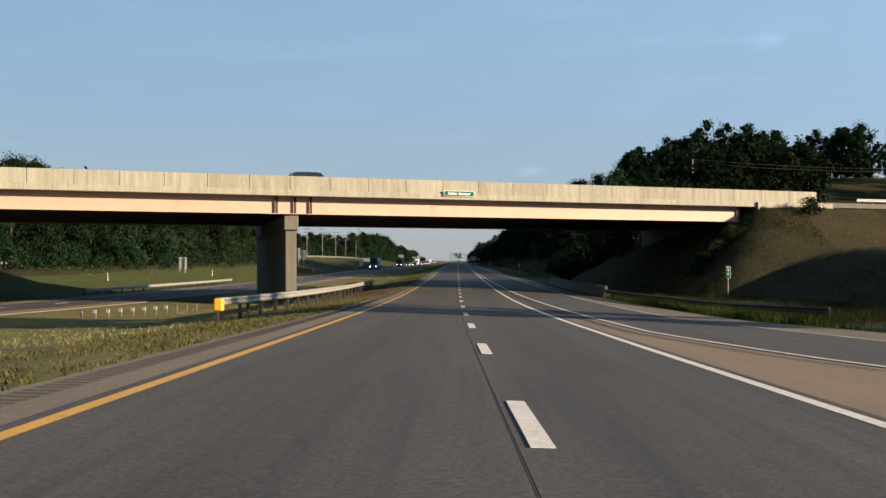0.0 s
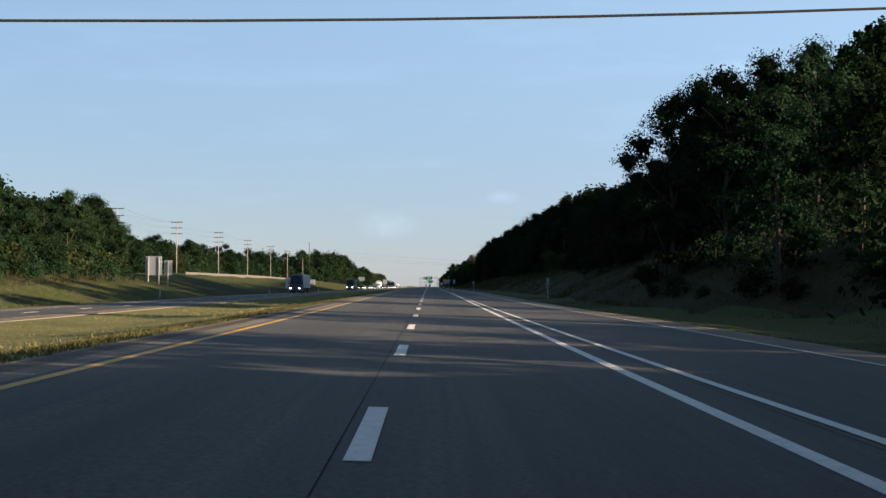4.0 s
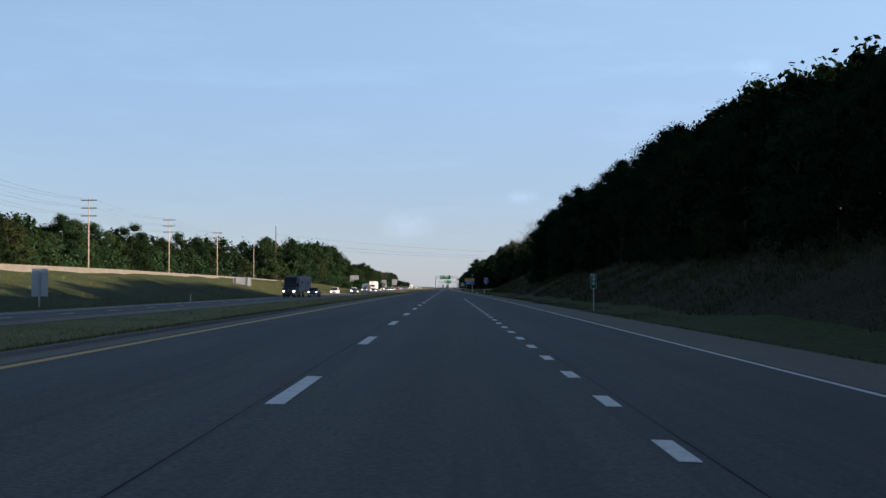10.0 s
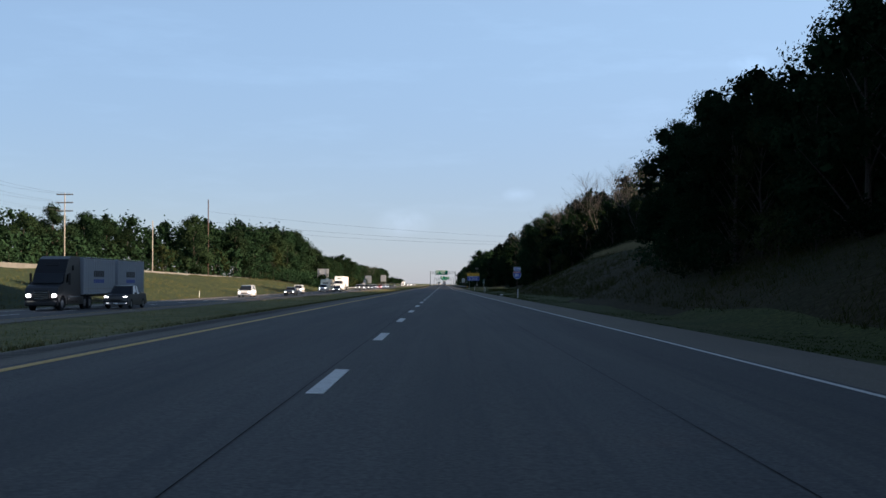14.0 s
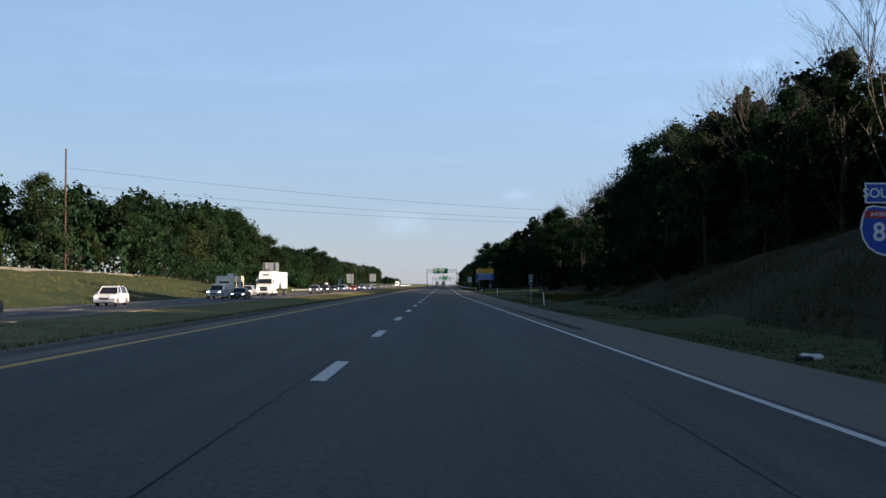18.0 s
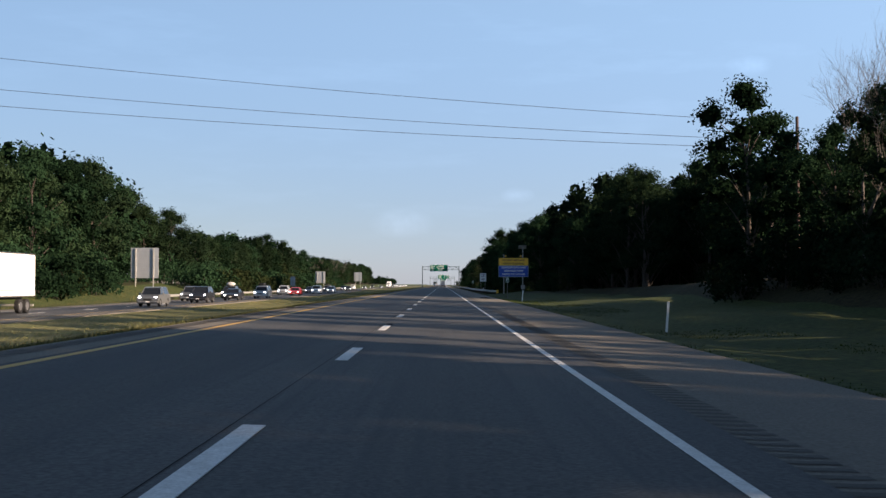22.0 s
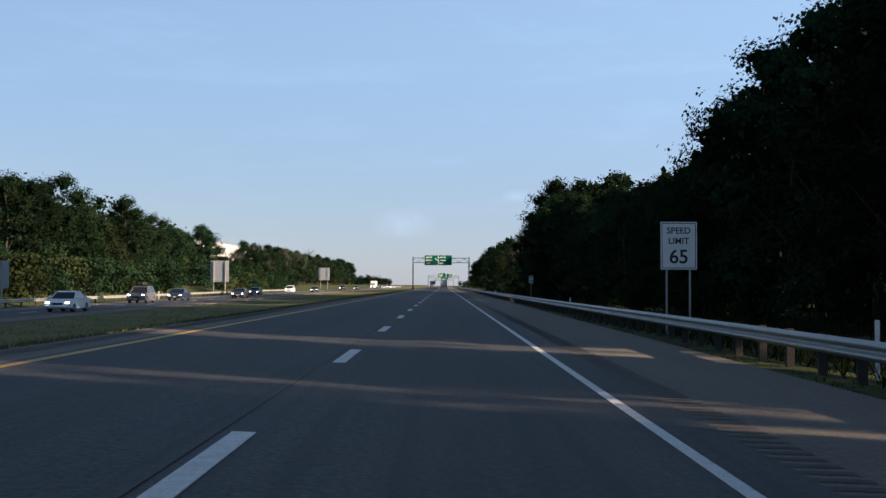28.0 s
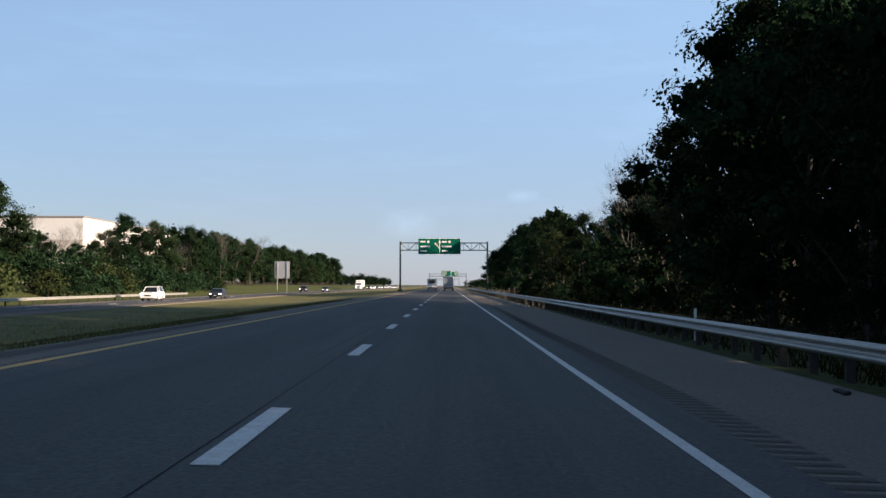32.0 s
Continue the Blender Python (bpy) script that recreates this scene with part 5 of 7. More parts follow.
def car(style, paint, label, m, lights=True, extra=None):
    t = thing({"sedan": "car", "suv": "car", "van": "car", "pickup": "pickup_truck"}[style], m, label, "pickup" if style == "pickup" else "car", "cars in the queue")
    P = "paint_" + paint
    if style == "sedan":
        w, wf, wr, r, belt, roof, ln = 0.90, -1.42, 1.38, 0.33, 0.94, 1.44, 2.38
        top = [(-2.38, 0.50), (-2.30, 0.68), (-2.0, 0.78), (-1.15, 0.93), (0.0, 0.95), (1.55, 1.0), (2.25, 0.98), (2.38, 0.80), (2.36, 0.42)]
        glass = [(-1.22, 0.92), (-0.40, 1.40), (0.10, 1.44), (0.75, 1.41), (1.72, 1.0)]
    elif style == "suv":
        w, wf, wr, r, belt, roof, ln = 0.94, -1.42, 1.40, 0.37, 1.06, 1.74, 2.35
        top = [(-2.35, 0.58), (-2.30, 0.88), (-2.05, 1.0), (-1.10, 1.08), (0.0, 1.08), (1.9, 1.10), (2.28, 1.08), (2.36, 0.85), (2.34, 0.5)]
        glass = [(-1.15, 1.06), (-0.50, 1.66), (0.0, 1.73), (1.7, 1.72), (2.22, 1.08)]
    elif style == "van":
        w, wf, wr, r, belt, roof, ln = 0.98, -1.55, 1.5, 0.34, 1.02, 1.76, 2.55
        top = [(-2.55, 0.52), (-2.50, 0.75), (-2.2, 0.90), (-1.55, 1.03), (0.0, 1.04), (2.2, 1.06), (2.5, 1.04), (2.56, 0.8), (2.52, 0.45)]
        glass = [(-1.62, 1.02), (-0.70, 1.66), (-0.2, 1.75), (2.0, 1.73), (2.44, 1.05)]
    else:
        w, wf, wr, r, belt, roof, ln = 0.98, -1.85, 1.75, 0.40, 1.14, 1.86, 2.85
        top = [(-2.85, 0.62), (-2.82, 0.98), (-2.6, 1.10), (-1.35, 1.16), (0.0, 1.16), (0.95, 1.18), (1.0, 1.20), (2.78, 1.20), (2.84, 1.0), (2.84, 0.6)]
        glass = [(-1.30, 1.14), (-0.62, 1.78), (-0.2, 1.85), (0.72, 1.84), (0.92, 1.18)]
    body = top + [(top[-1][0], 0.34)] + arch(wr, r * 1.16, r * 0.75)[::-1] + arch(wf, r * 1.16, r * 0.75)[::-1] + [(top[0][0] + 0.05, 0.34)]
    outline_solid(body, w, w * 0.95, 0.6, belt).ob("body", P, t, "painted body shell")
    outline_solid(glass, w * 0.93, w * 0.74, belt, roof).ob("cabin_glass", "car_glass", t, "dark tinted cabin windows")
    i0 = [k for k, p in enumerate(glass) if p[1] > roof - 0.10]
    rf = [glass[i] for i in i0]
    yr0, yr1 = rf[0][0] - 0.05, rf[-1][0] + 0.06
    Geo().sweep([[(sx * w * k, y, z) for sx in (-1, -0.6, 0, 0.6, 1)] + [(sx * w * k * 0.98, y, z - 0.05) for sx in (1, -1)] for y, z, k in ((yr0, roof - 0.05, 0.75), (yr0 + 0.3, roof + 0.012, 0.74), ((yr0 + yr1) / 2, roof + 0.025, 0.74), (yr1 - 0.2, roof + 0.008, 0.74), (yr1, roof - 0.05, 0.76))]).ob("roof", P, t)
    for sx in (-1, 1):
        for y0, y1 in ((glass[0][0], rf[0][0]), (0.05, 0.12), (glass[-1][0] - 0.12, rf[-1][0])):
            Geo().tube((sx * w * 0.935, y0, belt - 0.02), (sx * w * 0.745, y1, roof - 0.03), 0.035, n=5).ob("pillar", P, t)
        Geo().box(sx * (w + 0.10) - 0.10, sx * (w + 0.10) + 0.10, glass[0][0] + 0.25, glass[0][0] + 0.36, belt + 0.02, belt + 0.16, 0.03).ob("mirror", P, t)
        zf = top[1][1]
        Geo().box(sx * w * 0.76 - 0.14, sx * w * 0.76 + 0.14, top[1][0] - 0.05, top[1][0] + 0.14, zf - 0.09, zf + 0.02, 0.03).ob("headlight", "lamp_white" if lights else "lamp_clear", t, "lit headlight" if lights else "clear headlight")
        Geo().box(sx * w * 0.80 - 0.15, sx * w * 0.80 + 0.12, top[-2][0] - 0.08, top[-2][0] + 0.03, top[-2][1] - 0.05, top[-2][1] + 0.12, 0.02).ob("tail_light", "lamp_red", t, "red tail light")
        wheel(t, sx * (w - 0.10), wf, r, 0.21)
        wheel(t, sx * (w - 0.10), wr, r, 0.21)
        for yd in (-0.35, 0.75):
            Geo().box(sx * w * 0.972 - 0.015, sx * w * 0.972 + 0.015, yd, yd + 0.16, belt - 0.14, belt - 0.10, 0.006).ob("door_handle", "chrome", t)
    Geo().box(-w * 0.42, w * 0.42, top[0][0] - 0.03, top[0][0] + 0.06, top[0][1] - 0.02, top[0][1] + 0.15, 0.02).ob("grille", "black_trim", t, "dark front grille")
    Geo().box(-w * 0.96, w * 0.96, top[0][0] - 0.06, top[0][0] + 0.12, 0.32, 0.50, 0.05).ob("bumper", P if style != "pickup" else "chrome", t)
    Geo().box(-0.17, 0.17, top[0][0] - 0.075, top[0][0] - 0.062, 0.40, 0.48).ob("plate", "sign_white", t, "blank number plate")
    if style == "pickup":
        Geo().box(-w * 0.86, w * 0.86, 1.08, 2.70, 0.80, 1.205, 0.02).ob("bed", "black_trim", t, "dark open cargo bed")
    if extra == "cargo":
        Geo().sweep([[(math.cos(a) * 0.55 * k, y, roof + 0.28 + math.sin(a) * 0.28 * k) for a in [j * math.tau / 10 for j in range(10)]] for y, k in ((-0.5, 0.6), (-0.35, 1.0), (0.5, 1.05), (1.2, 0.95), (1.4, 0.5))]).ob("roof_bag", "cargo_cloth", t, "bulky grey luggage bag on the roof", True)
    if extra == "rack":
        for y in (-0.1, 1.1):
            Geo().tube((-0.6, y, roof + 0.1), (0.6, y, roof + 0.1), 0.025, n=6).ob("roof_bar", "black_trim", t)
        Geo().box(-0.4, 0.3, -0.4, 1.3, roof + 0.12, roof + 0.42, 0.08).ob("roof_box", "black_trim", t, "black roof box")
    return t


def semi(paint, trailer, label, m, lengths=(13.5,), day=False):
    """A tractor with one or more box trailers."""
    t = thing("semi_truck", m, label, "truck", "trucks")
    P = "paint_" + paint
    cab = [(-0.10, 0.62), (-0.14, 1.30), (0.0, 1.66), (0.35, 1.84), (1.22, 2.02), (1.72, 2.82), (1.95, 3.10), (2.62, 3.86), (3.3, 4.10), (5.25, 4.12), (5.25, 0.62), (4.9, 0.50), (2.0, 0.50)] + arch(1.02, 0.64, 0.52)[::-1] + [(0.25, 0.62)]
    outline_solid(cab, 1.22, 1.12, 1.2, 4.1).ob("cab", P, t, "painted sleeper cab")
    outline_solid([(1.16, 2.05), (1.66, 2.80), (2.0, 2.80), (1.5, 2.05)], 1.10, 1.06, 2.05, 2.8).ob("windscreen", "car_glass", t, "dark windscreen")
    outline_solid([(2.13, 3.36), (2.33, 3.59), (2.45, 3.55), (2.25, 3.32)], 0.50, 0.50).ob("roof_vent", "black_trim", t, "dark vent in the roof fairing")
    gr = Geo().box(-0.60, 0.60, -0.20, -0.02, 0.80, 1.52, 0.06).ob("grille", "black_trim", t, "dark radiator grille")
    for k in range(4):
        Geo().box(-0.54, 0.54, -0.215, -0.203, 0.88 + 0.155 * k, 0.905 + 0.155 * k).ob("grille_bar", "chrome", gr, "thin bright grille bar")
    Geo().box(-1.22, 1.22, -0.30, 0.14, 0.34, 0.72, 0.09).ob("bumper", P, t)
    Geo().box(-0.75, 0.75, -0.312, -0.302, 0.42, 0.58).ob("air_intake", "black_trim", t, "dark opening in the bumper")
    for sx in (-1, 1):
        Geo().box(sx * 0.95 - 0.17, sx * 0.95 + 0.17, -0.20, 0.12, 1.00, 1.24, 0.06).ob("headlight", "lamp_white", t, "lit headlight")
        sw = outline_solid([(1.80, 2.08), (2.02, 2.72), (2.75, 2.72), (2.75, 2.08)], 0.02).ob("side_window", "car_glass", t, "dark side window")
        sw.matrix_basis = pose(sx * 1.19, 0, 0)
        Geo().box(sx * 1.16 - 0.02, sx * 1.16 + 0.02, 3.3, 3.6, 3.0, 3.4, 0.02).ob("sleeper_window", "car_glass", t)
        for z0, z1 in ((2.18, 2.80), (1.90, 2.14)):
            Geo().box(sx * 1.46 - 0.09, sx * 1.46 + 0.09, 1.70, 1.80, z0, z1, 0.04).ob("mirror", P, t)
        Geo().tube((sx * 1.2, 1.76, 2.16), (sx * 1.5, 1.76, 2.16), 0.03, n=6).ob("mirror_arm", "black_trim", t)
        sk = Geo().box(sx * 1.20 - 0.04, sx * 1.20 + 0.04, 2.05, 5.9, 0.42, 1.02, 0.03).ob("side_skirt", P, t, "painted skirt over the fuel tank")
        for y in (2.9, 3.9):
            Geo().box(sx * 1.24 - 0.012, sx * 1.24 + 0.012, y, y + 0.5, 0.62, 0.68).ob("step_slot", "black_trim", sk)
        for y in (1.02, 6.4, 7.7):
            wheel(t, sx * 1.03, y, 0.51, 0.32)
    Geo().box(-0.42, 0.42, 0.5, 8.0, 0.62, 0.92, 0.02).ob("chassis", "black_trim", t, "black chassis rails")
    y0 = 5.75
    for k, ln in enumerate(lengths):
        b = Geo().box(-1.29, 1.29, y0, y0 + ln, 1.12, 4.08, 0.05).ob("trailer_box", "paint_" + trailer, t, "pale box trailer")
        for sx in (-1, 1):
            for q in np.arange(0.6, ln - 0.3, 0.6 if trailer == "trailer" else 1.22):
                Geo().box(sx * 1.294 - 0.012, sx * 1.294 + 0.012, y0 + q, y0 + q + 0.05, 1.22, 4.0).ob("seam_strip", "paint_" + trailer, b)
            Geo().box(sx * 1.294 - 0.014, sx * 1.294 + 0.014, y0 + 0.1, y0 + ln - 0.1, 1.55, 1.62).ob("rub_rail", "galvanised", b)
        for sx in (-1, 1):
            for z in (1.14, 4.02):
                Geo().box(sx * 1.30 - 0.03, sx * 1.30 + 0.03, y0, y0 + ln, z, z + 0.07, 0.01).ob("edge_rail", "chrome", b)
        if trailer == "trailer":
            for z, hh in ((2.55, 0.5), (2.05, 0.3)):
                Geo().box(1.296, 1.302, y0 + ln * 0.3, y0 + ln * 0.62, z, z + hh).ob("emblem", "sign_blue" if hh < 0.4 else "black_trim", b, "plain painted emblem")
        Geo().box(-0.5, 0.5, y0 + 0.6, y0 + ln - 0.3, 0.95, 1.12, 0.02).ob("trailer_frame", "black_trim", t)
        for sx in (-1, 1):
            for y in ((ln - 2.4, ln - 1.15) if ln > 10 else (ln - 1.3,)):
                wheel(t, sx * 1.03, y0 + y, 0.5, 0.32)
        Geo().box(-1.2, 1.2, y0 + ln - 0.1, y0 + ln + 0.02, 0.45, 0.6, 0.02).ob("rear_guard", "galvanised", t)
        y0 += ln + 0.9
    return t


def opp(lane, y, turn=0.0):
    """A place on the opposite carriageway: lane 0 inner, 1 outer."""
    return pose(float(opp_centre(y) + bend(y)) + (1.85 if lane == 0 else -1.85), y, float(road_z(y)) + OPP_Z, math.degrees(math.atan(grade(y))), 0, turn)


semi("blue", "white", "dark blue semi truck with a white box trailer on the highway", opp(1, 384))
semi("black", "trailer", "dark semi truck pulling two pale grey box trailers", opp(1, 557), (8.7, 8.7))
car("pickup", "black", "black pickup truck in the inner lane beside a semi truck", opp(0, 566))
car("van", "white", "white minivan with lit headlights", opp(1, 646))
car("sedan", "black", "dark sedan on the opposite carriageway", opp(0, 668))
car("suv", "white", "white sport utility car with lit headlights", opp(1, 708))
car("sedan", "black", "dark sedan in the inner lane beside a caravan", opp(0, 753))
car("pickup", "silver", "silver pickup truck towing a caravan", opp(1, 757))
# caravan
cv = thing("caravan", opp(1, 761.2), "cream travel trailer with rounded front behind a pickup", "caravan")
outline_solid([(0.0, 0.75), (0.05, 1.9), (0.5, 2.75), (1.1, 3.05), (8.3, 3.1), (8.6, 2.9), (8.6, 0.75), (7.6, 0.6), (0.8, 0.6)], 1.22, 1.20).ob("body", "paint_cream", cv, "cream trailer body")
for y0, y1 in ((1.2, 2.2), (3.4, 4.0), (6.4, 7.6)):
    w = Geo().box(1.205, 1.235, y0, y1, 1.6, 2.3, 0.01).ob("window", "car_glass", cv, "dark window")
Geo().box(1.205, 1.24, 4.7, 5.4, 0.8, 2.6, 0.01).ob("door", "sign_white", cv)
Geo().box(1.212, 1.225, 0.4, 8.5, 1.15, 1.32).ob("stripe", "rust_steel", cv, "dark side stripe")
Geo().box(-0.7, 0.7, 0.12, 0.35, 1.7, 2.3, 0.02).ob("front_window", "car_glass", cv)
Geo().box(-0.35, 0.35, 4.2, 5.0, 3.08, 3.4, 0.06).ob("roof_unit", "white_plastic", cv, "white roof air conditioner")
Geo().tube((0, -1.1, 0.62), (0, 0.9, 0.66), 0.06, n=6).ob("tow_bar", "black_trim", cv)
for sx in (-1, 1):
    wheel(cv, sx * 1.05, 4.6, 0.34, 0.2)
    wheel(cv, sx * 1.05, 5.4, 0.34, 0.2)
car("suv", "silver", "silver sport utility car with lit headlights", opp(1, 780))
semi("white", "white", "white semi truck with a white box trailer", opp(1, 796))
car("suv", "grey", "grey sport utility car in the inner lane", opp(0, 839))
car("suv", "black", "black sport utility car with lit headlights", opp(0, 860))
car("suv", "grey", "grey sport utility car in slow traffic", opp(1, 872))
car("sedan", "black", "black sedan with lit headlights", opp(0, 879))
car("suv", "black", "black sport utility car with a roof luggage bag", opp(1, 897), extra="cargo")
car("suv", "silver", "pale silver sport utility car with a roof box", opp(0, 902), extra="rack")
car("suv", "black", "dark sport utility car in slow traffic", opp(1, 928))
car("sedan", "red", "bright red sedan in slow traffic", opp(0, 940))
car("suv", "silver", "silver sport utility car in slow traffic", opp(1, 952))
car("suv", "white", "white sport utility car in slow traffic", opp(0, 975))
car("sedan", "blue", "dark blue sedan with lit headlights", opp(1, 996))
car("sedan", "white", "white sedan with a chrome grille", opp(0, 1012))
car("suv", "grey", "dark grey sport utility car with a roof box", opp(1, 1050), extra="rack")
car("sedan", "blue", "dark blue sedan with lit headlights", opp(1, 1070))
car("sedan", "black", "black sedan with lit headlights", opp(0, 1098))
car("sedan", "black", "black sedan with lit headlights", opp(1, 1147))
car("suv", "white", "white sport utility car far along the highway", opp(1, 1205))
car("sedan", "black", "dark sedan far along the highway", opp(0, 1230))
car("suv", "black", "dark sport utility car far along the highway", opp(1, 1372))
car("sedan", "black", "dark sedan far along the highway", opp(0, 1392))
semi("white", "white", "white semi truck far along the highway", opp(1, 1560))
for k in range(9):
    car(("sedan", "suv")[k % 2], ("white", "black", "silver", "grey")[k % 4], "distant car in the line of slow traffic", opp(k % 2, 1600 + 31 * k))


def ahead(lat, y):
    return pose(float(bend(y)) + lat, y, float(surf(lat, y)), 0, math.degrees(math.atan(CROSS)), 180)


# traffic far ahead, seen from behind
bt = thing("box_truck", ahead(1.85, 1322), "white box truck seen from behind on the highway", "truck", "trucks")
outline_solid([(-3.3, 0.5), (-3.35, 1.1), (-2.6, 1.35), (-1.9, 2.15), (-1.3, 2.3), (-1.3, 0.5)], 1.0, 0.9).ob("cab", "paint_white", bt, "white cab")
Geo().box(-1.16, 1.16, -1.25, 3.6, 0.85, 3.25, 0.05).ob("box", "paint_white", bt, "white cargo box")
Geo().box(-1.05, 1.05, 3.6, 3.64, 0.95, 3.1, 0.01).ob("rear_door", "paint_trailer", bt, "pale roller door")
Geo().box(-1.1, 1.1, 3.3, 3.75, 0.5, 0.8, 0.03).ob("bumper", "black_trim", bt)
for sx in (-1, 1):
    Geo().box(sx * 1.0 - 0.1, sx * 1.0 + 0.1, 3.64, 3.72, 0.85, 1.0).ob("tail_light", "lamp_red", bt)
    wheel(bt, sx * 0.9, -2.3, 0.4, 0.26)
    wheel(bt, sx * 0.95, 2.2, 0.4, 0.3)
bv = thing("camper_van", ahead(-1.95, 1330), "pale camper pickup seen from behind on the highway", "van", "trucks")
outline_solid([(-2.8, 0.5), (-2.85, 1.0), (-1.6, 1.2), (-0.9, 1.9), (-0.6, 2.0), (2.6, 2.0), (2.7, 0.5)], 1.0, 0.95).ob("body", "paint_white", bv, "white body")
Geo().box(-1.05, 1.05, -1.0, 2.72, 1.5, 2.65, 0.12).ob("camper_top", "paint_cream", bv, "cream camper shell")
Geo().box(-0.7, 0.7, 2.70, 2.75, 1.6, 2.3, 0.02).ob("rear_window", "car_glass", bv)
Geo().box(-1.0, 1.0, 2.6, 2.85, 0.45, 0.7, 0.04).ob("bumper", "black_trim", bv)
for sx in (-1, 1):
    Geo().box(sx * 0.88 - 0.08, sx * 0.88 + 0.08, 2.68, 2.74, 0.95, 1.3).ob("tail_light", "lamp_red", bv)
    wheel(bv, sx * 0.88, -1.8, 0.38, 0.24)
    wheel(bv, sx * 0.88, 1.7, 0.38, 0.24)
# a car on the overpass
car("suv", "black", "black sport utility car on the overpass", BM @ pose(-11.8, 4.2, DECK, 0, 0, 90), lights=False)

# ---- trees ----


def crown_arrays(seed, h, width, base, n_lobes, n_leaves, leaf, kind="round"):
    """Leaves of a crown: lobes round the trunk, leaves in clumps on and in each lobe."""
    r = np.random.default_rng(seed)
    lob = []
    for k in range(n_lobes):
        t = (k + 0.5) / n_lobes
        z = base + (h - base) * (0.10 + 0.86 * t)
        if kind == "cone":
            rad = width * 0.5 * (1.02 - t) ** 0.8
        else:
            rad = width * 0.5 * math.sin(math.pi * min(0.24 + 0.70 * t, 0.96)) ** 0.7
        a = k * 2.4 + r.uniform(-0.6, 0.6)
        d = rad * r.uniform(0.35, 0.85) * (1 if t < 0.9 else 0.3)
        s = width * r.uniform(0.13, 0.23) * (0.75 if t > 0.8 else 1.0) * (20 / n_lobes) ** 0.5
        lob.append((math.cos(a) * d, math.sin(a) * d, z, s, s * r.uniform(0.6, 0.95)))
    lob = np.array(lob)
    per = r.integers(0, n_lobes, n_leaves // 9)
    d = r.normal(size=(len(per), 3))
    d /= np.linalg.norm(d, axis=1)[:, None]
    d[:, 2] = np.where(d[:, 2] < -0.35, -d[:, 2] * 0.5, d[:, 2])
    c = lob[per, :3] + d * lob[per, 3:4] * np.array([1, 1, 0.85]) * r.uniform(0.55, 1.08, (len(per), 1))
    p = np.repeat(c, 9, 0) + r.normal(size=(len(c) * 9, 3)) * leaf * np.array([1.15, 1.15, 0.8])
    m = n_leaves // 6
    k = r.integers(0, n_lobes, m)
    out = np.repeat(d, 9, 0) + r.normal(size=(len(c) * 9, 3)) * 0.42 + np.array([0, 0, 0.25])
    e = r.normal(size=(m, 3))
    core = lob[k, :3] + e / np.linalg.norm(e, axis=1)[:, None] * lob[k, 3:4] * r.uniform(0.0, 0.48, (m, 1))
    return p, lob, core, out


def leaf_quads(p, size, seed, out=None):
    """Pointed leaves (rhombs) at the points p, facing out where a direction is given."""
    r = np.random.default_rng(seed)
    n = len(p)
    a = r.normal(size=(n, 3))
    a /= np.linalg.norm(a, axis=1)[:, None]
    face = r.normal(size=(n, 3)) if out is None else out
    b = np.cross(a, face)
    b /= np.linalg.norm(b, axis=1)[:, None] + 1e-9
    if out is not None:
        a = np.cross(face, b)
        a /= np.linalg.norm(a, axis=1)[:, None] + 1e-9
    s = size * r.uniform(0.6, 1.25, (n, 1))
    v = np.stack([p - a * s * 0.62, p + b * s * 0.40, p + a * s * 0.62, p - b * s * 0.40], 1).reshape(-1, 3)
    return v, np.arange(4 * n).reshape(n, 4)


def trunk_geo(h, base, lob, r0, seed, lean=0.03):
    r = random.Random(seed)
    g = Geo()
    pts = [Vector((0, 0, -0.6))]
    top = h * 0.8
    for k in range(1, 6):
        pts.append(Vector((r.uniform(-1, 1) * lean * h * k / 5, r.uniform(-1, 1) * lean * h * k / 5, top * k / 5)))
    for k in range(5):
        g.tube(pts[k], pts[k + 1], r0 * (1.25 if k == 0 else 1 - k * 0.17), r0 * (1 - (k + 1) * 0.17), n=7, caps=False)
    for x, y, z, s, _ in lob:
        zb = max(base * 0.6, z - max(abs(x), abs(y)) * 1.1 - 0.4)
        t = min(max(zb / top, 0), 0.98) * 5
        i = min(int(t), 4)
        start = pts[i].lerp(pts[i + 1], t - i)
        mid = start.lerp(Vector((x, y, z)), 0.5) + Vector((0, 0, 0.1 * s))
        g.tube(start, mid, r0 * 0.30, r0 * 0.18, n=4, caps=False)
        g.tube(mid, (x, y, z), r0 * 0.18, r0 * 0.05, n=4, caps=False)
    return g


def make_tree(seed, h, width, base, lobes, leaves, leaf, mat_name, label, kind="round", bark="bark", name="tree"):
    p, lob, core, out = crown_arrays(seed, h, width, base, lobes, leaves, leaf, kind)
    t = thing(name, pose(0, 0, 0), label, "tree" if name == "tree" else name, "roadside trees" if name == "tree" else "roadside bushes")
    trunk_geo(h, base, lob, 0.012 * h + 0.04, seed).ob("trunk" if name == "tree" else "stem", bark, t, "furrowed dark trunk and limbs" if bark == "bark" else "")
    v = np.concatenate([leaf_quads(p, leaf, seed + 1, out)[0], leaf_quads(core, width * 0.066, seed + 2)[0]])
    q = np.arange(len(v)).reshape(-1, 4)
    array_ob("crown", v, q, mat_name, t)
    return t


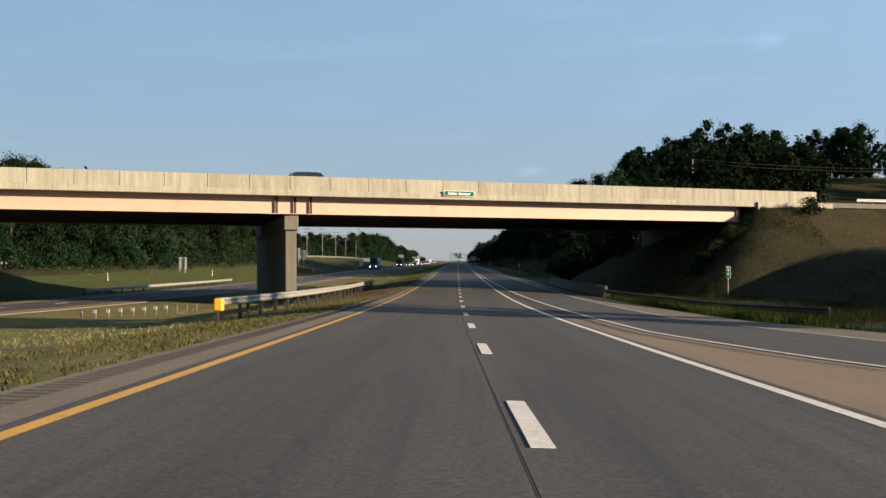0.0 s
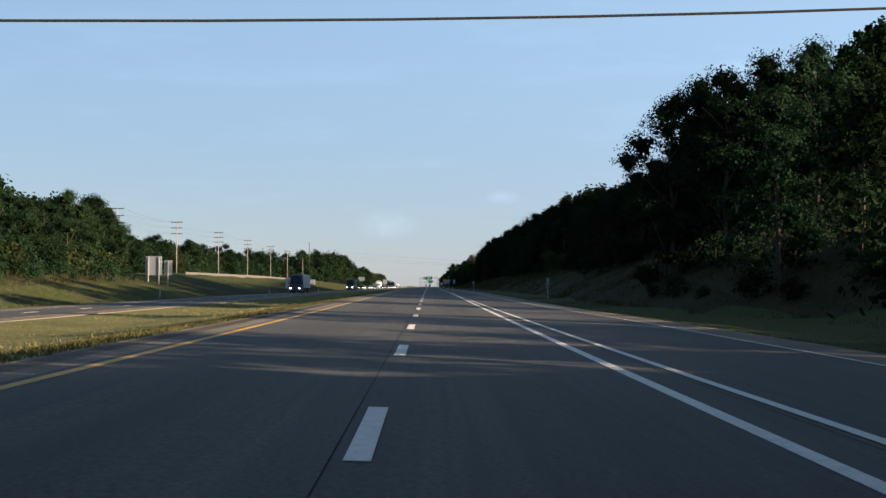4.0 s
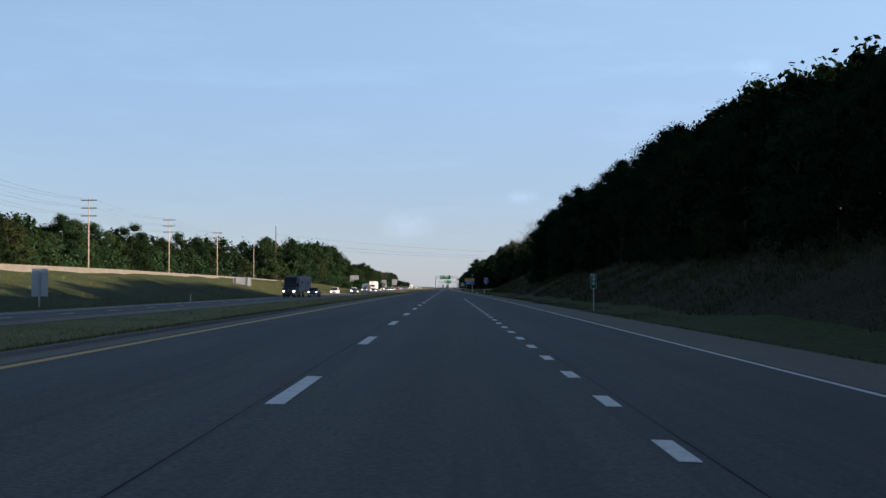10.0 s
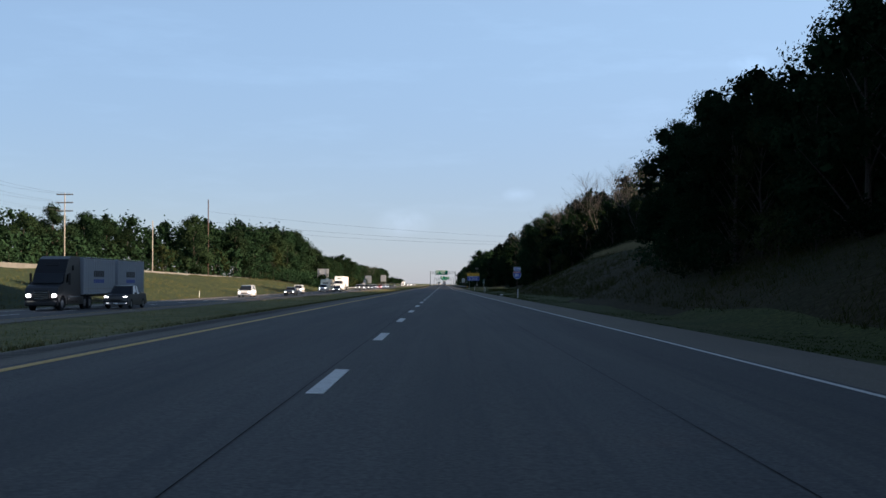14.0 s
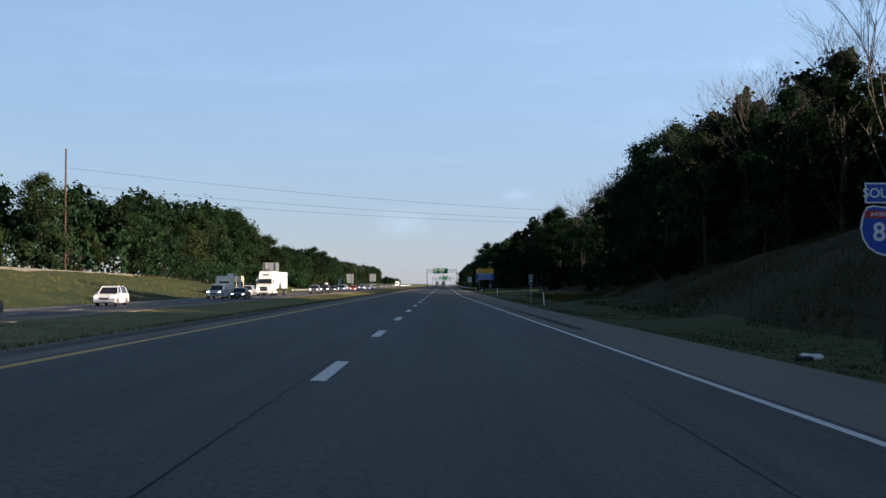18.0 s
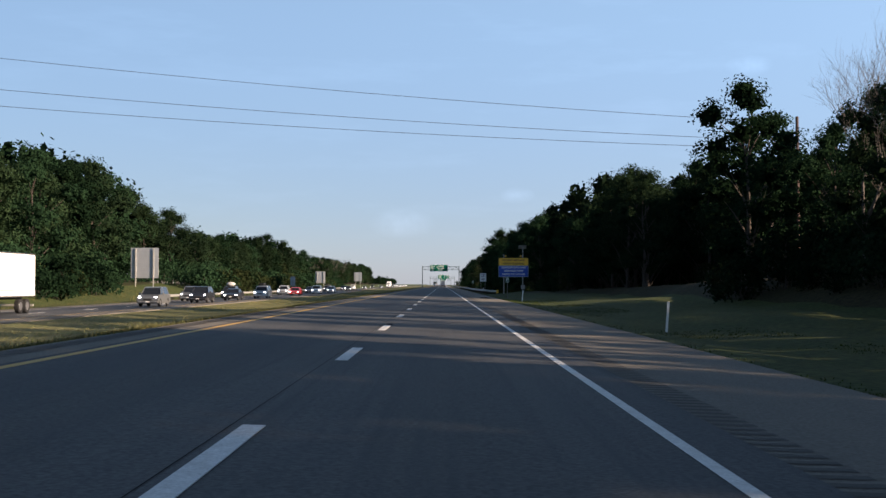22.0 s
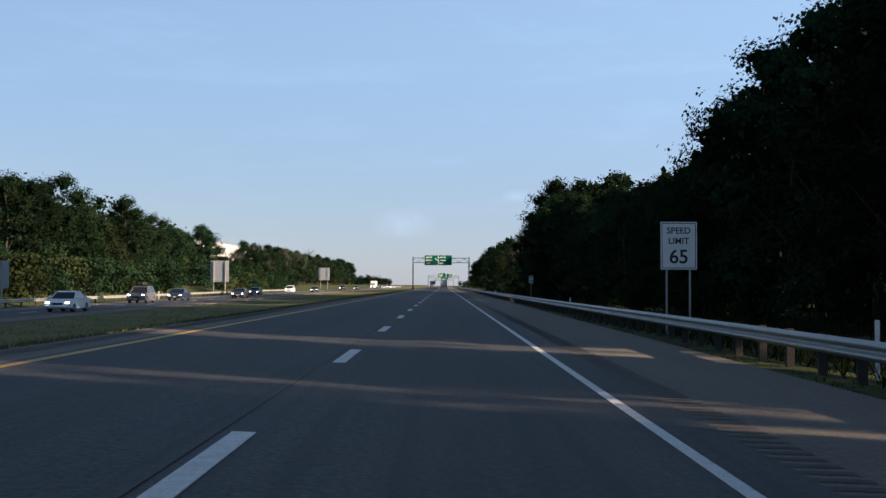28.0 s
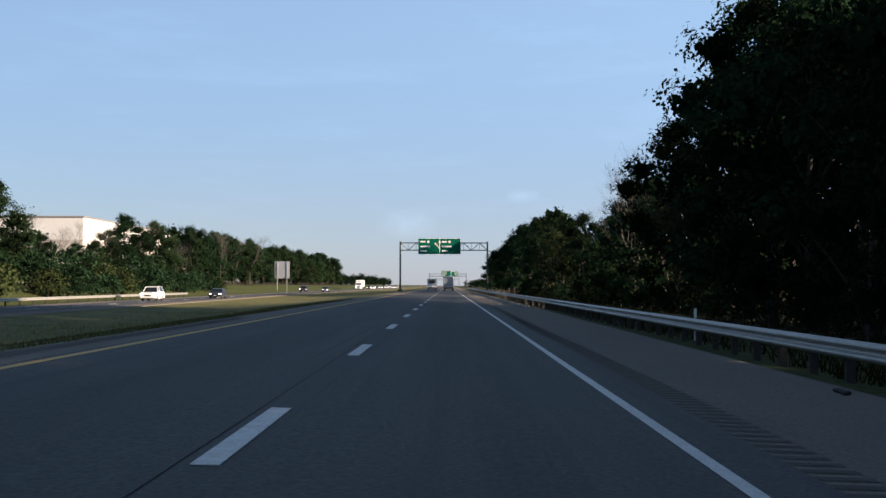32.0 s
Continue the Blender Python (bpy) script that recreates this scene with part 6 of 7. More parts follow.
def make_bare(seed, h):
    """A leafless tree of forking limbs and twigs."""
    r = random.Random(seed)
    g, tw = Geo(), Geo()

    def grow(a, d, ln, rad, depth):
        b = a + d * ln
        (g if depth > 2 else tw).tube(a, b, rad, rad * 0.62, n=5 if depth > 3 else 3, caps=False)
        if depth == 0:
            return
        for k in range(3 if depth > 1 else 3):
            e = Vector((r.gauss(0, 1), r.gauss(0, 1), r.gauss(0.35, 0.6))).normalized()
            grow(a.lerp(b, r.uniform(0.5, 1.0)), (d * 1.15 + e * 0.6).normalized(), ln * r.uniform(0.55, 0.8), rad * 0.55, depth - 1)
    grow(Vector((0, 0, -0.5)), Vector((r.uniform(-0.05, 0.05), r.uniform(-0.05, 0.05), 1)).normalized(), h * 0.33, 0.0062 * h, 6)
    t = thing("bare_tree", pose(0, 0, 0), "leafless grey tree with thin forking twigs", "tree", "bare trees")
    g.ob("trunk", "grey_bark", t, "grey trunk and limbs")
    tagged(tw.ob("branchwork", "grey_bark", t, "fine bare twigs"), kind="stuff")
    return t


PROTO = [
    make_tree(11, 10, 7.0, 0.3, 18, 8200, 0.138, "leaves_mid", "tall green leafy broadleaf tree at the wood's edge"),
    make_tree(12, 10, 6.4, 0.5, 16, 7800, 0.138, "leaves_dark", "tall dark green broadleaf tree at the wood's edge"),
    make_tree(13, 10, 8.0, 0.2, 19, 8800, 0.14, "leaves_mid", "broad spreading green tree at the wood's edge"),
    make_tree(14, 10, 5.4, 0.2, 18, 7000, 0.132, "leaves_dark", "narrow upright dark green tree at the wood's edge", "cone"),
    make_tree(15, 10, 6.2, 0.5, 24, 4300, 0.16, "leaves_yellow", "thin yellowing tree with a sparse crown at the wood's edge"),
    make_tree(16, 10, 6.2, 0.5, 24, 3700, 0.16, "leaves_brown", "half-bare browning tree with a sparse crown at the wood's edge"),
]
FAR = [
    make_tree(41, 10, 7.4, 0.1, 13, 9600, 0.165, "leaves_mid", "green broadleaf tree behind the opposite carriageway"),
    make_tree(42, 10, 6.8, 0.1, 12, 9000, 0.165, "leaves_dark", "dark green broadleaf tree behind the opposite carriageway"),
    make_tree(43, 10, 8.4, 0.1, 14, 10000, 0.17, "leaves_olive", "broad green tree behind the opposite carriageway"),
    make_tree(44, 9, 7.6, 0.1, 16, 7000, 0.165, "leaves_yellow", "yellowing sparse tree behind the opposite carriageway"),
]
BUSH = [
    make_tree(21, 3.0, 4.4, 0.1, 12, 1400, 0.20, "leaves_mid", "dense green bush at the foot of the wood", name="bush"),
    make_tree(22, 2.4, 3.8, 0.1, 10, 1200, 0.19, "leaves_dark", "low dark green bush at the foot of the wood", name="bush"),
    make_tree(23, 3.6, 4.0, 0.1, 12, 1300, 0.20, "leaves_yellow", "tall yellow-green bush at the foot of the wood", name="bush"),
]
BUSH_FAR = [
    make_tree(24, 3.0, 4.6, 0.1, 12, 900, 0.30, "leaves_mid", "green bush behind the opposite carriageway", name="bush"),
    make_tree(25, 2.6, 4.4, 0.1, 10, 800, 0.30, "leaves_yellow", "yellow-green bush behind the opposite carriageway", name="bush"),
]
BARE = [make_bare(31, 11), make_bare(32, 9.5)]
used = set()
rt = random.Random(77)


def plant(proto, x, y, scale, turn=None, squash=1.0):
    m = pose(x, y, gz(x, y) - 0.1, 0, 0, rt.uniform(0, 360) if turn is None else turn) @ Matrix.Diagonal((scale, scale, scale * squash, 1))
    if proto.name not in used:
        used.add(proto.name)
        proto.matrix_basis = m
        return proto
    return copy_thing(proto, m @ Matrix.Diagonal((*[1 / s for s in proto.scale], 1)))


def pick():
    return PROTO[rt.choices(range(6), (5, 5, 4, 2, 1, 0.6))[0]]


def pick_far():
    return FAR[rt.choices(range(4), (5, 4, 4, 1))[0]]


# the wood along the outer side: where its front stands, and how high its tops rise for each metre from the lane
front_x = curve([(160, 27), (172, 24), (205, 19.5), (236, 21), (242, 29), (260, 29), (268, 23), (300, 26), (420, 25), (480, 25), (520, 23), (545, 20.5), (576, 21.5), (583, 35), (640, 33), (670, 28), (692, 22), (715, 21), (735, 24.5), (808, 26), (816, 36), (875, 38), (895, 30), (925, 23), (950, 20), (1000, 20), (1060, 20), (1100, 20), (1106, 20.6), (1130, 20.8), (1150, 19.6), (1160, 20), (1210, 20), (1225, 16.5), (1300, 15), (1500, 17)])
slope_r = curve([(160, 0.36), (172, 0.40), (180, 0.48), (190, 0.60), (205, 0.68), (216, 0.72), (226, 0.60), (262, 0.60), (275, 0.56), (288, 0.50), (304, 0.50), (318, 0.54), (360, 0.53), (405, 0.54), (420, 0.57), (445, 0.66), (462, 0.72), (480, 0.74), (493, 0.80), (501, 0.70), (512, 0.75), (525, 0.80), (535, 0.64), (545, 0.66), (562, 0.79), (573, 0.73), (577, 0.68), (583, 0.40), (600, 0.42), (645, 0.45), (660, 0.49),
                 (672, 0.58), (685, 0.66), (702, 0.72), (718, 0.68), (743, 0.64), (770, 0.59), (785, 0.52), (800, 0.48), (812, 0.44), (818, 0.39), (850, 0.37), (870, 0.39), (882, 0.50), (895, 0.52), (912, 0.50), (925, 0.58), (950, 0.70), (975, 0.76), (990, 0.80), (1000, 0.78), (1006, 0.56), (1014, 0.53), (1027, 0.50), (1036, 0.53), (1045, 0.56), (1056, 0.62), (1061, 0.60), (1065, 0.54), (1079, 0.60), (1086, 0.68), (1098, 0.75),
                 (1107, 0.78), (1113, 0.80), (1119, 0.86), (1142, 1.06), (1149, 1.0), (1154, 0.56), (1178, 0.58), (1190, 0.40), (1205, 0.40), (1218, 0.60), (1260, 0.72), (1290, 0.95), (1320, 0.75), (1500, 0.7)])
# clearings through which the low sun reaches the road: (place along the lane, half width)
CLEAR = [(193, 7.0), (219, 10.0), (250.5, 1.8), (683, 0.0), (720, 0.0), (766, 0.9), (774, 0.3), (785, 0.0), (793, 0.6), (807, 0.3), (840.5, 10.0), (943.5, 0.0), (956, 0.0), (1043.0, 0.8)]
def back_slope(y):
    """The lowest slope of the trees just before y: those behind must not rise above them."""
    return float(slope_r(np.arange(y - 42, y + 1, 3.0)).min())


SHINE = math.tan(radians(SUN_AZ - 90))


def open_strip(x, y, r=2.6):
    """Within a strip that lies open towards the sun."""
    return x > 0 and any(abs(y + SHINE * x - c) < w + r for c, w in CLEAR)


def grown(x, y, slope, spread=(0.95, 1.08)):
    """Height of a tree so that its top rises slope metres for each metre from the lane."""
    return max(4.0, 1.27 + slope * abs(x - 1.7) * rt.uniform(*spread) - gz(x, y))


y = 164.0
while y < 1440:
    x = float(front_x(y)) + rt.uniform(-0.8, 1.6)
    thin = 752 < y < 810
    if not open_strip(x, y):
        p = PROTO[rt.choice((0, 2, 1, 0))] if thin else pick()
        plant(p, x, y, grown(x, y, float(slope_r(y))) / (12.5 if p in PROTO[4:] and not thin else 11.0))
    y += (6.4 if thin else 5.4 if y < 1180 else 11.0) * rt.uniform(0.75, 1.3)
for x, yy2, s in ((15.8, 168, 1.7), (17, 160, 1.9), (19, 152, 2.1), (22, 146, 2.3), (25, 140, 2.3), (29, 133, 2.2), (19.5, 141, 1.5), (34, 112, 0.75), (23.2, 104, 0.4), (25, 106, 0.45), (16, 152, 0.7), (18, 148, 0.8), (20, 155, 1.1), (22, 150, 1.2), (24, 158, 1.4), (19, 162, 1.2), (22, 165, 1.5), (26, 152, 1.4), (28, 160, 1.5), (17, 168, 1.0)):
    plant(BUSH[2 if s < 0.5 else 1], x, yy2, s)
# the first three stand unseen, added to cast a shadow band over the road
for x, y, h in ((33, 39.5, 15), (34.5, 44, 15), (37, 36.5, 15), (125, 244, 27), (141, 251, 29), (152, 258, 32), (165, 265, 34), (180, 262, 33), (194, 270, 33), (208, 268, 33), (222, 276, 35)):
    plant(PROTO[1], x, y, h / 10.5)
plant(PROTO[0], 22.8, 814, grown(22.8, 814, 0.69, (1, 1)) / 10.3)
for x, y, s in ((21.5, 811, 1.2), (23.6, 808, 1.3), (21.9, 817, 1.1), (24.4, 803, 1.3), (25.2, 798, 1.2), (24.0, 793, 1.1), (24.6, 787, 1.2)):
    plant(BUSH[int(y) % 2], x, y, s)
plant(PROTO[2], 25.5, 818, grown(25.5, 818, 0.56, (1, 1)) / 10.6)
# those beyond x = 32 are added behind to shade the road
for x, y, sl in ((20.5, 229, 0.84), (23.5, 231, 0.80), (24.2, 226.5, 0.78), (27.5, 226, 0.72), (31, 225, 0.66), (33, 232.5, 0.58), (36, 229, 0.56), (38, 731, 0.56), (42, 725, 0.56), (36, 736, 0.56), (25.5, 871, 0.53), (27.0, 877, 0.58), (25.5, 883, 0.62), (27.5, 889, 0.64), (25.0, 893, 0.60)):
    plant(PROTO[int(y) % 3], x, y, grown(x, y, sl, (1, 1)) / 10.4)
# a second row hidden in the wood, added to keep sun off the road
for y0, y1, sl in ((268, 300, 0.47), (395, 424, 0.50)):
    for k, y in enumerate(np.arange(y0, y1, 3.6)):
        x = 34.0 + 3.0 * (k % 2)
        plant(PROTO[k % 3], x, float(y), grown(x, float(y), sl, (0.95, 1.02)) / 10.8)
for x, y, s in ((20.5, 100.5, 0.42), (21.6, 102, 0.5), (22.6, 103, 0.36), (24.2, 105, 0.5), (26.6, 107, 0.45), (28.4, 108.5, 0.35)):
    plant(BUSH[0 if s > 0.4 else 2], x, y, s)
# bushes at its foot
y = 163.0
while y < 1250:
    x = float(front_x(y)) - rt.uniform(-0.5, 3.2)
    plant(BUSH[rt.choices(range(3), (4, 4, 1))[0]], x, y, rt.uniform(0.5, 1.15) * (0.5 if open_strip(x, y, 1.0) else 1))
    y += 6.0 * rt.uniform(0.6, 1.4)
# leafless ones standing out of the crowns


def plant_bare(x, y, slope):
    p = BARE[rt.randrange(2)]
    return plant(p, x, y, grown(x, y, slope, (0.92, 1.06)) / BARE_H[p.name])


BARE_H = {p.name: max(v.co.z for c in p.children for v in c.data.vertices) for p in BARE}
for y in np.arange(612, 706, 5.2):
    plant_bare(float(front_x(y)) + rt.uniform(1, 5), y, 0.53 if y < 660 else 0.70)
for x, y, sl in ((18.5, 1160, 0.70), (19, 1166, 0.66), (20, 1172, 0.60), (27, 318, 0.58), (30, 330, 0.58), (24, 1090, 0.57), (25, 757, 0.67), (26.5, 763, 0.68), (25, 769, 0.69), (26, 776, 0.67), (24.6, 797, 0.62), (25.6, 803, 0.61), (24, 790, 0.58)):
    plant_bare(x, y, sl)
# the opposite side
opp_front = curve([(60, -70), (170, -58), (240, -56), (340, -57), (372, -66), (420, -108), (560, -114), (700, -108), (800, -86), (850, -62), (900, -56), (1000, -53), (1180, -53), (1300, -58), (1440, -60), (1750, -60)])
slope_l = curve([(60, 0.20), (170, 0.26), (230, 0.265), (300, 0.265), (345, 0.27), (372, 0.25), (400, 0.19), (420, 0.18), (560, 0.185), (780, 0.195), (850, 0.30), (886, 0.36), (936, 0.385), (948, 0.355), (962, 0.29), (988, 0.26), (1010, 0.245), (1040, 0.235), (1085, 0.26), (1095, 0.285), (1130, 0.28), (1150, 0.245), (1212, 0.245), (1222, 0.135), (1262, 0.135), (1272, 0.23), (1305, 0.23), (1312, 0.16), (1328, 0.16), (1334, 0.23), (1600, 0.25), (1720, 0.26)])
for x, y, sl in ((-59, 350, 0.25), (-62, 361, 0.245), (-65, 372, 0.235), (-70, 384, 0.21), (-77, 396, 0.185)):
    plant(FAR[int(y) % 3], x, y, grown(x, y, sl, (1, 1)) / 11.0)
y = 70.0
while y < 1720:
    x = float(opp_front(y)) + rt.uniform(-2.5, 1.0)
    p = FAR[rt.randrange(3)] if y < 340 else pick_far()
    plant(p, x, y, grown(x, y, float(slope_l(y)), (0.74, 1.16) if 380 < y < 850 else (0.86, 1.10)) / (13.0 if p is FAR[3] else 11.0))
    y += (14.0 if y > 1400 else 10.0 if y > 800 or y < 330 else 12.0) * rt.uniform(0.75, 1.3)
by_sign = lambda y: 884 < y < 932 or 1122 < y < 1182
y = 845.0
while y < 1330:
    x = float(opp_front(y)) + rt.uniform(1.0, 5.0) if by_sign(y) else float(opp_centre(y)) - rt.uniform(12.5, 17.0)
    plant(BUSH_FAR[rt.choices(range(2), (4, 2))[0]], x, y, rt.uniform(0.9, 1.6))
    y += 5.5 * rt.uniform(0.6, 1.4)
y = 160.0
while y < 340:
    plant(BUSH_FAR[rt.choices(range(2), (4, 3))[0]], float(opp_front(y)) + rt.uniform(1.0, 5.0), y, rt.uniform(0.9, 1.6))
    y += 9 * rt.uniform(0.6, 1.4)
for x, y, sl in ((-57, 1218, 0.17), (-58, 1226, 0.16), (-56, 1234, 0.17), (-57, 1243, 0.18), (-58, 1252, 0.165), (-56, 1261, 0.17), (-58, 1288, 0.22), (-57, 1314, 0.17), (-57, 1322, 0.17), (-57, 1360, 0.25), (-58, 1385, 0.26), (-58, 1410, 0.25)):
    plant_bare(x, y, sl)


# woods behind, joined
def woods(name, places, seed, leaf, leaves, mat_name, label, base=0.8, core_leaf=0.72, core_n=420):
    vs, tv = [], Geo()
    quads = []
    for i in range(4):
        p, _, core, out = crown_arrays(seed + i, 10, 7.4, base, 15, leaves, leaf)
        core = np.concatenate([core, core + np.array([0.3, -0.2, 0.4])])[:core_n]
        quads.append(np.concatenate([leaf_quads(p, leaf, seed + 9 + i, out)[0], leaf_quads(core, core_leaf, seed + 19 + i)[0]]))
    r = np.random.default_rng(seed)
    for n, (x, y, h) in enumerate(places):
        a = r.uniform(0, math.tau)
        c, s = math.cos(a), math.sin(a)
        q = quads[n % 4] * (h / 10)
        z0 = gz(x, y)
        vs.append(np.stack([q[:, 0] * c - q[:, 1] * s + x, q[:, 0] * s + q[:, 1] * c + y, q[:, 2] + z0 - 0.3], 1))
        tv.tube((x, y, z0 - 0.8), (x, y, z0 + h * 0.6), 0.013 * h, 0.006 * h, n=5, caps=False)
    v = np.concatenate(vs)
    o = array_ob(name, v, np.arange(len(v)).reshape(-1, 4), mat_name)
    tagged(o, label, "woodland", kind="stuff")
    tv.ob("trunks", "bark", o)
    return o


pl = []
for row, dx in enumerate((5.5, 12, 21)):
    y = 168.0 + row * 3
    while y < 1440:
        x = float(front_x(y)) + dx + rt.uniform(-2, 2)
        if not open_strip(x, y) and not (752 < y < 815 and rt.random() < 0.6) and not (y > 1095 and row > (1 if y < 1148 else 0)) and not (1150 < y < 1215):
            pl.append((x, y, grown(x, y, (min(float(slope_r(y)) * 0.95, back_slope(y) * 1.12) if row == 0 else back_slope(y)), (0.92, 1.06)) / 1.1))
        y += (6.5, 8.5, 12.0)[row] * rt.uniform(0.8, 1.25)
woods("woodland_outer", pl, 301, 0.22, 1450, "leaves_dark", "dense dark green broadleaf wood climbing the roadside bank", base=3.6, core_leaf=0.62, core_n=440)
# rows behind the wood, added out of sight to block the low sun
pl = []
for dx, y0, y1 in ((29.0, 236, 690), (37.0, 236, 690), (46.0, 236, 690), (28.0, 868, 1120), (35.0, 868, 1120)):
    y = y0
    while y < y1:
        x = float(front_x(y)) + dx + rt.uniform(-2, 2)
        if not open_strip(x, y):
            pl.append((x, y, min(grown(x, y, back_slope(y) * 0.95, (0.9, 1.05)), 25 if 385 < y < 560 else 19) / 1.1))
        y += 7.0 * rt.uniform(0.8, 1.25)
# closer extra rows that stop the last streaks of sun
for x0 in (43.0, 50.0, 57.0, 64.0):
    for y in np.arange(382, 428, 2.8):
        x = x0 + rt.uniform(-2, 2)
        pl.append((x, y, min(17.0, grown(x, y, 0.47, (1, 1)) / 1.1)))
woods("woodland_back", pl, 331, 0.42, 620, "leaves_dark", "dark wood added behind the roadside trees to screen the low sun", base=2.0, core_leaf=0.9, core_n=200)
pl = []
for dx in (10.0, 17.0, 24.0):
    y = 742.0
    while y < 1300:
        x = float(front_x(y)) + dx + rt.uniform(-1, 1)
        if not open_strip(x, y, 3.0) and not (752 < y < 806 and rt.random() < 0.45):
            pl.append((x, y, rt.uniform(5.0, 7.0)))
        y += 4.6 * rt.uniform(0.8, 1.25)
for dx in (1.5, 7.0, 15.0):
    y = 162.0
    while y < 1300:
        pl.append((float(front_x(y)) + dx + rt.uniform(-1, 1), y, rt.uniform(2.6, 4.4) * ((1.5 if dx < 5 else 1.8) if 795 < y < 935 else 1)))
        y += 4.2 * rt.uniform(0.8, 1.25)
low = []
# hedge rows inside the wood, added to stop sun leaking onto the road
for dx in (3.5, 9.0):
    y = 285.0
    while y < 722:
        x = float(front_x(y)) + dx + rt.uniform(-1, 1)
        pl.append((x, y, min(rt.uniform(7.0, 8.6), grown(x, y, float(slope_r(y)) * 0.86, (0.9, 1.0)))))
        y += 3.6 * rt.uniform(0.8, 1.25)
for dx, hs in ((-0.5, 3.4), (3.0, 4.6), (6.0, 5.0)):
    y = 742.0
    while y < 816:
        low.append((float(front_x(y)) + dx + rt.uniform(-1, 1), y, hs * rt.uniform(0.8, 1.2)))
        y += 2.6 * rt.uniform(0.8, 1.25)
pl = low + [(x, y, h * (0.8 if y < 260 else 0.5) if open_strip(x, y, 1.5) else h) for x, y, h in pl]
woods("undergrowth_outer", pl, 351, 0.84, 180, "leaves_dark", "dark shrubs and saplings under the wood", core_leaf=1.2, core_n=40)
pl = []
for dx in (0.5, -7.0):
    y = 70.0
    while y < 1300:
        pl.append((float(opp_front(y)) + dx + rt.uniform(-1, 1), y, rt.uniform(3.6, 6.2) * (1.75 if 370 < y < 850 else 1.35 if dx < 0 else 1)))
        y += 5.5 * rt.uniform(0.8, 1.25)
for dx in (14.5, 19.0, 24.0):
    y = 842.0
    while y < 1190:
        if not by_sign(y):
            pl.append((float(opp_centre(y)) - dx + rt.uniform(-1, 1), y, rt.uniform(2.6, 3.6) + 0.16 * (dx - 14)))
        y += 4.6 * rt.uniform(0.8, 1.25)
for dx in (4.0, 8.0):
    y = 90.0
    while y < 330:
        pl.append((float(opp_front(y)) + dx + rt.uniform(-1, 1), y, rt.uniform(2.0, 3.4)))
        y += 5.5 * rt.uniform(0.8, 1.25)
woods("undergrowth_opposite", pl, 361, 0.85, 220, "leaves_mid", "green shrubs under the trees across the highway", core_leaf=1.2, core_n=40)
pl = []
for row, dx in enumerate((7, 15)):
    y = 60.0
    while y < 1720:
        x = float(opp_front(y)) - dx + rt.uniform(-3, 2)
        if not 1212 < y < (1345 if row == 0 else 1485):
            pl.append((x, y, grown(x, y, float(slope_l(y)) * (0.96, 0.92, 0.86)[row], (0.78, 1.04)) / 1.1))
        y += (7.5, 8.5, 9.5)[row] * rt.uniform(0.8, 1.25)
woods("woodland_opposite", pl, 401, 0.46, 640, "leaves_mid", "green broadleaf wood behind the opposite carriageway", base=3.0, core_leaf=0.8, core_n=150)
pl = []
for _ in range(230):
    y = rt.uniform(1440, 2600)
    side = rt.choice((-1, 1))
    pl.append(((24 if side > 0 else -64) + side * rt.uniform(0, 50), y, rt.uniform(6, 9)))
woods("woodland_far", pl, 501, 1.1, 260, "leaves_mid", "distant green woods along the highway", core_leaf=1.6, core_n=40)
pl = []
hill_slope = curve([(30, 0.66), (45, 0.72), (60, 0.68), (72, 0.56), (82, 0.49), (100, 0.40), (125, 0.32)])
for k in range(80):
    x = rt.uniform(34, 128)
    y = rt.uniform(300, 365)
    pl.append((x, y, min(grown(x, y, float(hill_slope(x)) if x > 47 else 0.49, (0.80, 1.02)), 31 if x < 80 else 27) / 1.1))
woods("woodland_hill", pl, 601, 0.28, 1400, "leaves_mid", "green wood beyond the overpass embankment")
pl = [(rt.uniform(-120, -70), rt.uniform(30, 150), rt.uniform(10, 15)) for _ in range(30)]
woods("woodland_corner", pl, 621, 0.62, 700, "leaves_mid", "green wood beside the opposite carriageway")
pl = [(rt.uniform(30, 60), rt.uniform(-60, 30), rt.uniform(6, 9)) for _ in range(16)]
woods("woodland_behind", [p for p in pl if p[1] + SHINE * p[0] < 0], 651, 0.62, 600, "leaves_mid", "green trees beside the ramp")

# grass tufts


def tufts(name, spots, height, seed, mat_name, label, blades=4):
    r = np.random.default_rng(seed)
    n = len(spots)
    base = np.repeat(spots, blades, 0) + np.c_[r.normal(size=(n * blades, 2)) * 0.12, np.zeros(n * blades)]
    a = r.uniform(0, math.tau, n * blades)
    hh = height * r.uniform(0.45, 1.25, n * blades)
    w = np.c_[np.cos(a), np.sin(a), 0 * a] * (0.012 + 0.012 * r.random(n * blades))[:, None]
    tip = base + np.c_[r.normal(size=(n * blades, 2)) * 0.5, np.ones(n * blades)] * hh[:, None]
    v = np.stack([base - w, base + w, tip], 1).reshape(-1, 3)
    o = array_ob(name, v, np.arange(len(v)).reshape(-1, 3), mat_name)
    return tagged(o, label, "grass", kind="stuff")


def scatter(n, y0, y1, lat0, lat1, seed):
    """Points on the ground between two lines."""
    r = np.random.default_rng(seed)
    y = r.uniform(y0, y1, n)
    a, b = lat0(y), lat1(y)
    lat = a + (b - a) * r.random(n)
    keep = wobble(lat, y, 2.2, seed + 50) + r.uniform(-0.5, 0.5, n) > -0.15
    lat, y = lat[keep], y[keep]
    return np.c_[lat + bend(y), y, ground_z(lat, y) - 0.03]


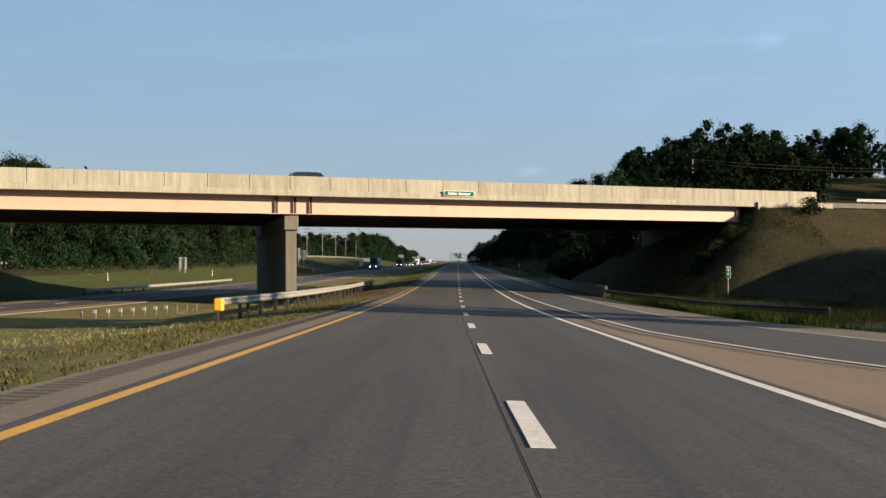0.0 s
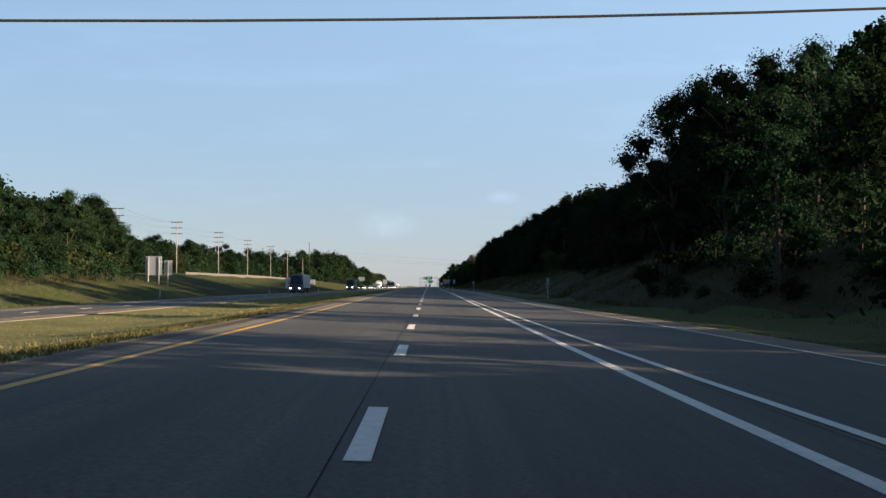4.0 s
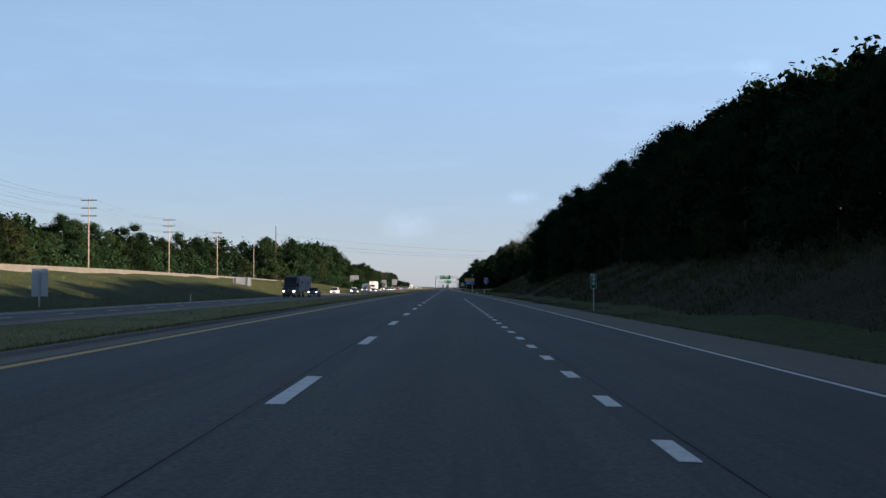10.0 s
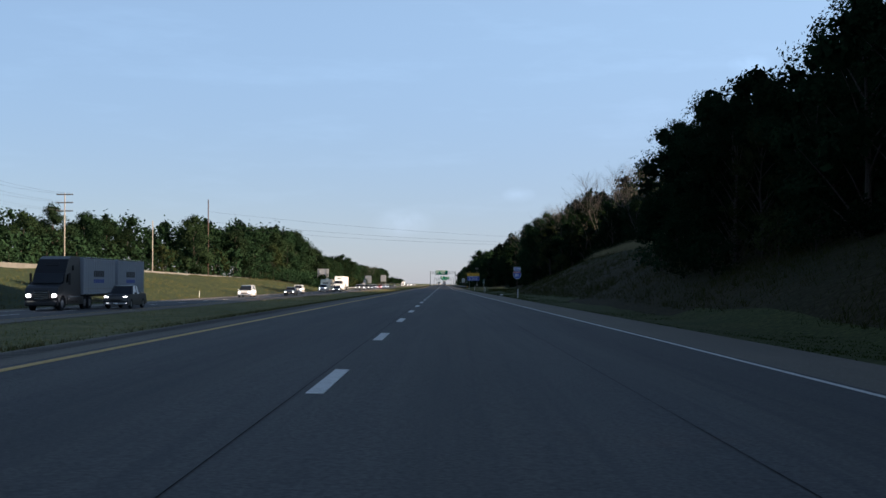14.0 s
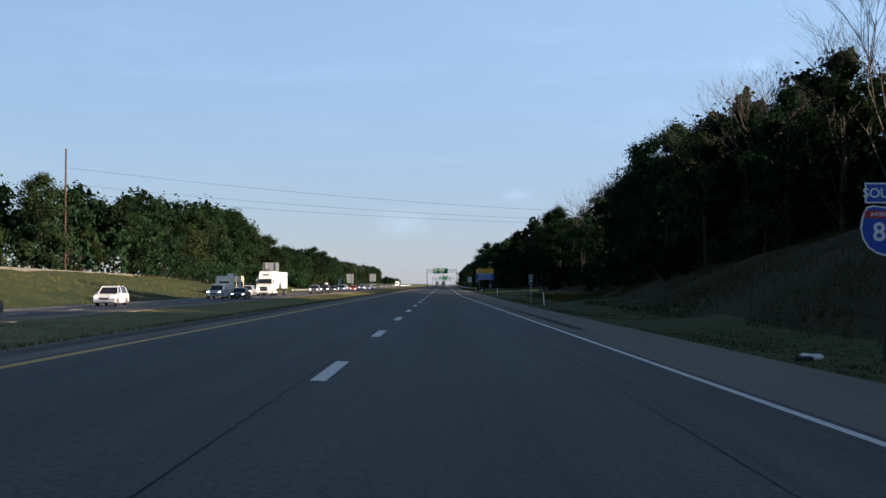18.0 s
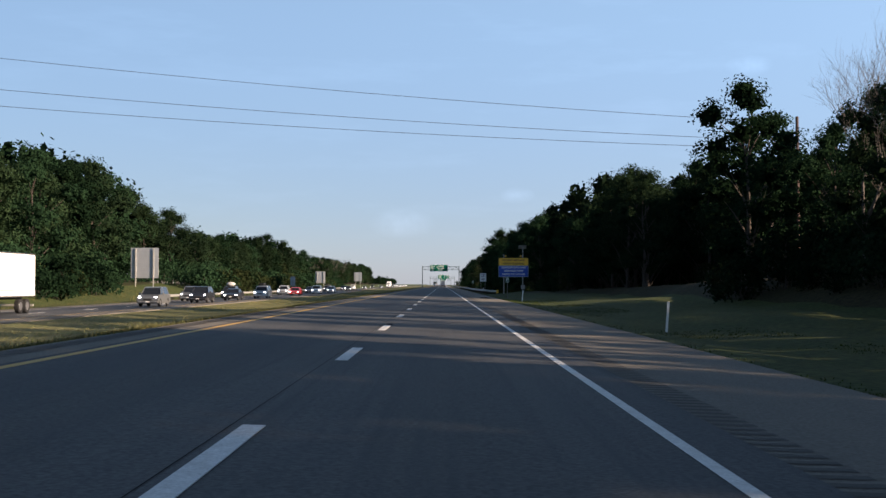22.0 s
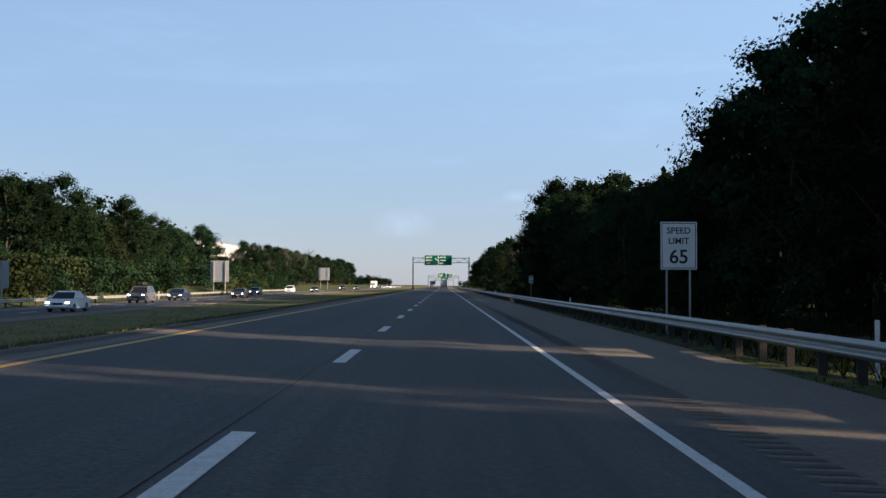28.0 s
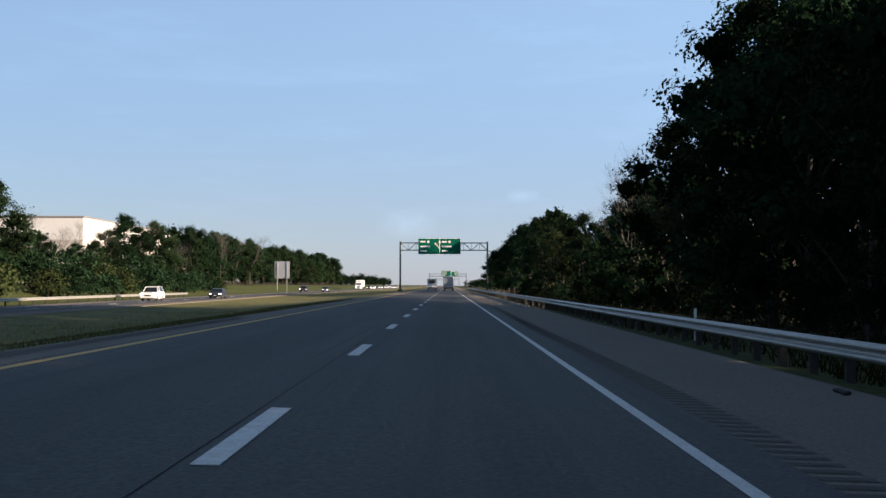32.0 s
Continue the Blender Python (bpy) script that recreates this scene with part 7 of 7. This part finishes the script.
tufts("grass_median", scatter(90000, -20, 1150, const(LEFT_EDGE - 0.05), const(LEFT_EDGE - 5.0), 7), 0.095, 8, "blades_dry", "dry straw-coloured grass in the middle strip")
tufts("grass_median_far", scatter(26000, -20, 1150, const(-10.4), const(-20.0), 9), 0.16, 10, "blades_dry", "dry grass in the middle ditch")
tufts("grass_verge", scatter(42000, 20, 1000, lambda y: right_edge(y) + 0.05, lambda y: right_edge(y) + 5.5, 11), 0.05, 12, "blades_green", "short green grass on the outer verge")
tufts("grass_bank", scatter(42000, 150, 760, lambda y: right_edge(y) + 5, lambda y: right_edge(y) + 18, 13), 0.40, 14, "blades_brush", "tall grass on the roadside bank, darkened in colour for shade")
tufts("grass_crest", scatter(16000, 572, 668, lambda y: right_edge(y) + 17, lambda y: right_edge(y) + 26, 21), 0.9, 22, "blades_pale", "dry grass along the crest of the bank, coloured pale as if sunlit")
tufts("weeds_ramp", scatter(9000, 44, 98, lambda y: right_edge(y) + 0.6, lambda y: right_edge(y) + 4.5, 31), 0.55, 32, "blades_green", "tall green weeds round the ramp guardrail")
tufts("weeds_slope", scatter(14000, 44, 112, lambda y: right_edge(y) + 4, lambda y: right_edge(y) + 22, 33), 0.45, 34, "blades_brush", "rough dark grass on the bridge embankment")
tufts("weeds_outer", scatter(9000, 925, 1260, lambda y: right_edge(y) + 1.3, lambda y: right_edge(y) + 8, 17), 0.6, 18, "blades_brush", "tall dark weeds behind the outer guardrail")
tufts("grass_bank_opposite", scatter(20000, 150, 900, lambda y: opp_centre(y) - 7, lambda y: opp_centre(y) - 30, 15), 0.4, 16, "blades_dry", "dry grass on the bank across the highway")

# ---- painted dashes and grooves ----
PHASE, PERIOD = 9.62, 12.192


def on_road(lat, y, dz):
    return pose(float(bend(y)) + lat, y, float(surf(lat, y)) + dz, math.degrees(math.atan(grade(y))), math.degrees(math.atan(CROSS)), math.degrees(math.atan(0.0122 / 90 * max(0, 90 - y))))


dash = Geo().box(-0.10, 0.10, -0.5, 3.1, -0.004, 0.004, 0.0).ob("lane_dash", "white_paint", road)
first = True
for k in range(-8, 118):
    y = PHASE + PERIOD * k
    m = on_road(0.10, y, 0.008)
    if first:
        dash.matrix_basis, first = m, False
    else:
        link_part("lane_dash", dash.data, road, m)
dot = Geo().box(-0.09, 0.09, 0, 1.2, -0.004, 0.004, 0.0).ob("merge_dash", "white_paint", road)
dot.matrix_basis = on_road(3.70, 303.45, 0.008)
for k in range(1, 41):
    link_part("merge_dash", dot.data, road, on_road(3.70, 303.45 + 3.985 * k, 0.008))
old = Geo().box(-0.10, 0.10, 0, 1.5, -0.003, 0.003, 0.0).ob("old_dash", "joint_sealant", road, "dark patch of removed paint")
old.matrix_basis = on_road(0.10, PHASE + PERIOD * 8 + 3.3, 0.004)
for k in (6, 7, 9, 47, 62):
    link_part("old_dash", old.data, road, on_road(0.10, PHASE + PERIOD * k + 3.3, 0.004))
def patch(x, y, w, ln):
    """A rough dark patch of broken surface."""
    r = random.Random(int(y * 10))
    n = 11
    pts = [(x + math.cos(a) * w * r.uniform(0.35, 0.55), y + math.sin(a) * ln * r.uniform(0.35, 0.55)) for a in [k * math.tau / n for k in range(n)]]
    v = [(px, py, float(surf(px - float(bend(py)), py)) + 0.004) for px, py in pts]
    mesh_ob("patch", v, [tuple(range(n))], "groove", road, "small dark patch of broken surface")


for x, y, w, ln in ((0.22, 78.1, 0.24, 0.6), (0.02, 833.4, 0.34, 0.9), (0.16, 247.2, 0.18, 0.4), (0.20, 418.4, 0.16, 0.3), (-0.34, 1036.7, 0.16, 0.16)):
    patch(x, y, w, ln)
od = Geo().box(-0.08, 0.08, 0, 3.1, -0.004, 0.004, 0.0).ob("lane_dash", "white_paint", opp_road)
first = True
for k in range(0, 112):
    y = 20 + PERIOD * k
    m = pose(float(bend(y) + opp_centre(y)), y, float(road_z(y)) + OPP_Z + 0.008, math.degrees(math.atan(grade(y))))
    if first:
        od.matrix_basis, first = m, False
    else:
        link_part("lane_dash", od.data, opp_road, m)


def grooves(name, lat, y0, y1, w, label, gap=0.34, run=0.17):
    ys = np.arange(y0, y1, gap)
    a = lat(ys)
    v = []
    for dx, dy in ((0, 0), (w, 0), (w, run), (0, run)):
        y = ys + dy
        x = a + dx
        v.append(np.stack([x + bend(y), y, surf(x, y) - 0.007], 1))
    v = np.stack(v, 1).reshape(-1, 3)
    o = array_ob(name, v, np.arange(len(v)).reshape(-1, 4), "groove")
    return tagged(o, label, "rumble strip", kind="stuff")


grooves("rumble_strip_outer", lambda y: edge_line(y) + 0.64, 640, 1150, 0.42, "row of grooves milled into the outer shoulder")
grooves("rumble_strip_inner", const(LEFT_EDGE + 0.15), -10, 1100, 0.42, "row of grooves milled into the inner shoulder")
grooves("rumble_strip_gore", lambda y: ramp_line(y) - 0.9, 20, 90, 0.42, "row of grooves milled beside the ramp")
